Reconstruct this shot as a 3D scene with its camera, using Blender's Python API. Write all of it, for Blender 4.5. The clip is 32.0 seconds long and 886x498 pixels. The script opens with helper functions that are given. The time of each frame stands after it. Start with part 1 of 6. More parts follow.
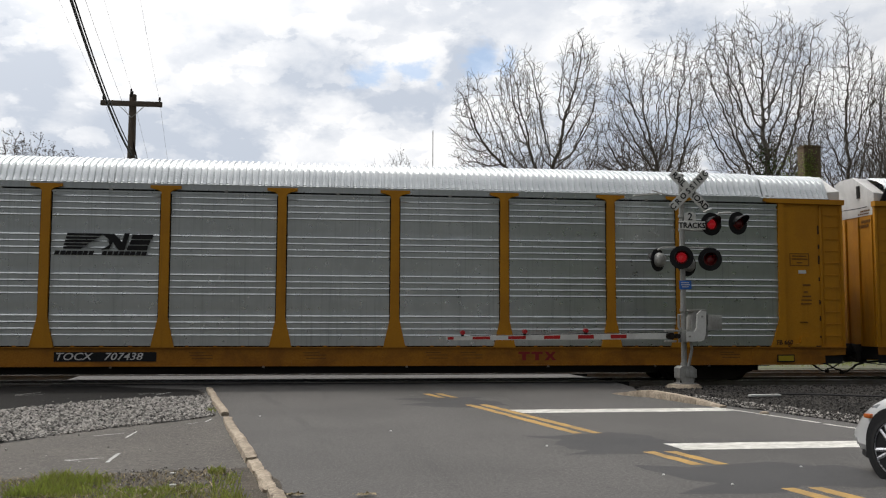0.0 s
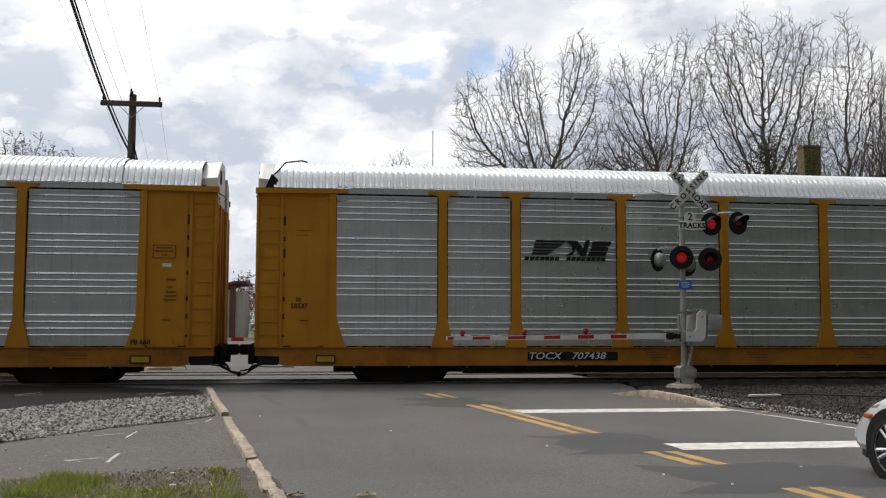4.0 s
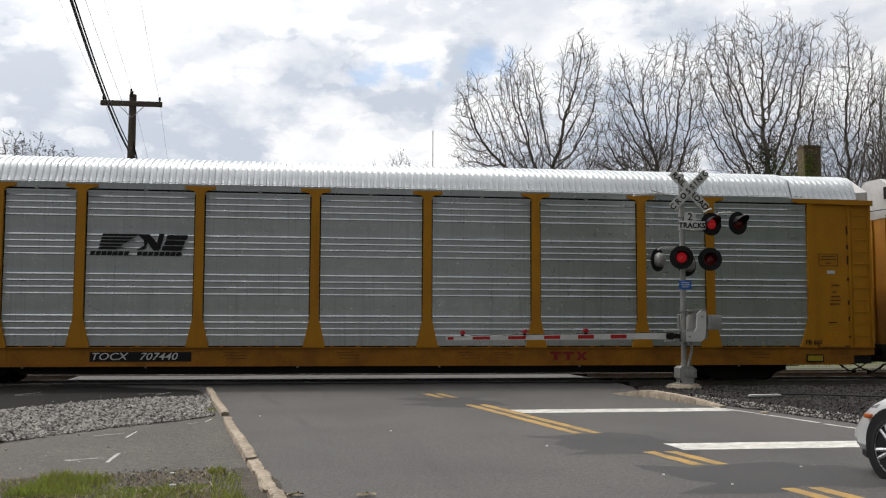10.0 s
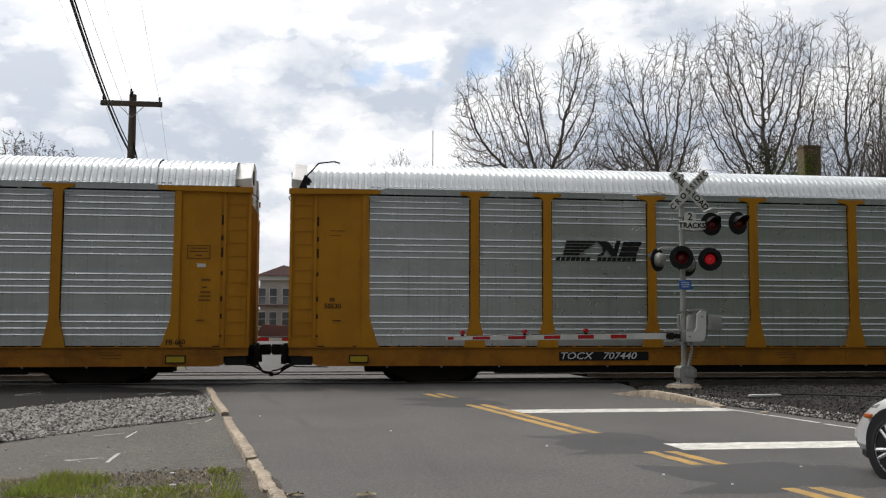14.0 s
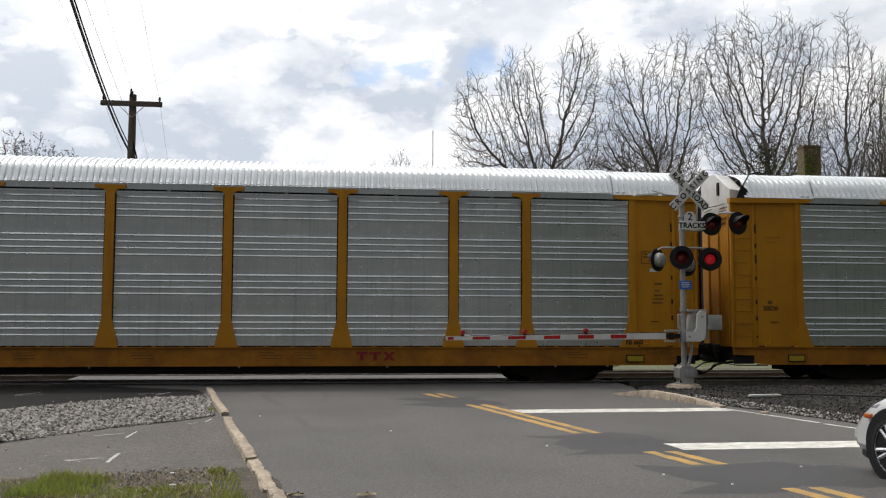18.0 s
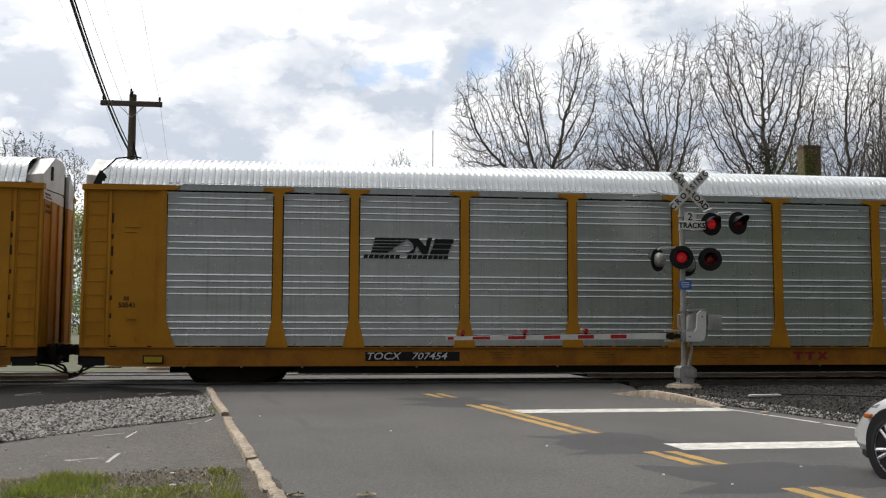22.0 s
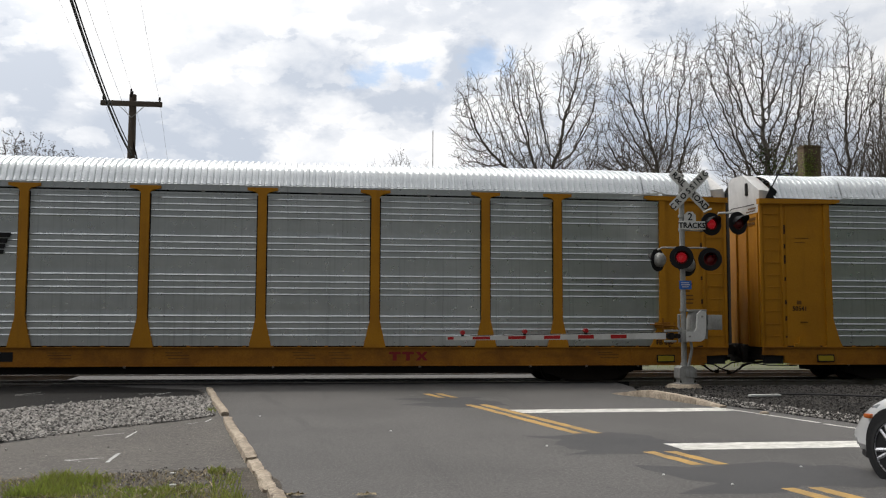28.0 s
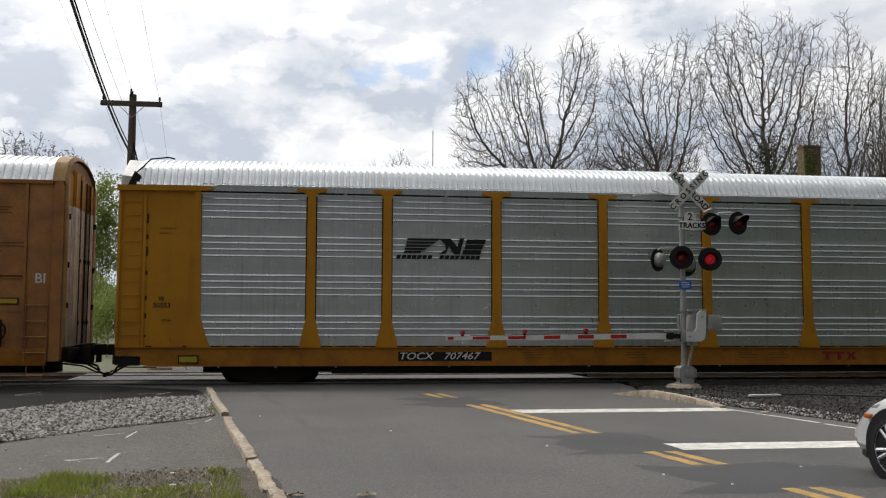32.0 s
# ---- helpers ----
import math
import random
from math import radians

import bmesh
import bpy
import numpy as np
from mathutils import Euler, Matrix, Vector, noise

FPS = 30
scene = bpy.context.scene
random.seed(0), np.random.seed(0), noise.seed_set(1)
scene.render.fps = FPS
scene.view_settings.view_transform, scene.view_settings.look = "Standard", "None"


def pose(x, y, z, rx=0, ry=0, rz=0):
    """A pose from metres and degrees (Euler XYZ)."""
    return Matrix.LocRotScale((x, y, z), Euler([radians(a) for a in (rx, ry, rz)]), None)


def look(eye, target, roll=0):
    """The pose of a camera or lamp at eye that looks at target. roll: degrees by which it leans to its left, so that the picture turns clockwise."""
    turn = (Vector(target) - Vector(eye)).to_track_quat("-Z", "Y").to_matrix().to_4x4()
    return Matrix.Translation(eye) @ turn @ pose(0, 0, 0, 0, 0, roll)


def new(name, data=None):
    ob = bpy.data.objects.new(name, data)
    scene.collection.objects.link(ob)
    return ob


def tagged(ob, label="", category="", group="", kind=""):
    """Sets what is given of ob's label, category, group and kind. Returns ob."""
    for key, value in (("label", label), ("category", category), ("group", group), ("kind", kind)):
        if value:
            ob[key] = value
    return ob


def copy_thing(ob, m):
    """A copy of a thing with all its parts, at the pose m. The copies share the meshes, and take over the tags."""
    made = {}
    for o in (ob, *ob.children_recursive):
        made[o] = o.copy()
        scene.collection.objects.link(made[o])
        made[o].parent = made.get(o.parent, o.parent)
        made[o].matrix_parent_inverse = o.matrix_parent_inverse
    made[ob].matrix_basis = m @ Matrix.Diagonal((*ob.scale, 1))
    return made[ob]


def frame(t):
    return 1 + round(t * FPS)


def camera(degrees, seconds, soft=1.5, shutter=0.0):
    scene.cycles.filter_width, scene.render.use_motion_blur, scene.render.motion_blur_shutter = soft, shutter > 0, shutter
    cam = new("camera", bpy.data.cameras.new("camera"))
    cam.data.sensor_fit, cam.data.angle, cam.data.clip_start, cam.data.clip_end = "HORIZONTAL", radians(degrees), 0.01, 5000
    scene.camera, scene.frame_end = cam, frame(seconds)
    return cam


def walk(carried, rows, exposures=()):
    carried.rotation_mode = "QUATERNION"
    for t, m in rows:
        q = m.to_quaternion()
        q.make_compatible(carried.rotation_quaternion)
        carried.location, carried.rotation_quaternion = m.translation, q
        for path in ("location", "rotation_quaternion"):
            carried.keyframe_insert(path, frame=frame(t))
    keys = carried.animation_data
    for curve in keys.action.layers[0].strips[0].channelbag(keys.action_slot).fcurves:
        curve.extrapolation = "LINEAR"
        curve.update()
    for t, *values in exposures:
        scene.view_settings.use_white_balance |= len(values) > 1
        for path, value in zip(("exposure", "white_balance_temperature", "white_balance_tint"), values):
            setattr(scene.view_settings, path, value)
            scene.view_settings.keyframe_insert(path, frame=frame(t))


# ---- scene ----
# One long shot from a fixed camera beside a road crossing: a train of tall rail cars rolls past.
# x runs along the track (the way the train goes), y away from the camera, z up from the road.
SECONDS = 32.0
EYE_Z = 1.55
cam = camera(50.827, SECONDS, soft=1.15, shutter=0.12)
YAW, PITCH, ROLL = 7.5476, 4.5776, 0.1722
CAM_POSE = Matrix.Translation((0, 0, EYE_Z)) @ Euler((0, 0, radians(-YAW))).to_matrix().to_4x4() \
    @ Euler((radians(90 + PITCH), 0, 0)).to_matrix().to_4x4() @ pose(0, 0, 0, 0, 0, ROLL)
walk(cam, [(0.0, CAM_POSE), (SECONDS, CAM_POSE)], exposures=[(0.0, -0.03), (9.0, 0.0), (13.0, 0.0), (17.0, 0.05), (25.0, 0.05), (28.0, 0.0), (30.0, -0.05), (SECONDS, -0.05)])

TRACK_Y = 25.32          # centre line of the near track
FAR_TRACK_Y = 29.3
SPEED = 28.56 / 9.715    # metres a second
PITCH_CARS = 28.56       # coupler to coupler

# ---- world and sun ----
SUN_EL, SUN_AZ = radians(61), radians(-38)   # behind the train, high, a little to the left
world = bpy.data.worlds.new("sky_world")
scene.world = world
world.use_nodes = True


class Nodes:
    """Small builder for node trees."""

    def __init__(self, tree):
        self.t = tree
        tree.nodes.clear()

    def n(self, kind, **props):
        node = self.t.nodes.new(kind)
        for k, v in props.items():
            if k == "operation":
                node.operation = v
            elif k == "blend_type":
                node.blend_type = v
            elif k == "data_type":
                node.data_type = v
            elif k == "sky_type":
                node.sky_type = v
        return node

    def put(self, sock, v):
        if isinstance(v, bpy.types.NodeSocket):
            self.t.links.new(v, sock)
        elif isinstance(v, (tuple, list)) and len(v) == 3 and sock.type == "RGBA":
            sock.default_value = (*v, 1)
        else:
            sock.default_value = v

    def math(self, op, a, b=0.0, c=0.0):
        m = self.n("ShaderNodeMath", operation=op)
        self.put(m.inputs[0], a), self.put(m.inputs[1], b), self.put(m.inputs[2], c)
        return m.outputs[0]

    def mix(self, f, a, b, blend="MIX"):
        m = self.n("ShaderNodeMix", data_type="RGBA", blend_type=blend)
        self.put(m.inputs[0], f), self.put(m.inputs[6], a), self.put(m.inputs[7], b)
        return m.outputs[2]

    def noise(self, vec, scale, detail=4.0, rough=0.55, distort=0.0):
        m = self.n("ShaderNodeTexNoise")
        self.put(m.inputs["Vector"], vec)
        m.inputs["Scale"].default_value, m.inputs["Detail"].default_value = scale, detail
        m.inputs["Roughness"].default_value, m.inputs["Distortion"].default_value = rough, distort
        return m.outputs["Fac"]

    def ramp(self, v, lo, hi, a=0.0, b=1.0):
        m = self.n("ShaderNodeMapRange")
        m.interpolation_type = "SMOOTHSTEP"
        for i, x in enumerate((v, lo, hi, a, b)):
            self.put(m.inputs[i], x)
        return m.outputs[0]

    def mapping(self, vec, scale=(1, 1, 1), loc=(0, 0, 0)):
        m = self.n("ShaderNodeMapping")
        self.put(m.inputs[0], vec)
        m.inputs["Scale"].default_value, m.inputs["Location"].default_value = scale, loc
        return m.outputs[0]


# direction, half-width and flatness of single clouds and gaps over the train
GREY_CLOUDS = [((0.078, 0.971, 0.225), 0.042, 1.5), ((-0.038, 0.976, 0.217), 0.038, 1.6), ((0.024, 0.968, 0.250), 0.042, 2.6), ((-0.284, 0.928, 0.240), 0.038, 1.2), ((-0.075, 0.954, 0.289), 0.030, 2.4), ((-0.015, 0.964, 0.267), 0.073, 2.3), ((-0.115, 0.970, 0.213), 0.047, 1.7), ((-0.084, 0.979, 0.184), 0.038, 2.0), ((0.018, 0.979, 0.203), 0.025, 2.4), ((0.362, 0.883, 0.299), 0.058, 2.2), ((0.482, 0.827, 0.289), 0.079, 2.0), ((0.294, 0.923, 0.249), 0.030, 0.9), ((0.370, 0.907, 0.203), 0.033, 1.0), ((0.416, 0.888, 0.194), 0.036, 1.0), ((0.144, 0.948, 0.283), 0.021, 1.2), ((-0.264, 0.949, 0.172), 0.036, 2.0)]
WHITE_CLOUDS = [((0.017, 0.975, 0.224), 0.034, 1.9), ((-0.233, 0.955, 0.185), 0.016, 1.5), ((-0.303, 0.934, 0.192), 0.008, 1.3), ((-0.292, 0.916, 0.274), 0.016, 1.4), ((-0.203, 0.937, 0.284), 0.061, 1.0), ((-0.129, 0.959, 0.254), 0.016, 1.6), ((0.075, 0.947, 0.313), 0.091, 2.2), ((0.225, 0.921, 0.318), 0.079, 2.2), ((0.210, 0.934, 0.288), 0.033, 1.4), ((-0.047, 0.951, 0.304), 0.016, 1.7), ((-0.076, 0.959, 0.273), 0.015, 2.2), ((0.043, 0.982, 0.186), 0.028, 2.4)]
BLUE_GAPS = [((0.048, 0.965, 0.259), 0.018, 1.7), ((0.097, 0.959, 0.266), 0.016, 1.6), ((0.123, 0.960, 0.252), 0.008, 1.2), ((0.192, 0.944, 0.270), 0.013, 1.2), ((0.164, 0.947, 0.275), 0.018, 1.3)]


def build_sky():
    w = Nodes(world.node_tree)
    sky = w.n("ShaderNodeTexSky", sky_type="NISHITA")
    sky.sun_disc, sky.sun_elevation, sky.sun_rotation = False, SUN_EL, SUN_AZ
    sky.air_density, sky.dust_density, sky.ozone_density = 1.0, 0.6, 0.3
    co = w.n("ShaderNodeTexCoord").outputs["Generated"]
    tall = w.mapping(co, (1.0, 1.0, 1.8))
    shade = w.noise(w.mapping(tall, (1, 1, 1), (7.7, 0.6, 2.0)), 4.5, 9.0, 0.55, 0.2)
    puff = w.noise(w.mapping(tall, (1, 1, 1), (0.9, 4.4, 5.0)), 13.0, 9.0, 0.56, 0.15)
    coarse = w.math("MULTIPLY", w.math("SUBTRACT", w.noise(tall, 15.0, 9.0, 0.62, 0.25), 0.5), 0.15)
    fine = w.math("MULTIPLY", w.math("SUBTRACT", w.noise(tall, 38.0, 7.0, 0.62, 0.2), 0.5), 0.06)

    def near(direction, radius, flat_by, soft, wobble):
        """0 to 1: inside an uneven outline round a direction."""
        d = w.n("ShaderNodeVectorMath", operation="SUBTRACT")
        w.put(d.inputs[0], co)
        d.inputs[1].default_value = direction
        q = w.n("ShaderNodeVectorMath", operation="LENGTH")
        w.put(q.inputs[0], w.mapping(d.outputs[0], (1, 1, flat_by)))
        return w.ramp(w.math("ADD", q.outputs["Value"], wobble), radius * (1 + soft), radius * (1 - soft))

    def most(values):
        out = values[0]
        for v in values[1:]:
            out = w.math("MAXIMUM", out, v)
        return out
    grey = most([near(d, r, k, 0.65, coarse) for d, r, k in GREY_CLOUDS])
    white = most([near(d, r, k, 0.22, fine) for d, r, k in WHITE_CLOUDS])
    blue = most([near(d, r, k, 0.6, fine) for d, r, k in BLUE_GAPS])
    # billows: a soft tone with crisp bright heads
    tone = w.ramp(w.math("ADD", w.math("MULTIPLY", shade, 0.7), w.math("MULTIPLY", puff, 0.3)), 0.37, 0.6)
    heads = w.math("MULTIPLY", w.ramp(puff, 0.5, 0.54), 0.2)
    light = w.math("ADD", w.math("MULTIPLY", tone, 0.9), heads)
    grey = w.math("MULTIPLY", grey, w.ramp(w.noise(tall, 22.0, 8.0, 0.6, 0.3), 0.32, 0.66, 0.55, 1.15))
    light = w.math("SUBTRACT", light, w.math("MULTIPLY", grey, 0.5))
    light = w.math("MINIMUM", w.math("MAXIMUM", w.math("ADD", light, w.math("MULTIPLY", white, 0.3)), 0.0), 1.0)
    cloud = w.mix(light, (0.655, 0.72, 0.83), (1.2, 1.2, 1.21))
    cover = w.math("SUBTRACT", 1.0, w.math("MULTIPLY", blue, 0.62))
    # the cover thins towards the zenith
    up = w.n("ShaderNodeSeparateXYZ")
    w.put(up.inputs[0], co)
    cloud = w.mix(1.0, cloud, w.ramp(up.outputs[2], 0.36, 0.85, 1.0, 0.55), "MULTIPLY")
    # the veil in front of the sun glows
    sun_dir = (math.sin(SUN_AZ) * math.cos(SUN_EL), math.cos(SUN_AZ) * math.cos(SUN_EL), math.sin(SUN_EL))
    dot = w.n("ShaderNodeVectorMath", operation="DOT_PRODUCT")
    w.put(dot.inputs[0], co)
    dot.inputs[1].default_value = sun_dir
    glow = w.math("POWER", w.math("MAXIMUM", dot.outputs["Value"], 0.0), 9.0)
    cloud = w.mix(w.math("MULTIPLY", glow, 0.9), cloud, (6.2, 6.1, 5.95))
    # clouds are brighter on the sun's side of the sky
    side = w.ramp(dot.outputs["Value"], 0.0, 0.5, 0.21, 0.88)
    cloud = w.mix(1.0, cloud, side, "MULTIPLY")
    b1 = w.n("ShaderNodeBackground")
    w.put(b1.inputs[0], sky.outputs[0])
    b1.inputs[1].default_value = 0.15
    b2 = w.n("ShaderNodeBackground")
    w.put(b2.inputs[0], cloud)
    b2.inputs[1].default_value = CLOUD_LIGHT
    mixs = w.n("ShaderNodeMixShader")
    w.put(mixs.inputs[0], cover), w.put(mixs.inputs[1], b1.outputs[0]), w.put(mixs.inputs[2], b2.outputs[0])
    out = w.n("ShaderNodeOutputWorld")
    w.put(out.inputs[0], mixs.outputs[0])


CLOUD_LIGHT = 1.0
build_sky()
sun = new("sun", bpy.data.lights.new("sun", "SUN"))
sun.data.energy, sun.data.angle, sun.data.color = 1.35, radians(3), (1.0, 0.95, 0.88)
sun.matrix_world = look((math.sin(SUN_AZ) * math.cos(SUN_EL) * 90, math.cos(SUN_AZ) * math.cos(SUN_EL) * 90, math.sin(SUN_EL) * 90), (0, 0, 0))


# ---- materials ----
def material(name, base, dark=None, rough=0.7, metal=0.0, grain=40.0, blotch=1.2, amount=0.5, bump=0.15,
             streak=None, spec=0.5, speck=None, emit=None, rand=0.0, bump_scale=None, coat=0.0, thin=0.0, mottle=0.0, streak_by=0.6, vary=0.12):
    """A worn surface: colour varied by blotches, grain and (streak) runs of dirt down the face; metres."""
    m = bpy.data.materials.new(name)
    m.use_nodes = True
    w = Nodes(m.node_tree)
    co = w.n("ShaderNodeTexCoord").outputs["Object"]
    dark = dark or tuple(c * 0.55 for c in base)
    big = w.noise(co, blotch, 5.0, 0.6, 0.3)
    fine = w.noise(co, grain, 3.0, 0.6)
    f = w.math("MULTIPLY", w.ramp(big, 0.35, 0.7), amount)
    col = w.mix(f, base, dark)
    col = w.mix(w.math("MULTIPLY", w.ramp(fine, 0.3, 0.75), amount * 0.6), col, dark)
    if mottle:
        col = w.mix(w.ramp(w.noise(co, mottle, 6.0, 0.75), 0.38, 0.64, 0.0, 0.7), col, tuple(c * 0.66 for c in dark))
    if streak:
        run = w.noise(w.mapping(co, streak), 1.0, 5.0, 0.65)
        col = w.mix(w.ramp(run, 0.5, 0.78, 0.0, streak_by), col, tuple(c * 0.6 for c in dark))
    if speck:
        s = w.noise(co, grain * 1.7, 2.0, 0.7)
        col = w.mix(w.ramp(s, 0.56, 0.68, 0.0, 0.85), col, speck)
    if rand:
        info = w.n("ShaderNodeObjectInfo").outputs["Random"]
        geo = w.n("ShaderNodeNewGeometry").outputs["Random Per Island"]
        r = w.math("FRACT", w.math("ADD", info, geo))
        col = w.mix(w.math("MULTIPLY", r, rand), col, tuple(c * 0.4 for c in dark))
        col = w.mix(w.math("MULTIPLY", w.math("SUBTRACT", 1.0, r), rand * 0.5), col, tuple(min(1, c * 1.5) for c in base))
    b = w.n("ShaderNodeBsdfPrincipled")
    w.put(b.inputs["Base Color"], col)
    w.put(b.inputs["Roughness"], w.ramp(fine, 0.2, 0.8, max(0.03, rough - vary), min(1.0, rough + vary)))
    b.inputs["Metallic"].default_value = metal
    b.inputs["Specular IOR Level"].default_value = spec
    b.inputs["Coat Weight"].default_value = coat
    if emit:
        w.put(b.inputs["Emission Color"], emit[:3])
        b.inputs["Emission Strength"].default_value = emit[3]
    if bump:
        bp = w.n("ShaderNodeBump")
        bp.inputs["Strength"].default_value = bump
        bp.inputs["Distance"].default_value = 0.01
        w.put(bp.inputs["Height"], w.noise(co, bump_scale or grain, 4.0, 0.65))
        w.put(b.inputs["Normal"], bp.outputs[0])
    out = w.n("ShaderNodeOutputMaterial")
    shader = b.outputs[0]
    if thin:
        # thin leaves let light through
        tr = w.n("ShaderNodeBsdfTranslucent")
        w.put(tr.inputs[0], col)
        mx = w.n("ShaderNodeMixShader")
        w.put(mx.inputs[0], thin), w.put(mx.inputs[1], shader), w.put(mx.inputs[2], tr.outputs[0])
        shader = mx.outputs[0]
    w.put(out.inputs[0], shader)
    return m


ASPHALT = material("asphalt", (0.109, 0.102, 0.097), (0.06, 0.0567, 0.0542), 0.88, grain=30, blotch=0.28, amount=0.95, bump=0.5, speck=(0.205, 0.194, 0.18), streak=(0.9, 0.07, 1), streak_by=0.75, mottle=21.0)
ASPHALT_PATCH = material("asphalt_patch", (0.044, 0.0425, 0.043), (0.029, 0.0285, 0.03), 0.85, grain=50, blotch=0.9, amount=0.7, bump=0.5, speck=(0.078, 0.077, 0.076))
ASPHALT_OLD = material("old_asphalt", (0.106, 0.0945, 0.083), (0.063, 0.0563, 0.0495), 0.92, grain=22, blotch=0.6, amount=0.8, bump=0.6, speck=(0.23, 0.208, 0.18), mottle=9.0)
CONCRETE = material("concrete", (0.5, 0.42, 0.32), (0.24, 0.19, 0.14), 0.93, grain=22, blotch=3.5, amount=0.85, bump=0.9, rand=0.2, mottle=16.0)
WHITE_PAINT = material("white_road_paint", (0.72, 0.705, 0.655), (0.42, 0.405, 0.365), 0.75, grain=38, blotch=1.3, amount=0.5, bump=0.3, mottle=5.0)
CHALK = material("white_marking_spray", (0.5655, 0.5655, 0.5484), (0.257, 0.257, 0.2485), 0.9, grain=30, blotch=5, amount=0.7)
YELLOW_PAINT = material("yellow_road_paint", (0.47, 0.275, 0.06), (0.22, 0.15, 0.06), 0.8, grain=26, blotch=2.0, amount=0.8, bump=0.3)
STONE = material("pale_gravel", (0.37, 0.348, 0.32), (0.1, 0.093, 0.085), 0.95, grain=30, amount=0.5, rand=1.0)
BALLAST = material("dark_ballast", (0.044, 0.039, 0.034), (0.016, 0.014, 0.0125), 0.95, grain=30, amount=0.6, rand=0.8)
GRAVEL_BED = material("gravel_bed", (0.04, 0.038, 0.036), (0.022, 0.021, 0.02), 0.97, grain=38, blotch=3, amount=0.9, bump=1.0, speck=(0.16, 0.155, 0.15))
# dark track ballast; the train's shade is put into these two colours as well
TRACK_STONE = material("oily_shaded_ballast", (0.0156, 0.0144, 0.0132), (0.0072, 0.0066, 0.006), 0.95, grain=30, amount=0.6, rand=0.6, spec=0.15)
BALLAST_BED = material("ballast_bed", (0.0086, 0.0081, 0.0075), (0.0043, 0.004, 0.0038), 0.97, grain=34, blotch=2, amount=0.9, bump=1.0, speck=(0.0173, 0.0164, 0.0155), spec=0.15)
SOIL = material("soil", (0.085, 0.067, 0.046), (0.035, 0.028, 0.02), 0.97, grain=32, blotch=3, amount=0.95, bump=0.9, speck=(0.19, 0.165, 0.12), mottle=7.0)
LAWN = material("lawn", (0.1, 0.11, 0.055), (0.085, 0.08, 0.05), 0.95, grain=30, blotch=0.5, amount=0.9, bump=0.8)
GRASS = material("grass_blade", (0.2, 0.28, 0.035), (0.25, 0.21, 0.075), 0.75, grain=2, blotch=1.6, amount=0.75, bump=0, rand=0.5, thin=0.5)
STRAW = material("straw", (0.33, 0.27, 0.15), (0.2, 0.15, 0.08), 0.85, grain=2, amount=0.6, bump=0, rand=0.5)
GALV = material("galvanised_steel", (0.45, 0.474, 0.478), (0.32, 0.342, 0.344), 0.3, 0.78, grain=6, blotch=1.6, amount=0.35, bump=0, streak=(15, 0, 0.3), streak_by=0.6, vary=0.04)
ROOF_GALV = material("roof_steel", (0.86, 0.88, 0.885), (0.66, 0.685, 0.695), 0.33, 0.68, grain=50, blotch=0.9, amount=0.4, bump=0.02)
HOOD = material("hood_steel", (0.66, 0.65, 0.63), (0.42, 0.41, 0.4), 0.55, 0.1, grain=40, blotch=2.0, amount=0.5, bump=0.08, streak=(5, 5, 0.5))
DOOR_GREY = material("weathered_door_steel", (0.729, 0.6885, 0.6278), (0.2835, 0.2025, 0.1519), 0.7, 0.1, grain=20, blotch=1.5, amount=0.55, bump=0.1, streak=(7, 7, 0.4))
CAP_TAN = material("faded_tan_paint", (0.4, 0.235, 0.085), (0.2, 0.1, 0.04), 0.65, grain=20, blotch=1.3, amount=0.6, streak=(5, 5, 0.4))
CAR_YELLOW = material("car_yellow_paint", (0.45, 0.2, 0.005), (0.315, 0.128, 0.0045), 0.6, grain=30, blotch=1.1, amount=0.55, bump=0.08, streak=(3.5, 3.5, 0.3), streak_by=0.45, spec=0.3)
SILL_YELLOW = material("sill_yellow_paint", (0.36, 0.148, 0.0065), (0.175, 0.064, 0.006), 0.62, grain=25, blotch=1.7, amount=0.75, bump=0.1, streak=(0.5, 0.5, 4), streak_by=0.4, spec=0.3)
CAR_BROWN = material("car_tan_paint", (0.3671, 0.1531, 0.0281), (0.1719, 0.0656, 0.0187), 0.6, grain=25, blotch=1.3, amount=0.8, bump=0.1, streak=(4, 4, 0.3))
PLATE_YELLOW = material("plate_yellow", (0.4, 0.29, 0.015), None, 0.6, amount=0.3, spec=0.3)
BLACK = material("black_paint", (0.012, 0.012, 0.013), (0.006, 0.006, 0.007), 0.75, amount=0.5, bump=0.05, spec=0.25)
MARK_DARK = material("dark_stencil", (0.16, 0.072, 0.012), (0.1, 0.045, 0.01), 0.75, amount=0.5, spec=0.3)
MARK_INK = material("brown_ink", (0.045, 0.022, 0.008), None, 0.75, amount=0.4, spec=0.3)
MARK_RED = material("faded_red_mark", (0.24, 0.022, 0.022), (0.15, 0.016, 0.014), 0.7, amount=0.5, spec=0.25)
MARK_WHITE = material("white_stencil", (0.62, 0.62, 0.6), (0.35, 0.34, 0.32), 0.7, amount=0.5)
UNDER = material("grimy_underframe", (0.021, 0.0182, 0.0162), (0.011, 0.0095, 0.0085), 0.85, grain=25, amount=0.6, bump=0.2, spec=0.2)
IRON = material("cast_iron", (0.027, 0.0216, 0.018), (0.012, 0.0096, 0.0084), 0.75, 0.3, grain=30, amount=0.7, bump=0.2, spec=0.15)
RAIL_STEEL = material("rail_steel", (0.32, 0.3, 0.28), (0.15, 0.11, 0.08), 0.4, 0.8, grain=20, amount=0.5)
TIE = material("tie_wood", (0.08, 0.062, 0.048), (0.035, 0.028, 0.022), 0.95, grain=25, amount=0.7, bump=0.5, spec=0.15)
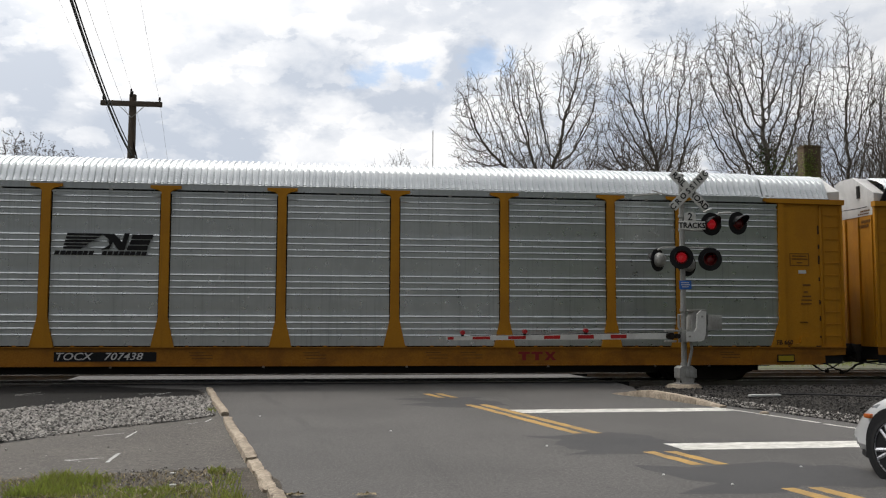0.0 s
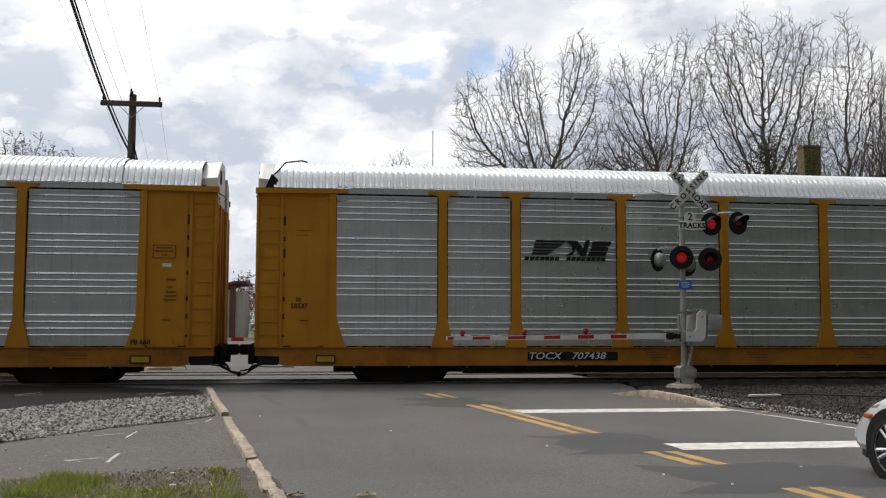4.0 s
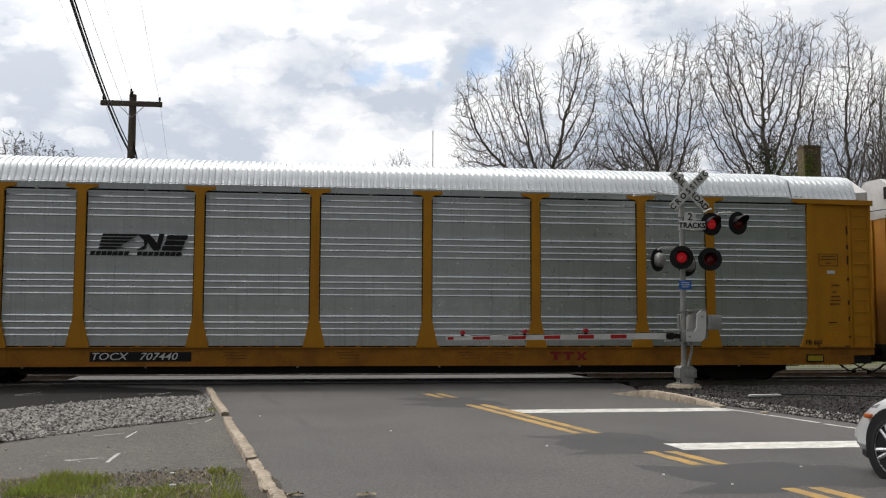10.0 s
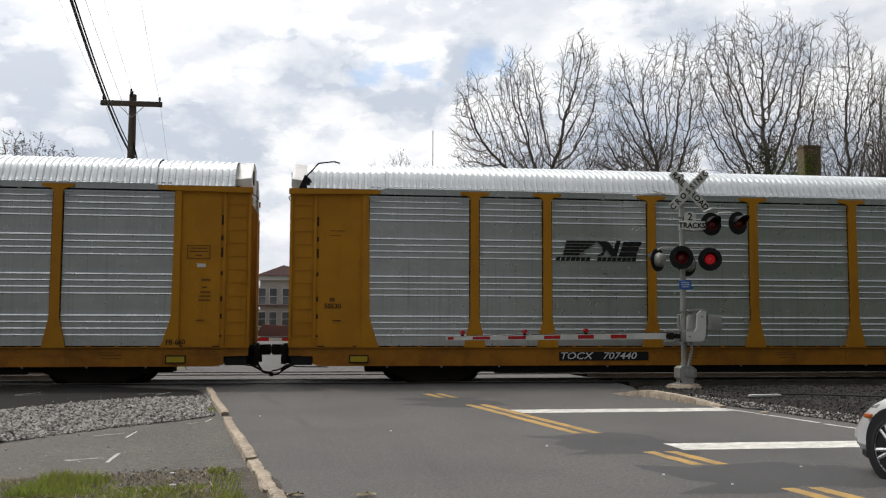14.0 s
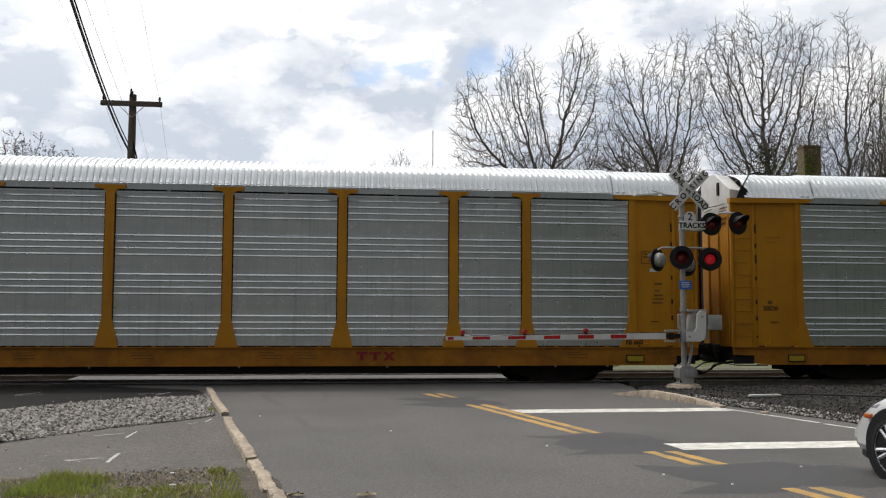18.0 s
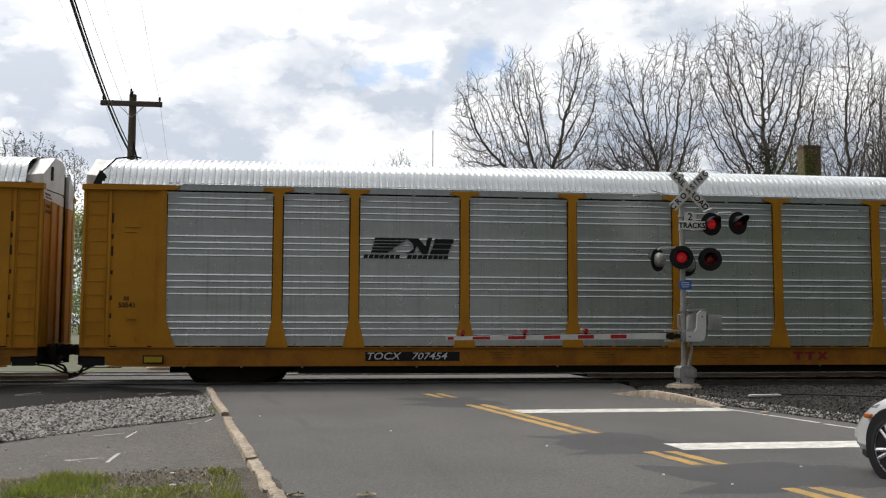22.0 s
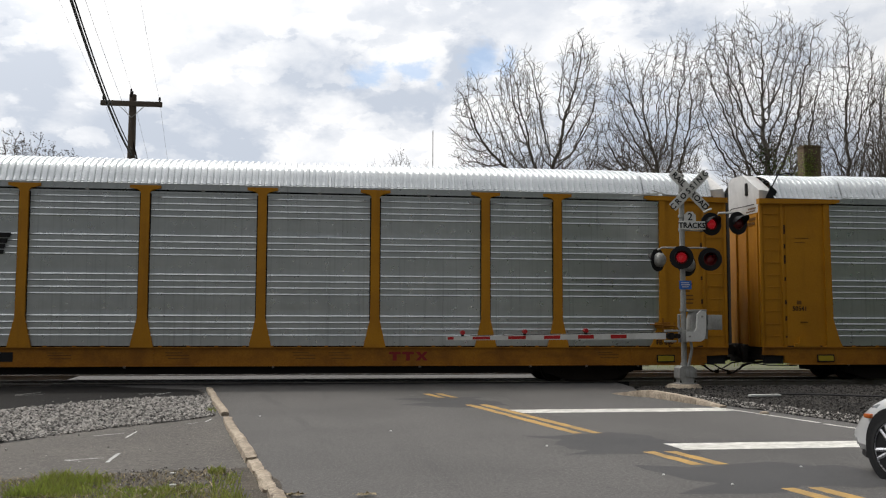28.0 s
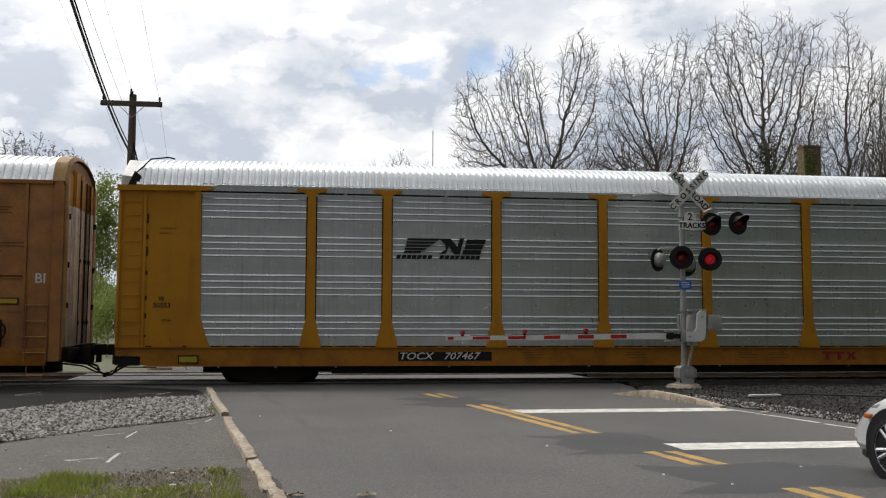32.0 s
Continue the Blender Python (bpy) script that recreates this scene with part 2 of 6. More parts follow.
RUBBER = material("rubber", (0.02, 0.02, 0.02), None, 0.8, amount=0.4, spec=0.15)
SILVER = material("aluminium_paint", (0.3655, 0.3655, 0.3485), (0.187, 0.1785, 0.1615), 0.55, 0.25, grain=30, blotch=3, amount=0.55, streak=(7, 7, 0.8))
SIGN_WHITE = material("sign_white", (0.6529, 0.6529, 0.6278), (0.4185, 0.4101, 0.385), 0.55, grain=25, blotch=3, amount=0.4)
SIGN_BLUE = material("sign_blue", (0.03, 0.14, 0.5), None, 0.5, amount=0.3)
GATE_RED = material("gate_red", (0.42, 0.016, 0.014), (0.26, 0.012, 0.012), 0.5, amount=0.35, spec=0.3)
LENS_DIM = material("red_lens_dim", (0.13, 0.006, 0.008), (0.06, 0.004, 0.005), 0.22, amount=0.4, grain=90, bump=0.3)
LENS_LIT = material("red_lens_lit", (0.2, 0.006, 0.008), None, 0.3, amount=0.2, emit=(1.0, 0.03, 0.045, 0.15))
LENS_SMALL = material("red_marker_lens", (0.3, 0.01, 0.015), None, 0.25, amount=0.2, emit=(1.0, 0.02, 0.03, 0.03))
POLE_WOOD = material("pole_wood", (0.1, 0.078, 0.06), (0.05, 0.04, 0.032), 0.92, grain=25, amount=0.6, bump=0.4, streak=(14, 14, 0.5))
CABLE = material("cable_black", (0.02, 0.019, 0.02), None, 0.7, amount=0.3)
BARK = material("grey_bark", (0.18, 0.16, 0.137), (0.05, 0.042, 0.035), 0.95, grain=4, blotch=0.6, amount=0.95, bump=0.4)
TWIG = material("twig", (0.135, 0.112, 0.092), (0.065, 0.055, 0.046), 0.95, grain=1.5, blotch=0.4, amount=0.6, bump=0)
LEAF = material("spring_leaf", (0.27, 0.33, 0.08), (0.16, 0.2, 0.05), 0.7, grain=2, blotch=0.7, amount=0.7, bump=0, rand=0.5, thin=0.5)
LEAF_DARK = material("ivy_leaf", (0.07, 0.12, 0.025), (0.03, 0.055, 0.015), 0.7, grain=2, blotch=0.7, amount=0.7, bump=0, rand=0.6)
BUD = material("brown_bud", (0.1, 0.082, 0.066), (0.06, 0.05, 0.042), 0.9, grain=2, amount=0.5, bump=0, rand=0.4)
REDBUD = material("reddish_bud", (0.24, 0.1, 0.075), (0.14, 0.06, 0.05), 0.9, grain=2, amount=0.5, bump=0, rand=0.4)
STUCCO = material("pale_siding", (0.5, 0.46, 0.42), (0.36, 0.33, 0.3), 0.85, grain=18, blotch=0.6, amount=0.4, bump=0.2)
TRIM_WHITE = material("white_trim", (0.72, 0.71, 0.69), (0.5, 0.49, 0.47), 0.7, amount=0.3)
ROOF_RED = material("dark_red_roof", (0.05, 0.02, 0.019), (0.028, 0.014, 0.014), 0.95, grain=8, blotch=0.6, amount=0.6, bump=0.4, spec=0.1)
ROOF_RUST = material("rust_red_roof", (0.27, 0.12, 0.1), (0.17, 0.08, 0.07), 0.9, grain=8, blotch=0.6, amount=0.6, bump=0.4)
ROOF_DARK = material("slate_roof", (0.06, 0.058, 0.06), (0.03, 0.029, 0.03), 0.85, grain=8, blotch=0.6, amount=0.6, bump=0.5)
BRICK_BROWN = material("brown_boards", (0.17, 0.085, 0.06), (0.1, 0.05, 0.04), 0.9, grain=12, amount=0.5, bump=0.3)
TOWER = material("brown_tower_wall", (0.13, 0.09, 0.055), (0.08, 0.06, 0.035), 0.95, grain=4, blotch=0.6, amount=0.7, bump=0.4)
CAR_WHITE = material("silver_car_paint", (0.52, 0.53, 0.535), (0.49, 0.5, 0.505), 0.35, 0.25, grain=2, amount=0.05, bump=0, coat=0.8)
RIM = material("rim_alloy", (0.6, 0.6, 0.62), (0.4, 0.4, 0.42), 0.3, 0.8, amount=0.3)
TAR_STREAK = material("streaked_asphalt", (0.094, 0.0885, 0.084), (0.058, 0.055, 0.0525), 0.88, grain=30, blotch=0.5, amount=0.85, bump=0.5, speck=(0.18, 0.17, 0.157), mottle=21.0)
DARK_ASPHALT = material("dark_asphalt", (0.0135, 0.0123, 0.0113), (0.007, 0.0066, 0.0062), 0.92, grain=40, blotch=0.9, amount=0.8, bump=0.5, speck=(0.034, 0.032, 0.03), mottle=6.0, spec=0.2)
HEADLIGHT = material("headlight_glass", (0.34, 0.36, 0.38), (0.16, 0.17, 0.18), 0.12, 0.2, grain=14, amount=0.5, bump=0, coat=1.0)
AMBER = material("amber_marker", (0.42, 0.091, 0.007), None, 0.3, amount=0.2)


def glass(name, tint, rough=0.08):
    m = bpy.data.materials.new(name)
    m.use_nodes = True
    w = Nodes(m.node_tree)
    b = w.n("ShaderNodeBsdfPrincipled")
    w.put(b.inputs["Base Color"], tint)
    b.inputs["Roughness"].default_value = rough
    b.inputs["Specular IOR Level"].default_value = 0.9
    out = w.n("ShaderNodeOutputMaterial")
    w.put(out.inputs[0], b.outputs[0])
    return m


PANE = glass("dark_pane", (0.05, 0.06, 0.07))
CAR_GLASS = glass("car_glass", (0.02, 0.025, 0.03), 0.04)


# ---- mesh building ----
class Mesh:
    """Collects simple solids into one mesh."""

    def __init__(self):
        self.v, self.f = [], []

    def add(self, verts, faces):
        k = len(self.v)
        self.v += [tuple(p) for p in verts]
        self.f += [tuple(k + i for i in face) for face in faces]
        return self

    def box(self, x0, x1, y0, y1, z0, z1, b=0.0):
        """A box; b: its bevel."""
        if b <= 0:
            self.add([(x0, y0, z0), (x1, y0, z0), (x1, y1, z0), (x0, y1, z0), (x0, y0, z1), (x1, y0, z1), (x1, y1, z1), (x0, y1, z1)],
                     [(3, 2, 1, 0), (4, 5, 6, 7), (0, 1, 5, 4), (1, 2, 6, 5), (2, 3, 7, 6), (3, 0, 4, 7)])
            return self
        bm = bmesh.new()
        bmesh.ops.create_cube(bm, size=1.0)
        for p in bm.verts:
            p.co = ((x0 + x1) / 2 + p.co.x * (x1 - x0), (y0 + y1) / 2 + p.co.y * (y1 - y0), (z0 + z1) / 2 + p.co.z * (z1 - z0))
        bmesh.ops.bevel(bm, geom=bm.edges[:], offset=b, segments=2, affect="EDGES", profile=0.6)
        bm.verts.index_update()
        self.add([p.co[:] for p in bm.verts], [[q.index for q in face.verts] for face in bm.faces])
        bm.free()
        return self

    def tube(self, pts, r, seg=8, cap=True):
        """A round bar through points; r: one radius or one for each point."""
        pts = [Vector(p) for p in pts]
        rs = r if isinstance(r, (list, tuple)) else [r] * len(pts)
        verts, faces = [], []
        for i, p in enumerate(pts):
            d = (pts[min(i + 1, len(pts) - 1)] - pts[max(i - 1, 0)]).normalized()
            a = d.cross(Vector((0, 0, 1)) if abs(d.z) < 0.9 else Vector((1, 0, 0))).normalized()
            c = d.cross(a)
            for j in range(seg):
                t = 2 * math.pi * j / seg
                verts.append(p + (a * math.cos(t) + c * math.sin(t)) * rs[i])
        for i in range(len(pts) - 1):
            for j in range(seg):
                faces.append((i * seg + j, i * seg + (j + 1) % seg, (i + 1) * seg + (j + 1) % seg, (i + 1) * seg + j))
        if cap:
            faces += [tuple(range(seg))[::-1], tuple(range((len(pts) - 1) * seg, len(pts) * seg))]
        return self.add(verts, faces)

    def prism(self, outline, axis, lo, hi):
        """A flat outline pushed along an axis. Outline points are the other two coordinates in x, y, z order."""
        def p3(p, h):
            return {"x": (h, p[0], p[1]), "y": (p[0], h, p[1]), "z": (p[0], p[1], h)}[axis]
        n = len(outline)
        return self.add([p3(p, lo) for p in outline] + [p3(p, hi) for p in outline],
                        [tuple(range(n))[::-1], tuple(range(n, 2 * n))] + [(i, (i + 1) % n, n + (i + 1) % n, n + i) for i in range(n)])

    def loft(self, rings, cap=True, closed=True):
        """A skin over rings of equal length."""
        n = len(rings[0])
        verts = [p for ring in rings for p in ring]
        m = n if closed else n - 1
        faces = [(i * n + j, i * n + (j + 1) % n, (i + 1) * n + (j + 1) % n, (i + 1) * n + j) for i in range(len(rings) - 1) for j in range(m)]
        if cap:
            faces += [tuple(range(n))[::-1], tuple(range((len(rings) - 1) * n, len(rings) * n))]
        return self.add(verts, faces)

    def data(self, name, smooth=30):
        me = bpy.data.meshes.new(name)
        me.from_pydata(self.v, [], self.f)
        bm = bmesh.new()
        bm.from_mesh(me)
        bmesh.ops.recalc_face_normals(bm, faces=bm.faces)
        bm.to_mesh(me)
        bm.free()
        if smooth:
            me.shade_smooth()
            me.set_sharp_from_angle(angle=radians(smooth))
        return me


def part(name, mesh, mat, parent=None, label="", at=None):
    """One mesh object, under a thing or a part."""
    me = mesh if isinstance(mesh, bpy.types.Mesh) else mesh.data(name)
    if mat and not me.materials:
        me.materials.append(mat)
    ob = new(name, me)
    if parent is not None:
        ob.parent = parent
    if at is not None:
        ob.matrix_basis = at
    if label:
        ob["label"] = label
    return ob


def thing(name, m, label, category, group="", kind=""):
    ob = new(name)
    ob.empty_display_size = 0.2
    ob.matrix_basis = m
    return tagged(ob, label, category, group, kind)


def solid(name, mesh, mat, label, category="", kind="", group="", at=None):
    return tagged(part(name, mesh, mat, None, "", at), label, category, group, kind)


def lettering(name, words, size, mat, parent, m, slant=0.0, label="", thick=0.004, bold=0.004):
    """Words in the built-in font as a mesh; m places their middle, face towards -y."""
    cu = bpy.data.curves.new(name, "FONT")
    cu.body, cu.size, cu.align_x, cu.align_y, cu.extrude, cu.shear, cu.resolution_u, cu.offset = words, size, "CENTER", "CENTER", thick, slant, 3, bold
    tmp = new(name, cu)
    me = bpy.data.meshes.new_from_object(tmp.evaluated_get(bpy.context.evaluated_depsgraph_get()))
    bpy.data.objects.remove(tmp)
    me.materials.clear()
    return part(name, me, mat, parent, label, m)


# ---- ground, road and tracks ----
def road_x(x_at_16, y):
    """The road leans a little: x at a given y of a line that has x_at_16 at y = 16."""
    return x_at_16 - 0.168 * (y - 16.0)


def flat(points, z):
    return Mesh().add([(x, y, z) for x, y in points], [tuple(range(len(points)))])


def ragged(points, step=0.35, amp=0.05, seed=1):
    """An outline with uneven edges."""
    rnd = random.Random(seed)
    out = []
    for (x0, y0), (x1, y1) in zip(points, points[1:] + points[:1]):
        n = max(1, int(math.hypot(x1 - x0, y1 - y0) / step))
        out += [(x0 + (x1 - x0) * i / n + rnd.uniform(-amp, amp), y0 + (y1 - y0) * i / n + rnd.uniform(-amp, amp)) for i in range(n)]
    return out


GROUND_ROWS = [(-300, -0.06), (22.6, -0.06), (23.7, -0.2), (31.3, -0.2), (32.2, -0.06), (1500, -0.06)]
solid("ground", Mesh().add([(x, y, z) for y, z in GROUND_ROWS for x in (-900, 900)], [(2 * i, 2 * i + 1, 2 * i + 3, 2 * i + 2) for i in range(5)]), LAWN, "grassy open ground reaching the horizon", kind="structure")
solid("road", Mesh().prism([(road_x(-1.6, -12), -12), (road_x(8.2, -12), -12), (road_x(8.2, 16.5), 16.5), (road_x(7.95, 20.5), 20.5), (road_x(8.8, 22.4), 22.4), (road_x(9.3, 24.2), 24.2), (road_x(10.2, 31.5), 31.5), (road_x(7.6, 32), 32),
                    (road_x(7.6, 120), 120), (road_x(-1.6, 120), 120), (road_x(-1.6, 32), 32), (road_x(-4.5, 31.5), 31.5), (road_x(-5.2, 24.2), 24.2), (road_x(-1.6, 22.5), 22.5)], "z", -0.3, 0.0),
      ASPHALT, "worn grey asphalt road over the crossing", kind="structure")
solid("pavement", flat([(-16, 9.0), (road_x(-1.5, 9.0), 9.0), (road_x(-1.5, 22.4), 22.4), (road_x(-5.1, 24.15), 24.15), (-16, 23.0)], -0.004), ASPHALT_OLD,
      "old asphalt apron beside the road", kind="structure")
solid("verge", flat(ragged([(-16, -6), (road_x(-1.5, -6), -6), (road_x(-1.5, 10.4), 10.4), (-1.35, 10.2), (-2.5, 10.1), (-3.1, 9.85), (-16, 9.4)], 0.3, 0.06, 4), 0.004), SOIL,
      "bare soil verge with thin grass", kind="structure")
solid("gravel_strip", flat(ragged([(-4.05, 12.8), (-3.3, 14.1), (-2.46, 15.1), (-1.75, 16.2), (-2.4, 20.4), (-3.6, 19.9), (-4.5, 19.1), (-5.5, 17.4), (-9, 16.5), (-9, 11.0)], 0.3, 0.08, 7), 0.002), GRAVEL_BED,
      "strip of pale loose gravel on the asphalt apron", kind="structure")
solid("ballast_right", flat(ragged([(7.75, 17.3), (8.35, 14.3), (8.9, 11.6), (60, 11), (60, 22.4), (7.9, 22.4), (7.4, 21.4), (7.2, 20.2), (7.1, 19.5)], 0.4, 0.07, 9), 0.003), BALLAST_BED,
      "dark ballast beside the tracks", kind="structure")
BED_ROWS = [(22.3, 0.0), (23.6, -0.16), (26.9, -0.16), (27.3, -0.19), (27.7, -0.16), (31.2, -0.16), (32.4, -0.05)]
solid("track_bed", Mesh().add([(x, y, z) for y, z in BED_ROWS for x in (-300, 300)], [(2 * i, 2 * i + 1, 2 * i + 3, 2 * i + 2) for i in range(6)]), BALLAST_BED, "dark oily ballast bed under the tracks, train's shade in its colour", kind="structure")

# kerb stones along the near edge of the apron
KERB_RUN = [(22.4, 20.42, 1.2), (20.4, 18.62, -0.6), (18.6, 16.1, 1.4), (15.45, 13.52, -0.5), (13.5, 12.32, 0.4), (12.3, 10.72, -0.3), (10.66, 9.92, 1.6), (9.9, 8.82, -0.8), (8.8, 7.22, 0.4), (7.2, 5.42, 0), (5.4, 3.52, 0), (3.5, 1.5, 0)]


def kerbs():
    group = thing("kerb_left", pose(0, 0, 0), "row of worn tan concrete kerb stones edging the road", "kerb", kind="structure")
    rnd = random.Random(5)
    for y1, y0, tilt in KERB_RUN:
        xa, xb = (-1.53 - 0.153 * (y - 16) + 0.0022 * max(0.0, 12.0 - y) ** 2 for y in (y1, y0))
        n = math.hypot(xb - xa, y1 - y0)
        section = [(-0.07, -0.16), (-0.07, -0.03), (-0.062, -0.008), (-0.045, 0.0), (0.0, 0.004), (0.045, 0.0), (0.062, -0.01), (0.072, -0.035), (0.075, -0.16)]
        count = max(4, int(n / 0.11))
        rings = []
        for i in range(count + 1):
            f = i / count
            close = 0.03 if i in (0, count) else 0.0
            rings.append([(a * (1 - close * 3) + rnd.gauss(0, 0.006) + 0.005 * math.sin(f * 5 + y1), (f - 0.5) * n + rnd.gauss(0, 0.006), b - (close * 0.5 if b > -0.1 else 0) + rnd.gauss(0, 0.007)) for a, b in section])
        me = Mesh().loft(rings)
        part("kerb_stone", me, CONCRETE, group, at=pose((xa + xb) / 2, (y0 + y1) / 2, 0.07 + rnd.uniform(-0.015, 0.015), 0, tilt * 0.6, math.degrees(math.atan(0.153)) + tilt * 0.5))
    right = thing("kerb_right", pose(0, 0, 0), "tan concrete kerb round the signal island, sinking into the road edge", "kerb", kind="structure")
    line = [(6.5, 20.3, 0.02), (6.62, 19.85, 0.07), (6.8, 19.5, 0.13), (6.98, 19.25, 0.15), (7.12, 18.4, 0.14), (7.28, 17.5, 0.1), (7.44, 16.75, 0.03)]
    for (xa, ya, za), (xb, yb, zb) in zip(line, line[1:]):
        d = Vector((xb - xa, yb - ya, 0)).normalized()
        s = Vector((-d.y, d.x, 0)) * 0.16
        a, b = Vector((xa, ya, 0)) + d * 0.008, Vector((xb, yb, 0)) - d * 0.008
        ring = [[(*(a.xy), -0.1), (*(a + s).xy, -0.1), (*(a + s).xy, za), (*(a + s * 0.1).xy, za), (*(a.xy), za - 0.03)],
                [(*(b.xy), -0.1), (*(b + s).xy, -0.1), (*(b + s).xy, zb), (*(b + s * 0.1).xy, zb), (*(b.xy), zb - 0.03)]]
        part("kerb_stone", Mesh().loft(ring), CONCRETE, right)


kerbs()


def paint(name, outline, mat, label, z=0.003, ragged_by=0.0, seed=1, kind="structure"):
    pts = ragged(outline, 0.25, ragged_by, seed) if ragged_by else outline
    return solid(name, flat(pts, z), mat, label, kind=kind)


paint("stop_line_far", [(3.52, 16.1), (7.43, 16.1), (7.37, 16.72), (3.42, 16.72)], WHITE_PAINT, "white stop line across the lane", ragged_by=0.012, seed=2)
paint("stop_line_near", [(4.5, 11.2), (8.2, 11.2), (8.1, 11.82), (4.46, 11.82)], WHITE_PAINT, "white stop line across the lane", ragged_by=0.012, seed=3)
for ya, yb in ((16.9, 14.05), (13.9, 2.0)):
    paint("edge_line", [(road_x(7.5, ya), ya), (road_x(7.58, ya), ya), (road_x(7.6, yb), yb), (road_x(7.52, yb), yb)], WHITE_PAINT, "thin worn white edge line of the road", ragged_by=0.013, seed=4)
for y1, y0 in ((20.75, 19.6), (17.85, 13.05), (11.1, 10.02), (8.52, 4.0)):
    for off in (3.1, 3.38):
        paint("centre_line", [(road_x(off, y0), y0), (road_x(off + 0.155, y0), y0), (road_x(off + 0.155, y1), y1), (road_x(off, y1), y1)], YELLOW_PAINT,
              "worn double yellow centre line", ragged_by=0.014, seed=int(y1 * 10 + off))
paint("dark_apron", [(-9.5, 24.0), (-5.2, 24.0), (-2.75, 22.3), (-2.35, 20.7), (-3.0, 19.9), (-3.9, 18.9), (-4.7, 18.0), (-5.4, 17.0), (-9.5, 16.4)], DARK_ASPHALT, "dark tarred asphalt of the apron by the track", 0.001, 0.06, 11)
paint("asphalt_patch", [(1.5, 19.3), (2.6, 19.75), (3.5, 19.65), (3.2, 19.1), (3.55, 18.5), (3.75, 17.5), (3.2, 17.6), (2.95, 17.1), (2.3, 17.5), (1.5, 18.0), (2.2, 18.5)], ASPHALT_PATCH, "dark newer asphalt repair patch", 0.0015, 0.1, 5)
paint("asphalt_patch", [(2.75, 12.85), (3.4, 12.8), (4.2, 13.1), (4.6, 12.7), (4.65, 12.0), (4.78, 11.2), (4.5, 10.8), (3.6, 10.95), (2.8, 10.85), (3.27, 11.2), (3.02, 12.0), (3.2, 12.4)], ASPHALT_PATCH, "dark newer asphalt repair patch", 0.0015, 0.085, 6)
paint("asphalt_patch", [(3.5, 10.0), (4.1, 9.9), (4.5, 10.05), (5.1, 10.15), (5.5, 9.85), (5.75, 9.9), (5.9, 9.1), (6.4, 8.6), (5.5, 8.5), (4.7, 8.55), (4.0, 8.2), (3.35, 8.3), (3.85, 8.85), (3.6, 9.4)], ASPHALT_PATCH, "dark newer asphalt repair patch", 0.0015, 0.085, 8)
paint("tar_streak", [(-1.36, 21.2), (-1.16, 21.2), (-0.58, 17.8), (-0.02, 14.0), (0.4, 11.0), (0.56, 9.6), (0.4, 9.6), (0.24, 11.0), (-0.18, 14.0), (-0.74, 17.8)], TAR_STREAK, "faint dark streak worn along the lane", 0.0012, 0.03, 12)

tar = random.Random(31)
for x, y, w in ((1.95, 11.6, 0.07), (2.35, 9.75, 0.08), (2.75, 8.75, 0.07), (2.0, 9.3, 0.05), (5.1, 10.75, 0.1), (5.55, 10.55, 0.13), (6.1, 10.4, 0.08), (0.9, 15.8, 0.06)):
    spot = [(x + w * math.cos(a) * tar.uniform(0.35, 1.3), y + w * 1.1 * math.sin(a) * tar.uniform(0.35, 1.3)) for a in [0.524 * k for k in range(12)]]
    paint("tar_spot", spot, TAR_STREAK, "small dark tar spot on the asphalt", 0.0017)


def stroke(points, width=0.06, seed=1):
    """A sprayed survey mark: a thin ragged strip."""
    rnd = random.Random(seed)
    l, r = [], []
    for (x0, y0), (x1, y1) in zip(points, points[1:]):
        d = Vector((x1 - x0, y1 - y0)).normalized()
        s = Vector((-d.y, d.x)) * width / 2
        for i in range(6):
            p = Vector((x0, y0)).lerp(Vector((x1, y1)), i / 5) + s * rnd.uniform(-0.3, 0.3)
            l.append(tuple(p + s * rnd.uniform(0.6, 1.3))), r.append(tuple(p - s * rnd.uniform(0.6, 1.3)))
    n = len(l)
    return Mesh().add([(*p, 0.003) for p in l + r], [(i, i + 1, n + i + 1, n + i) for i in range(n - 1)])


for i, s in enumerate([[(-6.4, 21.1), (-6.1, 21.9)], [(-6.3, 21.0), (-5.8, 21.3)], [(-3.87, 21.2), (-3.4, 21.3)], [(-3.45, 20.9), (-3.27, 21.7)], [(-3.04, 13.46), (-2.68, 13.76)], [(-2.56, 13.22), (-2.56, 13.95)],
                       [(-2.82, 11.14), (-2.43, 11.28)], [(-2.82, 11.14), (-2.62, 11.03)], [(-2.31, 10.92), (-2.34, 11.65)], [(-2.0, 14.9), (-1.85, 15.1)], [(-1.75, 15.2), (-1.7, 15.6)]]):
    solid("spray_mark", stroke(s, 0.028 if i != 8 else 0.05, i), CHALK, "faded white sprayed survey mark on the asphalt", kind="structure")


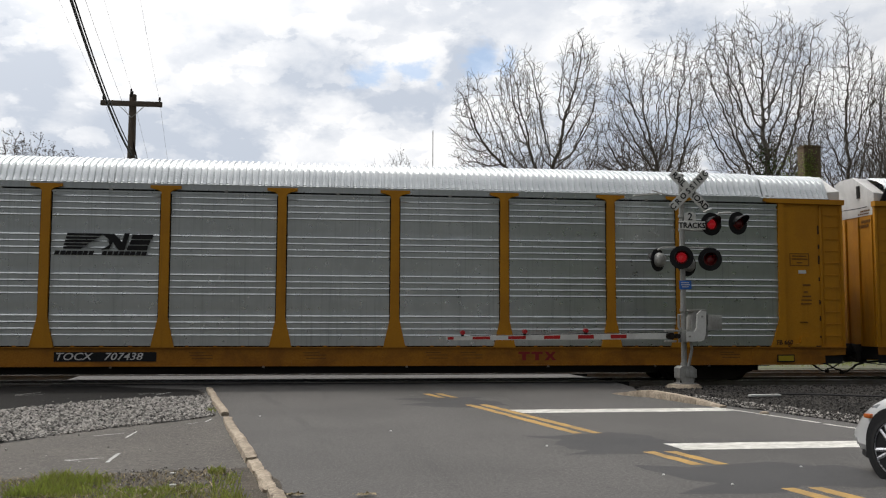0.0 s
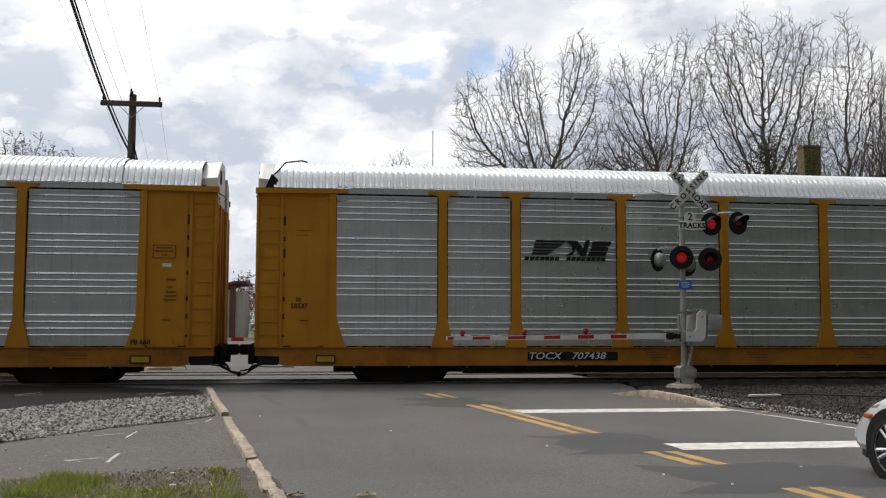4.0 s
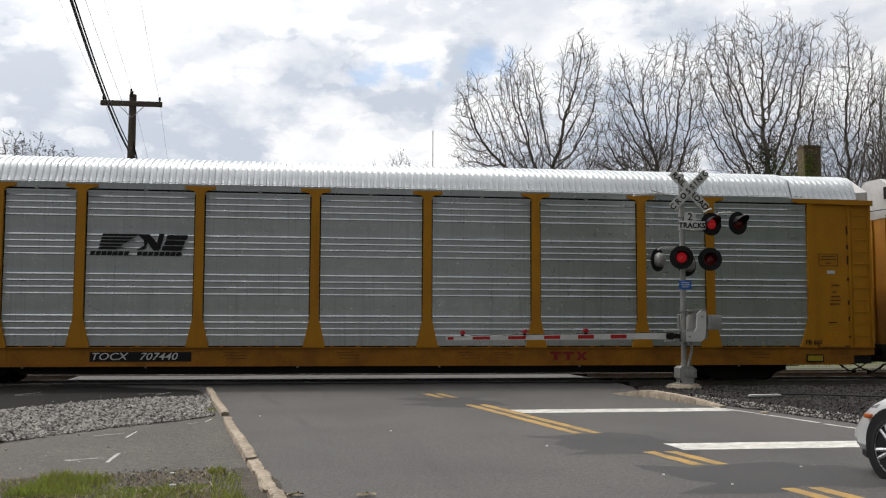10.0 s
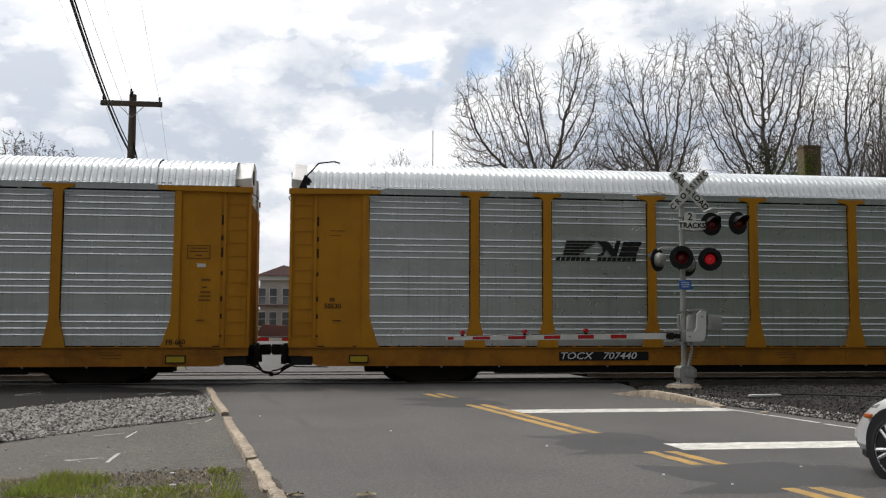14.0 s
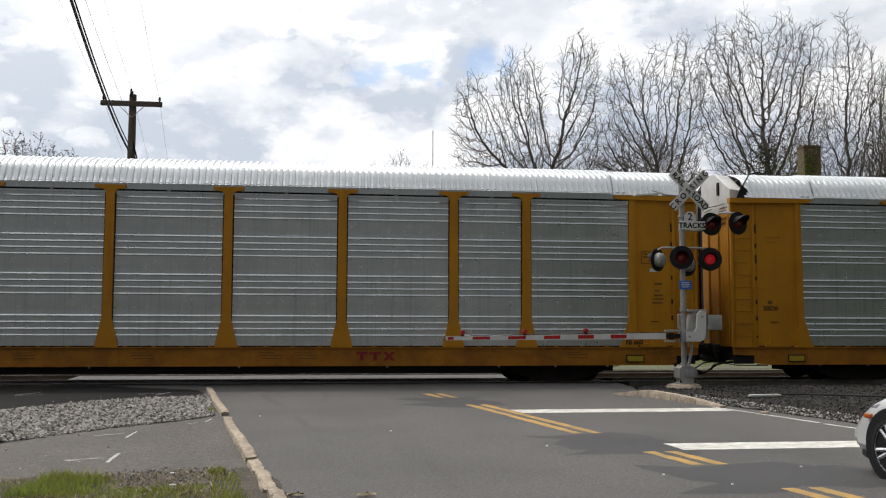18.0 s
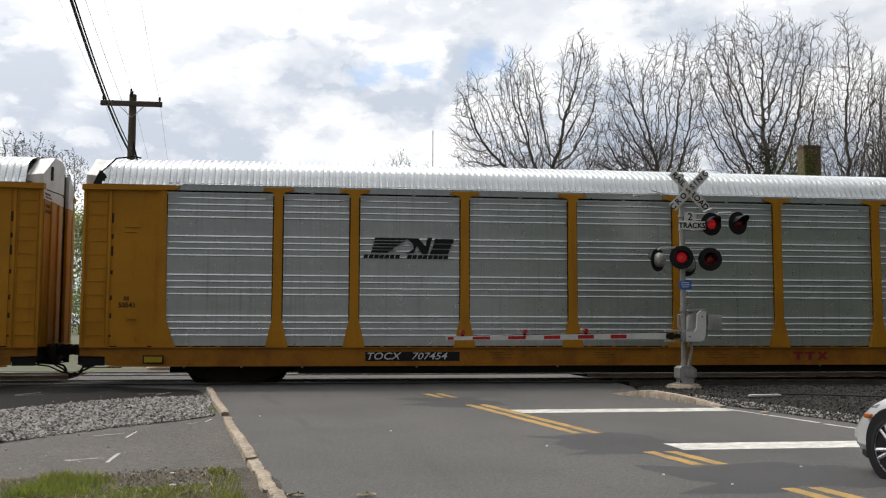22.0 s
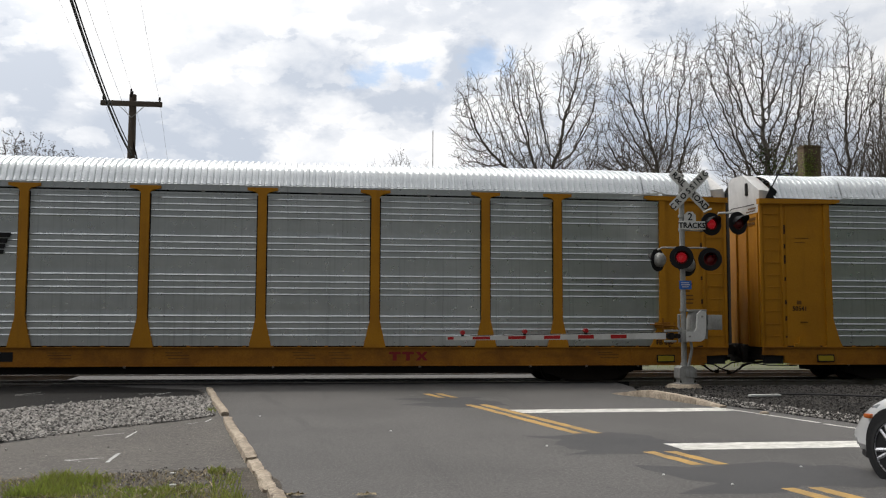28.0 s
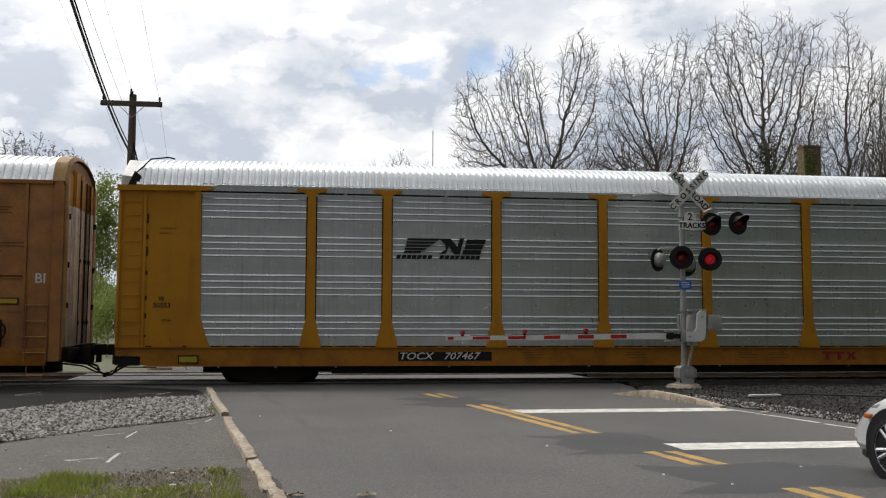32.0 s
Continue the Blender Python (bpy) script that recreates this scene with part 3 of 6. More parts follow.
def scatter_stones(name, inside, box, n, lo, hi, mat, label, seed, z=0.0):
    """Loose stones: squashed, turned octahedra with uneven corners, joined."""
    rnd = np.random.RandomState(seed)
    base = np.array([(1, 0, 0), (-1, 0, 0), (0, 1, 0), (0, -1, 0), (0, 0, 1), (0, 0, -1)], float)
    tri = np.array([(0, 2, 4), (2, 1, 4), (1, 3, 4), (3, 0, 4), (2, 0, 5), (1, 2, 5), (3, 1, 5), (0, 3, 5)])
    pts = np.c_[rnd.uniform(box[0], box[1], n), rnd.uniform(box[2], box[3], n)]
    pts = pts[[inside(x, y) for x, y in pts]]
    k = len(pts)
    v = base[None] * rnd.uniform(0.65, 1.25, (k, 6, 3))
    v *= rnd.uniform(lo, hi, (k, 1, 1)) * np.array((1, 1, 0.75))
    a, tl = rnd.uniform(0, 6.28, k), rnd.uniform(-0.7, 0.7, k)
    ca, sa, ct, st = np.cos(a), np.sin(a), np.cos(tl), np.sin(tl)
    x, y, zz = v[..., 0], v[..., 1], v[..., 2]
    y, zz = y * ct[:, None] - zz * st[:, None], y * st[:, None] + zz * ct[:, None]
    x, y = x * ca[:, None] - y * sa[:, None], x * sa[:, None] + y * ca[:, None]
    out = np.stack([x + pts[:, :1], y + pts[:, 1:], zz + z + hi * 0.35 * rnd.uniform(0.3, 1.2, (k, 1))], -1).reshape(-1, 3)
    faces = (tri[None] + 6 * np.arange(k)[:, None, None]).reshape(-1, 3)
    me = bpy.data.meshes.new(name)
    me.from_pydata(out.tolist(), [], faces.tolist())
    return solid(name, me, mat, label, "gravel", kind="stuff")


def in_poly(poly):
    def test(x, y):
        c = False
        for (x0, y0), (x1, y1) in zip(poly, poly[1:] + poly[:1]):
            if (y0 > y) != (y1 > y) and x < (x1 - x0) * (y - y0) / (y1 - y0) + x0:
                c = not c
        return c
    return test


scatter_stones("loose_gravel", in_poly([(-4.1, 12.7), (-3.3, 14.0), (-2.46, 15.0), (-1.7, 16.1), (-2.3, 20.5), (-3.6, 20.0), (-4.5, 19.2), (-5.5, 17.5), (-9, 16.5), (-9, 11.0)]), (-9, -1.6, 11, 20.6), 25000, 0.013, 0.044, STONE,
               "pale grey loose gravel stones", 3)
scatter_stones("stray_stones", in_poly([(-8, 10.2), (-0.9, 10.2), (-2.3, 20.8), (-8, 20.8)]), (-8, -0.9, 10.2, 20.8), 160, 0.008, 0.02, STONE, "stray gravel stones on the asphalt", 4)
scatter_stones("ballast_stones", in_poly([(7.6, 18.0), (8.45, 14.2), (8.9, 11.6), (26, 11.6), (26, 22.4), (7.9, 22.4), (7.4, 21.2), (7.0, 19.8)]), (6.9, 20, 11.6, 22.4), 24000, 0.02, 0.055, BALLAST, "dark ballast stones by the track", 5)
scatter_stones("edge_gravel", in_poly([(7.5, 18.4), (8.3, 14.3), (8.75, 11.6), (9.6, 11.6), (9.2, 14.6), (8.5, 17.2), (8.2, 19.4), (7.0, 20.2)]), (7.0, 9.6, 11.6, 20.2), 5200, 0.01, 0.034, STONE, "pale stones along the edge of the dark ballast", 16, 0.012)
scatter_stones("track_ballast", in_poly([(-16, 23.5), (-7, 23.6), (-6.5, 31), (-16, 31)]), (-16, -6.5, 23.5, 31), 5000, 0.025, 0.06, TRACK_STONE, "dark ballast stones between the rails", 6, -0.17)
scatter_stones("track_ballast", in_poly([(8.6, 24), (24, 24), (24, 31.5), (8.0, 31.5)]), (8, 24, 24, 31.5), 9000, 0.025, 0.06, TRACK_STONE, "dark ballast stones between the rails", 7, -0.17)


def rails():
    head = [(-0.035, 0.0), (0.035, 0.0), (0.035, -0.04), (0.009, -0.055), (0.009, -0.14), (0.07, -0.165), (0.07, -0.18), (-0.07, -0.18), (-0.07, -0.165), (-0.009, -0.14), (-0.009, -0.055), (-0.035, -0.04)]
    for name, cy in (("railway_track", TRACK_Y), ("far_railway_track", FAR_TRACK_Y)):
        t = thing(name, pose(0, cy, 0.03), "standard gauge railway track with worn steel rails on wooden ties", "railway track", kind="structure")
        for s in (-0.752, 0.752):
            part("rail", Mesh().prism([(s + a, b) for a, b in head], "x", -260, 300), RAIL_STEEL, t)
        tie = Mesh().box(-0.115, 0.115, -1.3, 1.3, -0.3, -0.05, 0.012).data("tie")
        tie.materials.append(TIE)
        for i in range(60):
            for x in (-7.6 - i * 0.52, 9.0 + i * 0.52):
                if x > -20 and x < 34:
                    part("tie", tie, TIE, t, at=pose(x, 0, -0.12))
        # rubber and asphalt filler at the crossing
        for s in (-0.86, -0.62, 0.62, 0.86):
            part("flange_filler", Mesh().box(-6.6, 8.3, s - 0.05, s + 0.05, -0.2, -0.022), RUBBER, t)


rails()


# ---- the train ----
CAR_LEN = 27.6
POSTS = (4.75, 6.68, 9.53, 12.40, 15.27, 18.13, 21.0, 22.92)
ROOF_RING = [(-1.51, 5.02), (-1.42, 5.25), (-1.32, 5.48), (-1.25, 5.56), (-1.0, 5.68), (-0.6, 5.79), (0.0, 5.84), (0.6, 5.79), (1.0, 5.68), (1.25, 5.56), (1.32, 5.48), (1.42, 5.25), (1.51, 5.02)]


def corrugated_roof(x0, x1, pitch=0.16, depth=0.06, drop=0.0):
    """Ribbed sheet over the roof's outline; the ribs run out at the eaves."""
    n = int(round((x1 - x0) / pitch))
    step = (x1 - x0) / n
    last = len(ROOF_RING) - 1
    rings = []
    for i in range(n):
        for f, d in ((0.0, 0), (0.4, 0), (0.47, 1), (0.9, 1)):
            ring = []
            for k, (y, z) in enumerate(ROOF_RING):
                cut = (1 - d) * depth * (0.25 if k in (0, last) else 1.0)
                ring.append((x0 + (i + f) * step, y * (1 - cut / 1.5), z - cut * (0.8 if 0 < k < last else 0.0) - drop))
            rings.append(ring)
    rings.append([(x1, y, z - drop) for y, z in ROOF_RING])
    return Mesh().loft(rings, cap=False, closed=False)


def side_panel(x0, x1):
    """A screen of galvanised sheet with four bands of four ridges."""
    # four ledges to a band; the plain strips between them are slightly dished
    prof = [(0.0, 0.985)]
    for c in (1.49, 2.51, 3.48, 4.44):
        for o in (-0.24, -0.08, 0.08, 0.24):
            deep = 0.036 * math.tan(radians(39.5 - 1.6 * (c - 0.9)))
            prof += [(0.0, c + o - 0.024), (-deep + 0.003, c + o - 0.017), (-deep, c + o - 0.01), (0.0, c + o + 0.026)]
        if c < 4.4:
            prof += [(0.004, c + 0.34), (0.006, c + 0.41), (-0.006, c + 0.55), (0.002, c + 0.68)]
    prof.append((0.0, 4.80))
    rnd = random.Random(int(x0 * 100))
    n = max(3, int((x1 - x0) / 0.3))
    rings = [[(x0 + (x1 - x0) * i / n, -1.452 + y * rnd.uniform(0.92, 1.05), z + rnd.gauss(0, 0.0005)) for y, z in prof] for i in range(n + 1)]
    return Mesh().loft(rings, cap=False, closed=False)


def post_outline(c):
    return [(c - 0.28, 0.94), (c + 0.28, 0.94), (c + 0.26, 1.05), (c + 0.115, 1.69), (c + 0.105, 4.78), (c + 0.16, 4.85), (c + 0.38, 4.9), (c + 0.38, 4.97), (c - 0.38, 4.97), (c - 0.38, 4.9), (c - 0.16, 4.85), (c - 0.105, 4.78), (c - 0.115, 1.69), (c - 0.26, 1.05)]


def side_m(s):
    return None if s < 0 else pose(CAR_LEN, 0, 0, 0, 0, 180)


def bars(mesh, x, z, n, w, h, gap, y, slant=0.0):
    """A row of plain bars where writing stands."""
    for i in range(n):
        a = x + i * (w + gap)
        mesh.prism([(a, z), (a + w, z), (a + w + slant * h, z + h), (a + slant * h, z + h)], "y", y - 0.004, y + 0.006)
    return mesh


def truck(parent, cx):
    t = part("truck", Mesh().box(-0.2, 0.2, -1.0, 1.0, 0.22, 0.5, 0.02), UNDER, parent, "cast iron truck under the car", at=pose(cx, 0, 0))
    for y in (-1.02, 1.02):
        frame_m = Mesh()
        frame_m.prism([(-1.22, 0.46), (-1.0, 0.57), (-0.45, 0.62), (0.45, 0.62), (1.0, 0.57), (1.22, 0.46), (1.22, 0.3), (0.98, 0.22), (0.6, 0.07), (-0.6, 0.07), (-0.98, 0.22), (-1.22, 0.3)], "y", y - 0.08, y + 0.08)
        part("side_frame", frame_m, IRON, t)
        part("spring_nest", Mesh().tube([(-0.12, y, 0.16), (-0.12, y, 0.42)], 0.07).tube([(0.12, y, 0.16), (0.12, y, 0.42)], 0.07), IRON, t)
        for ax in (-0.865, 0.865):
            part("bearing_cap", Mesh().tube([(ax, y * 1.06, 0.385), (ax, y * 1.13, 0.385)], 0.11, 12), IRON, t)
    for ax in (-0.865, 0.865):
        w = Mesh()
        for y in (-0.72, 0.72):
            o = 1 if y > 0 else -1
            w.loft([[(0.001 + r * math.cos(a), y + o * d, r * math.sin(a)) for a in [2 * math.pi * k / 28 for k in range(28)]]
                    for r, d in ((0.09, 0.09), (0.09, 0.06), (0.27, 0.02), (0.29, 0.06), (0.355, 0.06), (0.36, -0.06), (0.385, -0.07), (0.385, -0.095), (0.27, -0.09), (0.1, -0.1))])
            w.box(-0.02, 0.02, y + o * 0.02, y + o * 0.055, 0.12, 0.24)
        w.tube([(0, -1.0, 0), (0, 1.0, 0)], 0.075, 12)
        part("wheelset", w, IRON, t, at=pose(ax, 0, 0.385))
    return t


def coupler(parent, end):
    """end: 0 for the left end, 1 for the right end."""
    m = pose(0, 0, 0) if end == 0 else pose(CAR_LEN, 0, 0, 0, 0, 180)
    c = part("coupler", Mesh().box(-0.475, 0.6, -0.12, 0.12, 0.74, 0.97, 0.03).box(-0.47, -0.1, -0.2, 0.2, 0.79, 0.93, 0.03).prism([(-0.46, -0.02), (-0.42, -0.2), (-0.25, -0.22), (-0.2, 0.2), (-0.34, 0.24), (-0.44, 0.12), (-0.36, 0.02)], "z", 0.72, 0.99), IRON, parent, "knuckle coupler of dark iron", at=m)
    part("striker", Mesh().box(-0.1, 0.1, -0.55, 0.55, 0.78, 1.0, 0.02).box(-0.16, 0.0, -0.3, 0.3, 0.7, 1.02, 0.02), UNDER, c)
    hose = [(0.5, -0.35, 0.5), (0.1, -0.37, 0.47), (-0.1, -0.36, 0.36), (-0.3, -0.34, 0.22), (-0.49, -0.33, 0.2)]
    part("air_hose", Mesh().tube(hose, 0.024, 8), RUBBER, c)
    part("brake_pipe", Mesh().tube([(0.9, -0.6, 0.55), (0.15, -0.55, 0.5), (-0.12, -0.5, 0.42), (-0.2, -0.45, 0.3)], 0.03, 8), UNDER, c)
    part("signal_pipe", Mesh().tube([(0.8, 0.5, 0.55), (0.0, 0.45, 0.45), (-0.3, 0.4, 0.3), (-0.47, 0.38, 0.27)], 0.02, 8), UNDER, c)
    part("draft_carrier", Mesh().box(-0.08, 0.3, -0.4, 0.4, 0.5, 0.74, 0.02).box(-0.2, -0.06, -0.7, -0.62, 0.5, 0.95, 0.01).box(-0.2, -0.06, 0.62, 0.7, 0.5, 0.95, 0.01), UNDER, c)
    part("hose_glad_hand", Mesh().box(-0.5, -0.4, -0.37, -0.29, 0.16, 0.26, 0.015), IRON, c)
    part("cut_lever", Mesh().tube([(-0.2, -0.2, 0.7), (-0.18, -0.75, 0.52), (0.2, -1.38, 0.46), (1.0, -1.4, 0.45), (1.0, -1.4, 0.56)], 0.014, 6), UNDER, c)
    return c


def end_section(parent, end):
    """Yellow end of the car: ladder, end sheet, top beam, doors and hood. Built at the left end, turned round for the right."""
    m = pose(0, 0, 0) if end == 0 else pose(CAR_LEN, 0, 0, 0, 0, 180)
    for s in (-1, 1):
        def yb(a, b):
            return (min(s * a, s * b), max(s * a, s * b))
        # the screens reach a little nearer to one end
        g = 0.12 if s > 0 else 0.0
        sheet = Mesh().box(0.74, 1.86 - g, *yb(1.4, 1.455), 0.95, 4.86)
        part("end_sheet", sheet, CAR_YELLOW, parent, at=m)
        part("corner_post", Mesh().box(0.02, 0.66, *yb(1.34, 1.44), 0.95, 4.86).box(0.0, 0.07, *yb(1.40, 1.468), 0.95, 4.86, 0.01).box(0.61, 0.68, *yb(1.40, 1.462), 0.95, 4.86, 0.01), CAR_YELLOW, parent, at=m)
        part("panel_post", Mesh().prism([(1.78 - g, 0.94), (2.3 - g, 0.94), (2.22 - g, 1.1), (2.04 - g, 1.69), (2.0 - g, 4.86), (1.84 - g, 4.86), (1.84 - g, 1.0)], "y", *yb(1.40, 1.51)), CAR_YELLOW, parent, at=m)
        part("top_beam", Mesh().prism([(-0.03, 4.83), (2.17, 4.86), (2.3, 4.9), (2.3, 4.97), (-0.03, 4.97)], "y", *yb(1.36, 1.54)), CAR_YELLOW, parent, at=m)
        part("edge_seam", Mesh().box(0.66, 0.745, *yb(1.38, 1.44), 0.95, 4.86), CAR_YELLOW, parent, at=m)
        slots = Mesh()
        for z, h in ((4.02, 0.24), (3.62, 0.12), (3.2, 0.24), (2.74, 0.1), (2.1, 0.12), (1.66, 0.12), (1.2, 0.05)):
            slots.box(0.685, 0.735, *yb(1.43, 1.446), z, z + h)
        tagged(part("edge_slot", slots, MARK_INK, parent, "row of dark slots down the edge", at=m), kind="stuff")
        lad = part("ladder", Mesh().box(0.10, 0.115, *yb(1.44, 1.455), 1.0, 4.75).box(0.565, 0.58, *yb(1.44, 1.455), 1.0, 4.75), CAR_YELLOW, parent, at=m)
        for k in range(11):
            z = 1.25 + k * 0.33
            part("rung", Mesh().tube([(0.11, s * 1.462, z), (0.57, s * 1.462, z)], 0.008, 6), CAR_YELLOW, lad)
        part("jack_pad", Mesh().prism([(0.9, 0.96), (1.62, 0.96), (1.6, 1.03), (1.34, 1.05), (1.3, 1.22), (1.06, 1.22), (1.02, 1.05), (0.92, 1.04)], "y", *yb(1.45, 1.53)), CAR_YELLOW, parent, at=m)
        # black strip paints the shade beneath the jack pad
        part("pad_gap", Mesh().box(0.72, 1.72, *yb(1.455, 1.467), 0.957, 0.985), BLACK, parent, at=m)
        part("grab_iron", Mesh().tube([(1.12, s * 1.455, 1.62), (1.12, s * 1.51, 1.62), (1.3, s * 1.51, 1.62), (1.3, s * 1.455, 1.62)], 0.012, 6), MARK_INK, parent, at=m)
        part("warning_plate", Mesh().box(1.53, 2.02, *yb(1.515, 1.53), 0.55, 0.75), BLACK, parent, at=m)
        part("plate_face", Mesh().box(1.56, 1.99, *yb(1.53, 1.536), 0.58, 0.72), PLATE_YELLOW, parent, "bright yellow plate with a black edge", at=m)
    # end wall and doors
    wall = Mesh().box(0.04, 0.1, -1.36, 0.5, 0.95, 4.62, 0.01).box(0.0, 0.08, 0.86, 1.36, 0.95, 4.62, 0.01)
    d = m @ Matrix.Diagonal((1, 1 if end == 0 else -1, 1, 1))
    part("end_door", wall, CAR_YELLOW, parent, at=d)
    part("door_joint", Mesh().box(0.09, 0.12, 0.48, 0.88, 0.95, 5.45), BLACK, parent, at=d)
    part("end_edge", Mesh().box(-0.02, 0.06, 1.28, 1.52, 0.95, 4.45, 0.015), CAR_YELLOW, parent, at=d)
    gable = [(-1.40, 4.62), (0.5, 4.62), (0.5, 5.7), (0.3, 5.78), (-0.4, 5.78), (-1.40, 5.22)]
    part("end_hood", Mesh().prism(gable, "x", 0.03, 0.1).prism([(0.86, 4.62), (1.36, 4.62), (1.36, 5.24), (0.86, 5.5)], "x", 0.0, 0.08), HOOD, parent, "pale bare steel hood over the end doors", at=d)
    ring = lambda x, k, dz: [(x, -1.40 * k, 4.97), (x, -1.40 * k, 5.22 + dz), (x, -0.4, 5.78 + dz), (x, 0.4, 5.78 + dz), (x, 1.40 * k, 5.22 + dz), (x, 1.40 * k, 4.97)]
    part("hood_roof", Mesh().loft([ring(0.1, 1.0, 0.0), ring(0.46, 0.95, -0.03)], cap=False, closed=False).box(0.12, 0.5, -1.3, 1.3, 4.95, 5.0), HOOD, parent, at=m)
    marks = Mesh()
    for y0, y1, z, h in ((-1.2, -0.72, 4.73, 0.05), (-1.15, -0.6, 4.66, 0.035), (-1.2, -0.75, 4.42, 0.08), (-1.12, -0.6, 4.29, 0.08)):
        n = max(3, int((y1 - y0) / 0.09))
        for i in range(n):
            a = y0 + (y1 - y0) * i / n
            marks.box(0.024, 0.034, a, a + (y1 - y0) / n * 0.7, z, z + h)
    tagged(part("end_stencil", marks, MARK_DARK, parent, at=d), kind="stuff")
    for y0 in (-1.3, -0.65, 0.0):
        part("door_rib", Mesh().box(0.0, 0.045, y0, y0 + 0.05, 1.0, 4.6, 0.008), CAR_YELLOW, parent, at=d)
    part("hood_strut", Mesh().tube([(0.3, -1.45, 4.97), (0.36, -1.44, 5.25), (0.7, -1.2, 5.68), (1.1, -1.0, 5.77), (1.25, -0.95, 5.74)], 0.02, 6), BLACK, parent, at=m)
    part("hood_gusset", Mesh().prism([(0.2, 4.97), (0.62, 4.97), (0.5, 5.22), (0.36, 5.34)], "y", -1.455, -1.42), BLACK, parent, at=m)
    part("door_grille", Mesh().box(0.0, 0.03, -0.75, -0.62, 5.15, 5.5).tube([(0.02, -1.1, 4.86), (-0.06, -0.8, 4.84), (-0.06, 0.1, 4.87), (0.02, 0.4, 4.85)], 0.012, 6), UNDER, parent, at=d)


def base_car():
    """The tall enclosed car shared by the train, empty of its own numbers."""
    car = thing("autorack_car", pose(0, TRACK_Y, 0), "tall enclosed rail car with yellow frame and ridged galvanised side panels", "rail car", "cars of the train")
    part("inner_wall", Mesh().box(0.12, CAR_LEN - 0.12, -1.36, 1.36, 0.7, 5.02), UNDER, car)
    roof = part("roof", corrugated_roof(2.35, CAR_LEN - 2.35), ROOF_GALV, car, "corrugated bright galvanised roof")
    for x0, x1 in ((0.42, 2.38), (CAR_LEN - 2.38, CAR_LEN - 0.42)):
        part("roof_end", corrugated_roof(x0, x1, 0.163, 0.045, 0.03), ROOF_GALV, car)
    for s in (-1, 1):
        m = side_m(s)
        for x0, x1, y0, y1, z0, z1 in ((2.0, CAR_LEN - 1.9, -1.475, -1.38, 4.775, 4.825), (2.0, CAR_LEN - 1.9, -1.478, -1.38, 4.868, 5.06), (0.4, CAR_LEN - 0.4, -1.44, -1.36, 4.975, 5.06)):
            part("roof_rail", Mesh().box(x0, x1, y0, y1, z0, z1), GALV, car, at=m)
        sill = Mesh().prism([(0.62, 0.72), (0.62, 0.52), (1.0, 0.485), (CAR_LEN - 1.0, 0.485), (CAR_LEN - 0.62, 0.52), (CAR_LEN - 0.62, 0.72), (CAR_LEN - 0.02, 0.74), (CAR_LEN - 0.02, 0.93), (0.02, 0.93), (0.02, 0.74)], "y", -1.47, -1.39)
        sill.box(0.02, CAR_LEN - 0.02, -1.515, -1.40, 0.93, 0.955).box(0.7, CAR_LEN - 0.7, -1.515, -1.40, 0.475, 0.5)
        for x in (2.4, 4.75, 6.68, 12.4, 15.27, 21.0, 22.92, 25.2):
            sill.box(x - 0.3, x + 0.3, -1.482, -1.46, 0.5, 0.93)
        part("side_sill", sill, SILL_YELLOW, car, "grimy yellow side sill", at=m)
        for x in (0.08, CAR_LEN - 0.6):
            part("sill_pocket", Mesh().box(x, x + 0.52, -1.42, -1.3, 0.5, 0.72), BLACK, car, at=m)
        edges = (2.02, *POSTS, CAR_LEN - 1.9)
        for a, b in zip(edges, edges[1:]):
            part("side_panel", side_panel(a + (0.14 if a > 3 else 0.0), b - (0.14 if b < CAR_LEN - 3 else 0.0)), GALV, car, "ridged galvanised steel screen panel", at=m)
        for k, c in enumerate(POSTS):
            part("side_post", Mesh().prism(post_outline(c), "y", -1.53, -1.40), CAR_YELLOW, car, at=m)
            # black strip that stands in for the shade along both edges of the post
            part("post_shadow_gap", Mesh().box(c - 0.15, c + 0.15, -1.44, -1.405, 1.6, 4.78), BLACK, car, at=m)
        tabs = Mesh()
        for k in range(34):
            tabs.box(2.6 + k * 0.68, 2.68 + k * 0.68, -1.47, -1.43, 0.95, 0.99)
        tagged(part("panel_clip", tabs, SILL_YELLOW, car, at=m), kind="stuff")
        for x in (5.6, 8.2, 11.0, 13.8, 16.7, 19.5, 22.0):
            part("roof_bracket", Mesh().box(x - 0.04, x + 0.04, -1.5, -1.46, 4.83, 4.885), SILVER, car, at=m)
        st = Mesh()
        bars(st, 1.02, 2.1, 1, 0.13, 0.1, 0.05, -1.46)
        bars(st, 1.0, 3.9, 1, 0.4, 0.012, 0.0, -1.46)
        bars(st, 1.0, 3.78, 1, 0.3, 0.012, 0.0, -1.46)
        e = CAR_LEN
        bars(st, e - 1.2, 2.6, 1, 0.22, 0.05, 0, -1.46), bars(st, e - 1.18, 2.42, 1, 0.12, 0.04, 0, -1.46), bars(st, e - 1.22, 2.3, 1, 0.25, 0.04, 0, -1.46)
        bars(st, e - 1.25, 2.2, 1, 0.3, 0.035, 0, -1.46), bars(st, e - 1.27, 2.1, 1, 0.3, 0.035, 0, -1.46)
        for a, b, c, d in ((1.0, 1.56, 3.47, 3.49), (1.0, 1.56, 3.15, 3.17), (1.0, 1.02, 3.15, 3.49), (1.54, 1.56, 3.15, 3.49)):
            st.box(e - b, e - a, -1.462, -1.452, c, d)
        for z, w in ((3.4, 0.4), (3.32, 0.46), (3.22, 0.16)):
            bars(st, e - 1.28 - w / 2, z, 1, w, 0.03, 0, -1.46)
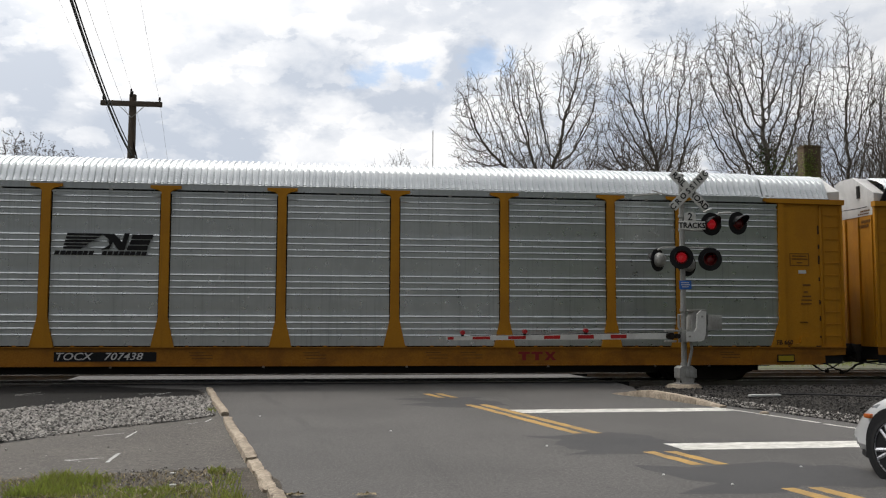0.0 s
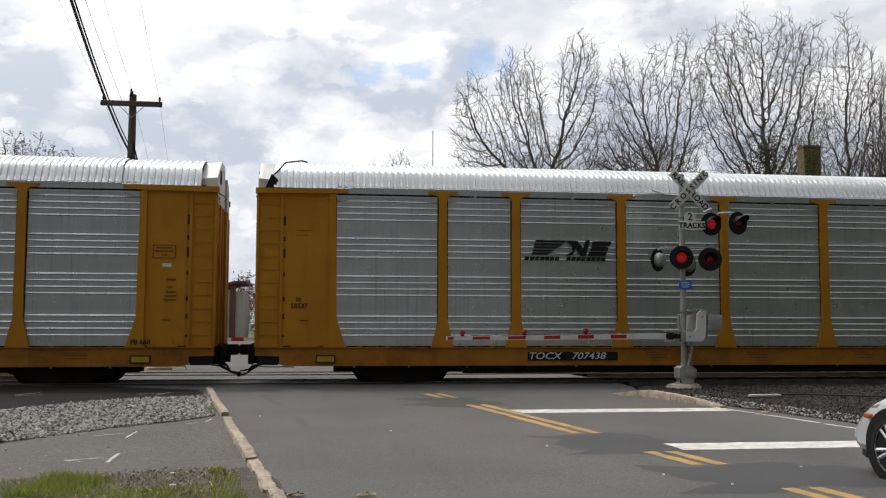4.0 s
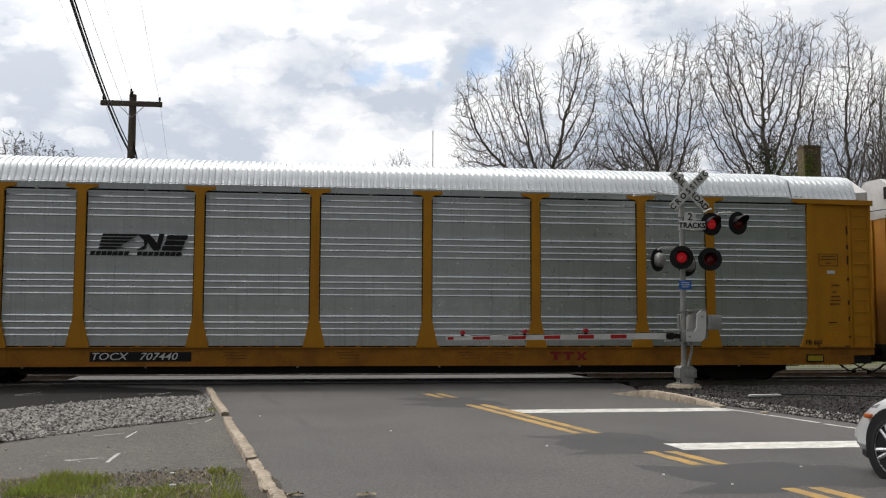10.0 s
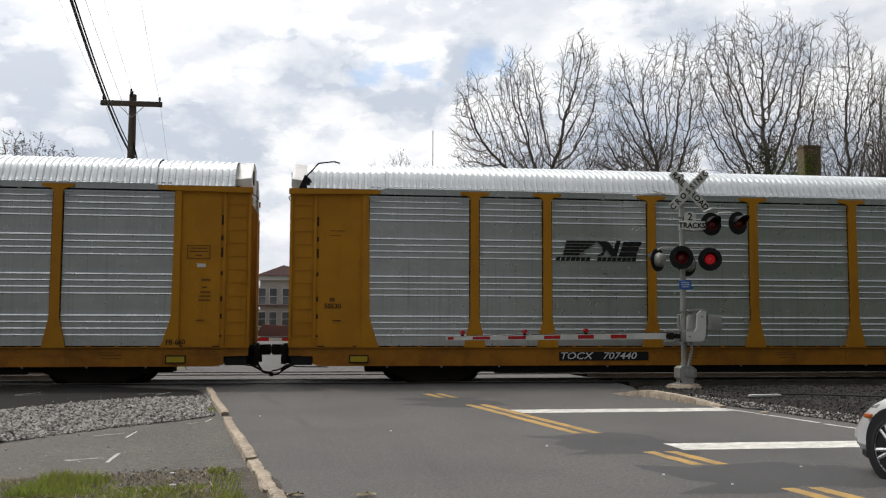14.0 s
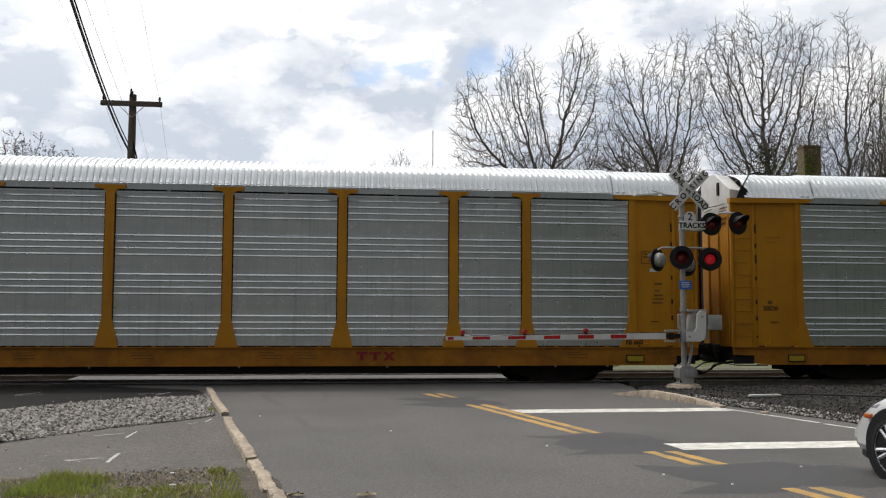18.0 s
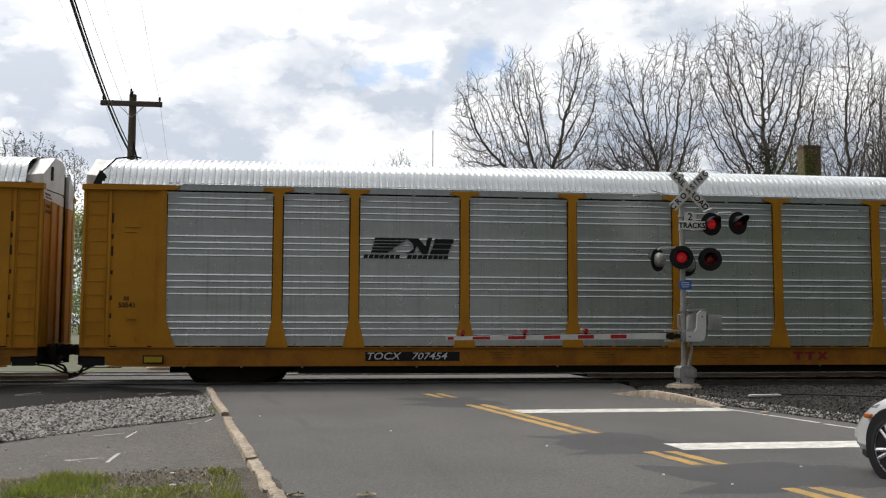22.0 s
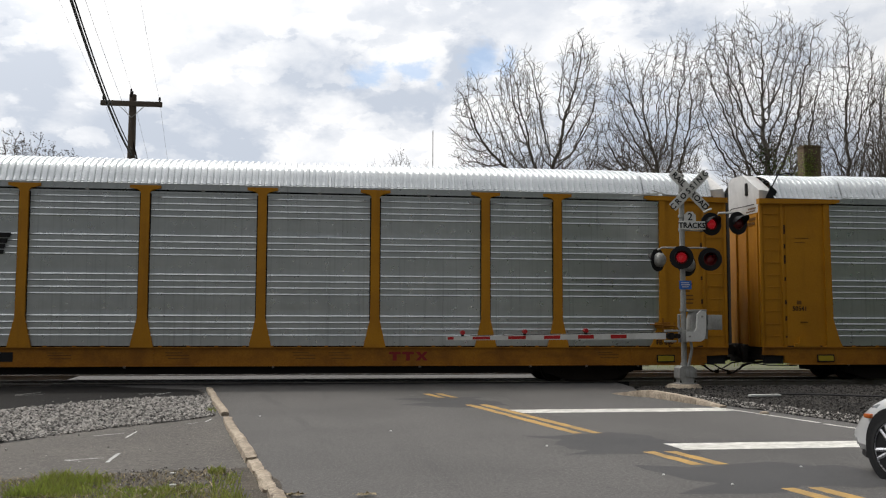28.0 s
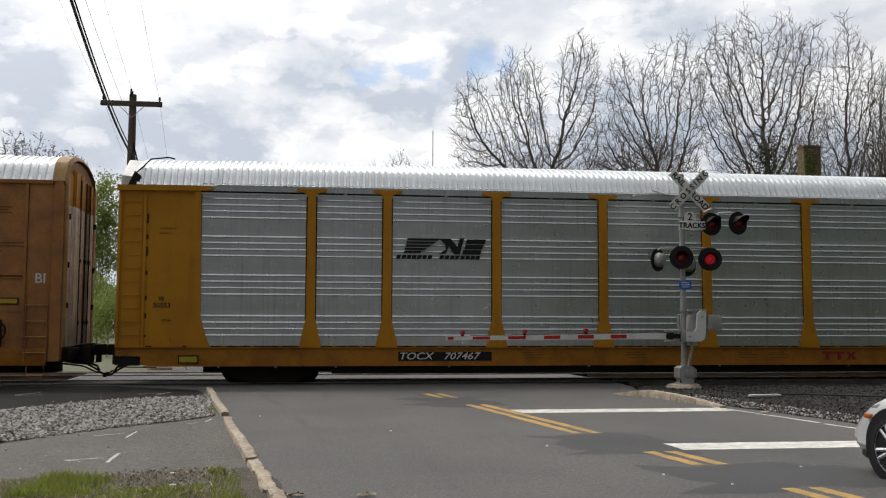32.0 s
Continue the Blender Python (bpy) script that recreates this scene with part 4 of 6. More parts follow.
        for x in (10.2, 13.0, 16.1, 17.0, 24.0):
            bars(st, x, 0.74, 1, 0.55, 0.02, 0, -1.474), bars(st, x + 0.05, 0.66, 1, 0.5, 0.02, 0, -1.474), bars(st, x - 0.02, 0.8, 1, 0.4, 0.02, 0, -1.474)
        tagged(part("stencil", st, MARK_DARK, car, "small dark stencil marks", at=m), kind="stuff")
        part("white_tag", Mesh().box(e - 1.32, e - 1.1, -1.465, -1.452, 2.94, 3.03), MARK_WHITE, car, "small white label", at=m)
        # red mark on the sill as plain blocks
        for x in (18.5, 18.84):
            tee = [(x, 0.77), (x + 0.1, 0.77), (x + 0.1, 0.61), (x + 0.2, 0.61), (x + 0.2, 0.77), (x + 0.3, 0.77), (x + 0.3, 0.83), (x, 0.83)]
            part("red_mark", Mesh().prism(tee, "y", -1.478, -1.468), MARK_RED, car, "faded red painted mark", at=m)
        cross = [(19.19, 0.61), (19.29, 0.61), (19.345, 0.68), (19.4, 0.61), (19.5, 0.61), (19.4, 0.72), (19.5, 0.83), (19.4, 0.83), (19.345, 0.76), (19.29, 0.83), (19.19, 0.83), (19.29, 0.72)]
        part("red_mark", Mesh().prism(cross, "y", -1.478, -1.468), MARK_RED, car, "faded red painted mark", at=m)
        part("number_board", Mesh().box(6.85, 9.4, -1.48, -1.468, 0.60, 0.83), BLACK, car, "black number board", at=m)
        # dark owner's emblem as plain slanted shapes
        for i in range(5):
            z = 3.36 + i * 0.082
            o = 0.25 * (z - 3.34)
            part("emblem_stripe", Mesh().prism([(7.1 + o, z), (7.52 + o + i * 0.09, z), (7.58 + o + i * 0.11, z + 0.055), (7.1 + o + 0.013, z + 0.055)], "y", -1.496, -1.482), BLACK, car, "black slanted emblem stripe", at=m)
        part("emblem_sweep", Mesh().prism([(8.02, 3.74), (8.32, 3.74), (8.5, 3.54), (8.56, 3.76), (8.68, 3.76), (8.56, 3.34), (8.42, 3.34), (8.28, 3.54), (8.2, 3.36), (8.0, 3.34), (8.2, 3.46), (8.18, 3.6)], "y", -1.496, -1.482), BLACK, car, "black swept emblem block", at=m)
        for z, a, b in ((3.34, 8.62, 9.1), (3.478, 8.68, 9.15), (3.616, 8.72, 9.22)):
            part("emblem_block", Mesh().prism([(a, z), (b, z), (b + 0.03, z + 0.118), (a + 0.03, z + 0.118)], "y", -1.496, -1.482), BLACK, car, at=m)
        lg = Mesh()
        bars(lg, 6.9, 3.21, 7, 0.11, 0.1, 0.025, -1.49, 0.3), bars(lg, 8.02, 3.21, 8, 0.11, 0.1, 0.025, -1.49, 0.3)
        tagged(part("emblem_lettering", lg, BLACK, car, "row of black slanted bars", at=m), kind="stuff")
    part("centre_sill", Mesh().box(2.0, CAR_LEN - 2.0, -0.35, 0.35, 0.28, 0.75, 0.02), UNDER, car)
    part("floor", Mesh().box(0.1, CAR_LEN - 0.1, -1.4, 1.4, 0.6, 0.72), UNDER, car)
    for s in (-1, 1):
        part("brake_rod", Mesh().tube([(2.2, s * 1.42, 0.452), (CAR_LEN - 2.2, s * 1.42, 0.452)], 0.011, 6), IRON, car)
        part("under_sill", Mesh().box(5.3, CAR_LEN - 5.3, min(s * 1.2, s * 1.28), max(s * 1.2, s * 1.28), 0.27, 0.62, 0.02), UNDER, car, "black lower chord under the side sill")
        for x in (2.5, 3.9, 5.4, 8.3, 12.0, 15.6, 19.3, 22.2, 23.7, 25.1):
            part("rod_hanger", Mesh().box(x - 0.03, x + 0.03, min(s * 1.38, s * 1.43), max(s * 1.38, s * 1.43), 0.43, 0.50, 0.006), SILVER, car)
    gear = Mesh()
    for x, w, z in ((5.2, 0.12, 0.36), (5.45, 0.3, 0.4), (22.2, 0.2, 0.38), (12.0, 0.1, 0.4), (15.1, 0.14, 0.39)):
        gear.box(x, x + w, -1.35, -1.1, z, 0.52, 0.01)
    gear.tube([(5.0, -1.2, 0.44), (22.5, -1.2, 0.44)], 0.02, 6)
    part("brake_rigging", gear, UNDER, car)
    for end in (0, 1):
        end_section(car, end)
        coupler(car, end)
    for cx in (3.75, CAR_LEN - 3.75):
        truck(car, cx)
    return car


SIDE_NUMBERS = {1: "50537", 2: "50530", 3: "50541", 4: "50553"}
NUMBERS = {1: "707438", 2: "707440", 3: "707454", 4: "707467"}
cars = {}


def car_x(k, t):
    return -3.70 + SPEED * (t - 13.0) + PITCH_CARS * (2 - k)


def train():
    first = base_car()
    cars[1] = first
    for k in (0, 2, 3, 4):
        cars[k] = copy_thing(first, pose(car_x(k, 0), TRACK_Y, 0))
    first.matrix_basis = pose(car_x(1, 0), TRACK_Y, 0)
    # a hand brake chain and lever hang at one end of the fourth car
    b = part("hand_brake", Mesh().tube([(25.4, -1.55, 1.55), (26.1, -1.56, 1.5), (26.3, -1.55, 1.35)], 0.022, 6).tube([(25.75, -1.55, 1.15), (25.75, -1.56, 1.72)], 0.02, 6)
             .tube([(26.05, -1.55, 1.2), (26.05, -1.56, 1.6)], 0.016, 6).box(25.55, 25.95, -1.56, -1.46, 1.45, 1.6, 0.015), SILL_YELLOW, cars[4], "hand brake lever and bracket")
    for k in range(5):
        lettering("side_letters", "FB 660", 0.17, MARK_INK, cars[k], pose(CAR_LEN - 1.79, -1.514, 1.07, 90, 0, 0))
    for k, words in SIDE_NUMBERS.items():
        lettering("side_number", words, 0.17, MARK_INK, cars[k], pose(1.1, -1.458, 1.98, 90, 0, 0))
    for k, words in NUMBERS.items():
        lettering("owner_letters", "TOCX", 0.25, MARK_WHITE, cars[k], pose(7.42, -1.485, 0.715, 90, 0, 0) @ Matrix.Diagonal((1.22, 1, 1, 1)), 0.25, bold=0.002)
        lettering("car_number", words, 0.25, MARK_WHITE, cars[k], pose(8.6, -1.485, 0.715, 90, 0, 0) @ Matrix.Diagonal((1.22, 1, 1, 1)), 0.25, bold=0.002)
    rear_car()


def rear_car():
    """The next car: tan ribbed sides without screens, an end with tall grey doors."""
    car = thing("tan_rail_car", pose(car_x(5, 0), TRACK_Y, 0), "tall rusty tan rail car with ribbed sides and grey end doors", "rail car", "cars of the train")
    e = CAR_LEN - 0.3
    cars[5] = car
    part("roof", corrugated_roof(0.3, e - 0.3, 0.2, 0.045), ROOF_GALV, car, "corrugated galvanised roof")
    ring = lambda x, dz, k: [(x, y * k, z - dz) for y, z in ROOF_RING]
    part("roof_cap", Mesh().loft([ring(e - 0.32, -0.01, 1.01), ring(e - 0.02, 0.0, 1.01), ring(e + 0.04, 0.1, 0.98)], cap=False, closed=False), CAP_TAN, car, "faded tan roof end cap")
    part("side_wall", Mesh().box(0.05, e - 0.1, -1.46, 1.46, 0.6, 5.06), CAR_BROWN, car)
    for s in (-1, 1):
        def across(a, b):
            return (min(s * a, s * b), max(s * a, s * b))
        part("roof_rail", Mesh().box(0.1, e - 0.3, *across(1.44, 1.52), 4.95, 5.05, 0.01), CAR_BROWN, car)
        for k in range(13):
            x = e - 0.9 - k * 2.1
            part("side_rib", Mesh().box(x - 0.035, x + 0.035, *across(1.44, 1.51), 0.95, 4.97, 0.01), CAR_BROWN, car)
        part("corner_panel", Mesh().box(e - 0.86, e - 0.28, *across(1.44, 1.475), 0.9, 4.95, 0.006), CAR_BROWN, car)
        for z in (3.42, 3.5, 2.69, 2.62, 1.81):
            part("side_bead", Mesh().box(0.3, e - 0.95, *across(1.44, 1.485), z, z + 0.035), CAR_BROWN, car)
        # shade below the bead, drawn as a thin black strip
        part("bead_shadow", Mesh().box(0.3, e - 0.95, *across(1.44, 1.468), 2.66, 2.69), BLACK, car)
        part("side_sill", Mesh().box(0.05, e - 0.35, *across(1.38, 1.49), 0.5, 0.92, 0.02), SILL_YELLOW, car, "grimy side sill")
        part("corner_post", Mesh().prism([(e - 0.27, 0.62), (e - 0.02, 0.62), (e - 0.02, 4.9), (e - 0.08, 5.05), (e - 0.22, 5.05), (e - 0.27, 4.9)], "y", *across(1.3, 1.52)), CAR_BROWN, car)
        part("end_post", Mesh().box(e - 0.03, e + 0.06, *across(1.32, 1.46), 0.95, 5.15, 0.015), CAP_TAN, car)
        for z in (1.9, 2.9, 4.1):
            part("hinge", Mesh().tube([(e + 0.06, s * 1.3, z), (e + 0.06, s * 1.3, z + 0.14)], 0.035, 8), IRON, car)
        lad = part("ladder", Mesh().box(e - 0.86, e - 0.83, *across(1.47, 1.5), 0.6, 2.1).box(e - 0.36, e - 0.33, *across(1.47, 1.5), 0.6, 2.1), CAR_BROWN, car)
        for z in (0.82, 1.2, 1.58, 1.97):
            part("rung", Mesh().tube([(e - 0.86, s * 1.53, z), (e - 0.33, s * 1.53, z)], 0.014, 6), CAP_TAN, lad)
        part("warning_plate", Mesh().box(e - 1.6, e - 1.02, *across(1.45, 1.478), 1.98, 2.15), BLACK, car)
        part("plate_face", Mesh().box(e - 1.57, e - 1.05, *across(1.47, 1.482), 2.01, 2.12), PLATE_YELLOW, car, "yellow plate with a black edge")
        wheel = [(e - 1.5 + 0.24 * math.cos(a), s * 1.6, 1.35 + 0.24 * math.sin(a)) for a in [math.pi * k / 10 for k in range(21)]]
        part("brake_wheel", Mesh().tube(wheel, 0.022, 6).tube([(e - 1.74, s * 1.6, 1.35), (e - 1.26, s * 1.6, 1.35)], 0.016, 6).tube([(e - 1.5, s * 1.46, 1.35), (e - 1.5, s * 1.62, 1.35)], 0.05, 8), IRON, car, "rusty hand brake wheel")
        part("brake_stand", Mesh().box(e - 1.62, e - 1.38, *across(1.46, 1.52), 0.95, 1.62, 0.015), UNDER, car)
        st = Mesh()
        for z, w in ((4.35, 0.5), (4.28, 0.42), (4.21, 0.5), (3.28, 0.3), (2.52, 0.3), (2.45, 0.2)):
            st.box(e - 1.75, e - 1.75 + w, *across(1.455, 1.466), z, z + 0.03)
        tagged(part("stencil", st, MARK_DARK, car, "small dark stencil lines"), kind="stuff")
    lettering("capital_letters", "BI", 0.34, MARK_WHITE, car, pose(26.77, -1.482, 2.615, 90, 0, 0), 0.0, "white stencilled letters")
    # end doors: grey ribbed leaves below, tan heads above
    for k, (y0, y1) in enumerate(((-1.3, -0.72), (-0.7, -0.14), (-0.06, 0.42), (0.5, 0.86), (0.9, 1.3))):
        out = (0.0, 0.03, 0.0, -0.06, 0.02)[k]
        top = 5.42 if abs(y0 + y1) < 1.7 else 5.28
        d = Mesh().box(e - 0.1, e - 0.02 + out, y0, y1, 0.95, 4.5, 0.01).box(e - 0.03 + out, e + 0.01 + out, y0 + 0.05, y0 + 0.12, 1.0, 4.48, 0.008).box(e - 0.03 + out, e + 0.01 + out, y1 - 0.12, y1 - 0.05, 1.0, 4.48, 0.008)
        part("end_door", d, (DOOR_GREY, DOOR_GREY, DOOR_GREY, CAR_BROWN, DOOR_GREY)[k], car, "grey weathered end door leaf" if k != 3 else "rusty brown door leaf")
        part("door_head", Mesh().box(e - 0.1, e - 0.018 + out, y0, y1, 4.51, top, 0.01).box(e - 0.03 + out, e + 0.012 + out, y0 + 0.05, y0 + 0.12, 4.52, top - 0.03, 0.008), CAR_YELLOW if k != 3 else CAR_BROWN, car)
    part("end_header", Mesh().loft([[(x, y * 0.97, z - 0.14) for y, z in ROOF_RING] for x in (e - 0.13, e - 0.04)]), CAR_BROWN, car)
    for y in (-0.1, 0.46, 0.88):
        part("lock_bar", Mesh().tube([(e + 0.03, y, 1.0), (e + 0.03, y, 5.25)], 0.02, 6), BLACK, car)
        for z in (1.5, 3.1):
            part("lock_keeper", Mesh().box(e + 0.0, e + 0.06, y - 0.06, y + 0.06, z, z + 0.1, 0.01), IRON, car)
    part("centre_sill", Mesh().box(0.5, e - 0.4, -0.35, 0.35, 0.28, 0.75, 0.02), UNDER, car)
    part("end_platform", Mesh().box(e - 0.6, e + 0.12, -1.2, 1.2, 0.62, 0.92, 0.02), UNDER, car)
    part("end_step", Mesh().tube([(e - 0.8, -1.42, 0.55), (e - 0.8, -1.42, 0.2), (e - 0.4, -1.42, 0.2), (e - 0.4, -1.42, 0.55)], 0.018, 6), CAR_BROWN, car)
    coupler(car, 0), coupler(car, 1)
    for cx in (3.75, CAR_LEN - 3.75):
        truck(car, cx)


train()


# ---- crossing signals ----
flashers = []
FLASH_START, FLASH_HALF = 0.03, 0.7435


def facing(x, y, z, turn):
    """A place whose front looks towards -y, turned about z by turn degrees."""
    return pose(x, y, z, 0, 0, turn)


def flasher(parent, x, y, z, turn, phase=None, back=SILVER, reach=0.17):
    """A round red crossing lamp on its black board, with a hood. phase: 0 lit first, 1 dark first, None never seen lit."""
    n = 24
    disc = part("backboard", Mesh().tube([(0, 0.02, 0), (0, 0.035, 0)], 0.285, 32), BLACK, parent, "round black backboard", at=facing(x, y, z, turn))
    body = Mesh().loft([[(r * math.cos(2 * math.pi * k / n), d, r * math.sin(2 * math.pi * k / n)) for k in range(n)] for r, d in ((0.17, 0.036), (0.18, 0.08), (0.165, 0.15), (0.12, 0.2), (0.05, 0.225))])
    part("lamp_body", body, back, disc)
    hood = Mesh()
    for r0, r1 in ((0.175, 0.16),):
        outer, inner = [], []
        m = 18
        for k in range(m + 1):
            a = math.radians(-15 + 210 * k / m)
            out_by = 0.05 + reach * max(0.0, math.sin(a)) ** 0.8
            outer.append([(r0 * math.cos(a), 0.02, r0 * math.sin(a)), (r0 * 0.98 * math.cos(a), -out_by, r0 * 0.98 * math.sin(a))])
            inner.append([(r1 * math.cos(a), 0.02, r1 * math.sin(a)), (r1 * 0.98 * math.cos(a), -out_by, r1 * 0.98 * math.sin(a))])
        rings = [[o[0], o[1], i[1], i[0]] for o, i in zip(outer, inner)]
        hood.loft(rings)
    part("visor", hood, BLACK, disc)
    lens = Mesh().loft([[(r * math.cos(2 * math.pi * k / n), d, r * math.sin(2 * math.pi * k / n)) for k in range(n)] for r, d in ((0.158, 0.018), (0.155, -0.002), (0.13, -0.008), (0.118, 0.018))], cap=False)
    part("lens", lens, LENS_DIM, disc, "dark red ribbed lens")
    # a drum lamp: one half glows, the other is dark; it turns as the lamp flashes
    drum = Mesh()
    k = 16
    rings = []
    for i in range(9):
        a = math.pi * i / 8
        rings.append([(0.13 * math.sin(a) * math.cos(2 * math.pi * j / k), 0.13 * math.sin(a) * math.sin(2 * math.pi * j / k), 0.13 * math.cos(a)) for j in range(k)])
    drum.loft(rings, cap=False)
    me = drum.data("drum_lamp")
    me.materials.append(LENS_LIT), me.materials.append(LENS_DIM)
    for f in me.polygons:
        f.material_index = 0 if f.center.y < 0 else 1
    ob = part("drum_lamp", me, None, disc, at=pose(0, 0.06, 0))
    if phase is None:
        ob.matrix_basis = pose(0, 0.06, 0, 0, 0, 180)
    else:
        flashers.append((ob, phase))
    return disc


def crossbuck(parent, y, z, words=True, size=1.0):
    for s, text in ((1, "RAILROAD"), (-1, "CROSSING")):
        m = pose(0.16, y - (0.014 if s < 0 else 0.0), z, 0, s * 45, 0)
        blade = part("crossbuck_blade", Mesh().box(-0.62, 0.62, -0.005, 0.005, -0.115, 0.115, 0.002), SIGN_WHITE, parent, "weathered white crossbuck blade", at=m)
        if words:
            if s > 0:
                lettering("lettering", text[:4], 0.2, BLACK, blade, pose(-0.37, -0.008, 0, 90, 0, 0))
                lettering("lettering", text[4:], 0.2, BLACK, blade, pose(0.36, -0.008, 0, 90, 0, 0))
            else:
                lettering("lettering", " ".join(text), 0.195, BLACK, blade, pose(0, -0.008, 0, 90, 0, 0))


def signal_mast(x, y, label, readable=True, arm_side=-1):
    s = thing("crossing_signal", pose(x, y, 0), label, "crossing signal")
    part("foundation", Mesh().loft([[(r * math.cos(k * 0.4488) * (1 + 0.06 * math.sin(k * 2.3)), r * math.sin(k * 0.4488), z) for k in range(14)] for r, z in ((0.46, -0.2), (0.43, 0.04), (0.38, 0.1), (0.33, 0.115))]), CONCRETE, s, "rough concrete footing")
    part("base_casting", Mesh().box(-0.2, 0.22, -0.22, 0.22, 0.1, 0.15, 0.015).prism([(-0.14, 0.15), (0.17, 0.15), (0.18, 0.25), (0.24, 0.28), (0.24, 0.47), (0.13, 0.55), (-0.12, 0.55), (-0.19, 0.5), (-0.19, 0.26), (-0.14, 0.23)], "y", -0.18, 0.18), SILVER, s, "silver painted base casting")
    part("junction_door", Mesh().box(-0.04, 0.18, -0.205, -0.18, 0.28, 0.46, 0.01), SILVER, s)
    for bx, by in ((-0.17, -0.19), (0.19, -0.19), (-0.17, 0.19), (0.19, 0.19)):
        part("anchor_bolt", Mesh().tube([(bx, by, 0.15), (bx, by, 0.21)], 0.022, 6), IRON, s)
    part("mast", Mesh().tube([(0, 0, 0.5), (0, 0, 5.2)], 0.066, 20), SILVER, s, "silver painted steel mast")
    part("mast_cap", Mesh().tube([(0, 0, 5.2), (0, 0, 5.25)], [0.08, 0.05], 16), SILVER, s)
    for z in (0.58, 1.24, 1.9, 3.42, 3.86, 4.2):
        part("mast_collar", Mesh().tube([(0, 0, z - 0.035), (0, 0, z + 0.035)], 0.088, 16), SILVER, s)
    return s


def near_signal():
    x0, y0 = 8.8, 21.8
    s = signal_mast(x0, y0, "silver railroad crossing signal mast with crossbuck, flashing lamps and lowered gate")
    crossbuck(s, -0.1, 4.83)
    trk = part("track_sign", Mesh().box(-0.12, 0.56, -0.105, -0.095, 3.87, 4.07, 0.002).prism([(0.02, 4.07), (0.32, 4.07), (0.32, 4.22), (0.24, 4.30), (0.10, 4.30), (0.02, 4.22)], "y", -0.105, -0.095), SIGN_WHITE, s, "white tracks sign")
    lettering("lettering", "2", 0.25, BLACK, trk, pose(0.17, -0.11, 4.17, 90, 0, 0))
    lettering("lettering", "TRACKS", 0.185, BLACK, trk, pose(0.22, -0.11, 3.96, 90, 0, 0))
    # upper pair, turned to the side street
    part("cross_arm", Mesh().tube([(0, 0.02, 3.86), (0.6, 0.12, 3.86), (0.86, 0.14, 3.92), (0.92, 0.14, 4.2), (1.0, 0.12, 4.3), (1.5, 0.1, 4.32)], 0.022, 8), SILVER, s)
    part("lamp_bracket", Mesh().tube([(0.6, 0.06, 4.31), (0.68, 0.05, 4.36), (0.79, 0.05, 4.4)], 0.026, 8).tube([(0.95, 0.0, 4.29), (1.26, 0.0, 4.31)], 0.024, 8), SIGN_WHITE, s)
    flasher(s, 0.77, 0.0, 4.02, 8, 0, reach=0.25)
    flasher(s, 1.46, -0.02, 4.05, 16, None, reach=0.27)
    part("left_arm", Mesh().tube([(0, 0, 4.7), (-0.5, -0.02, 4.72)], 0.018, 8).tube([(-0.4, -0.02, 4.72), (-0.75, 0, 4.82)], 0.014, 6), SILVER, s)
    part("arm_plate", Mesh().prism([(-1.26, 4.66), (-0.6, 4.72), (-0.55, 4.76), (-1.2, 4.70)], "y", -0.1, 0.02), SIGN_WHITE, s)
    # lower pair towards the road
    part("cross_arm", Mesh().tube([(-0.62, 0.02, 3.36), (-0.5, 0.02, 3.42), (0.62, -0.02, 3.42), (0.66, -0.02, 3.36)], 0.022, 8), SILVER, s)
    flasher(s, -0.1, -0.2, 3.17, -18, 0)
    flasher(s, 0.66, -0.12, 3.14, -18, 1)
    flasher(s, -0.62, 0.1, 3.12, -145, None)
    flasher(s, 0.2, 0.26, 3.02, -160, None)
    blue = part("emergency_sign", Mesh().box(-0.13, 0.18, -0.1, -0.09, 2.40, 2.61, 0.003), SIGN_BLUE, s, "small blue emergency notice")
    txt = Mesh()
    for z, w in ((2.55, 0.2), (2.50, 0.22), (2.45, 0.16)):
        txt.box(0.02 - w / 2, 0.02 + w / 2, -0.106, -0.1, z, z + 0.02)
    part("notice_lines", txt, SIGN_WHITE, blue)
    # gate mechanism and arm
    mech = part("gate_mechanism", Mesh().prism([(0.12, 1.2), (0.52, 1.2), (0.56, 1.7), (0.48, 1.88), (0.2, 1.88), (0.14, 1.7)], "y", -0.2, 0.16), SILVER, s, "grey gate mechanism housing")
    part("housing_lid", Mesh().box(0.14, 0.5, -0.23, 0.19, 1.86, 1.91, 0.015), SILVER, mech)
    part("support_arm", Mesh().prism([(-0.06, 1.14), (0.3, 1.14), (0.39, 1.19), (0.43, 1.3), (0.45, 1.86), (0.32, 1.88), (0.23, 1.8), (0.21, 1.46), (0.15, 1.38), (-0.06, 1.38)], "y", -0.31, -0.23), SIGN_WHITE, s, "pale bent arm that carries the gate")
    for bx, bz in ((0.02, 1.26), (0.34, 1.74)):
        part("pivot_bolt", Mesh().tube([(bx, -0.335, bz), (bx, -0.3, bz)], 0.024, 8), SILVER, s)
    part("conduit", Mesh().tube([(0.05, -0.14, 0.55), (0.14, -0.15, 0.95), (0.1, -0.14, 1.25)], 0.035, 10), SILVER, mech)
    part("conduit", Mesh().tube([(-0.1, -0.1, 1.38), (-0.17, -0.12, 1.5), (-0.17, -0.12, 1.78), (-0.06, -0.1, 1.86)], 0.03, 10), SILVER, mech)
    part("counterweight", Mesh().box(0.5, 0.86, -0.3, -0.24, 1.42, 1.78, 0.02), SILVER, s, "grey counterweight plate")
    part("counterweight_arm", Mesh().box(0.3, 0.62, -0.29, -0.25, 1.44, 1.52, 0.01), SILVER, s)
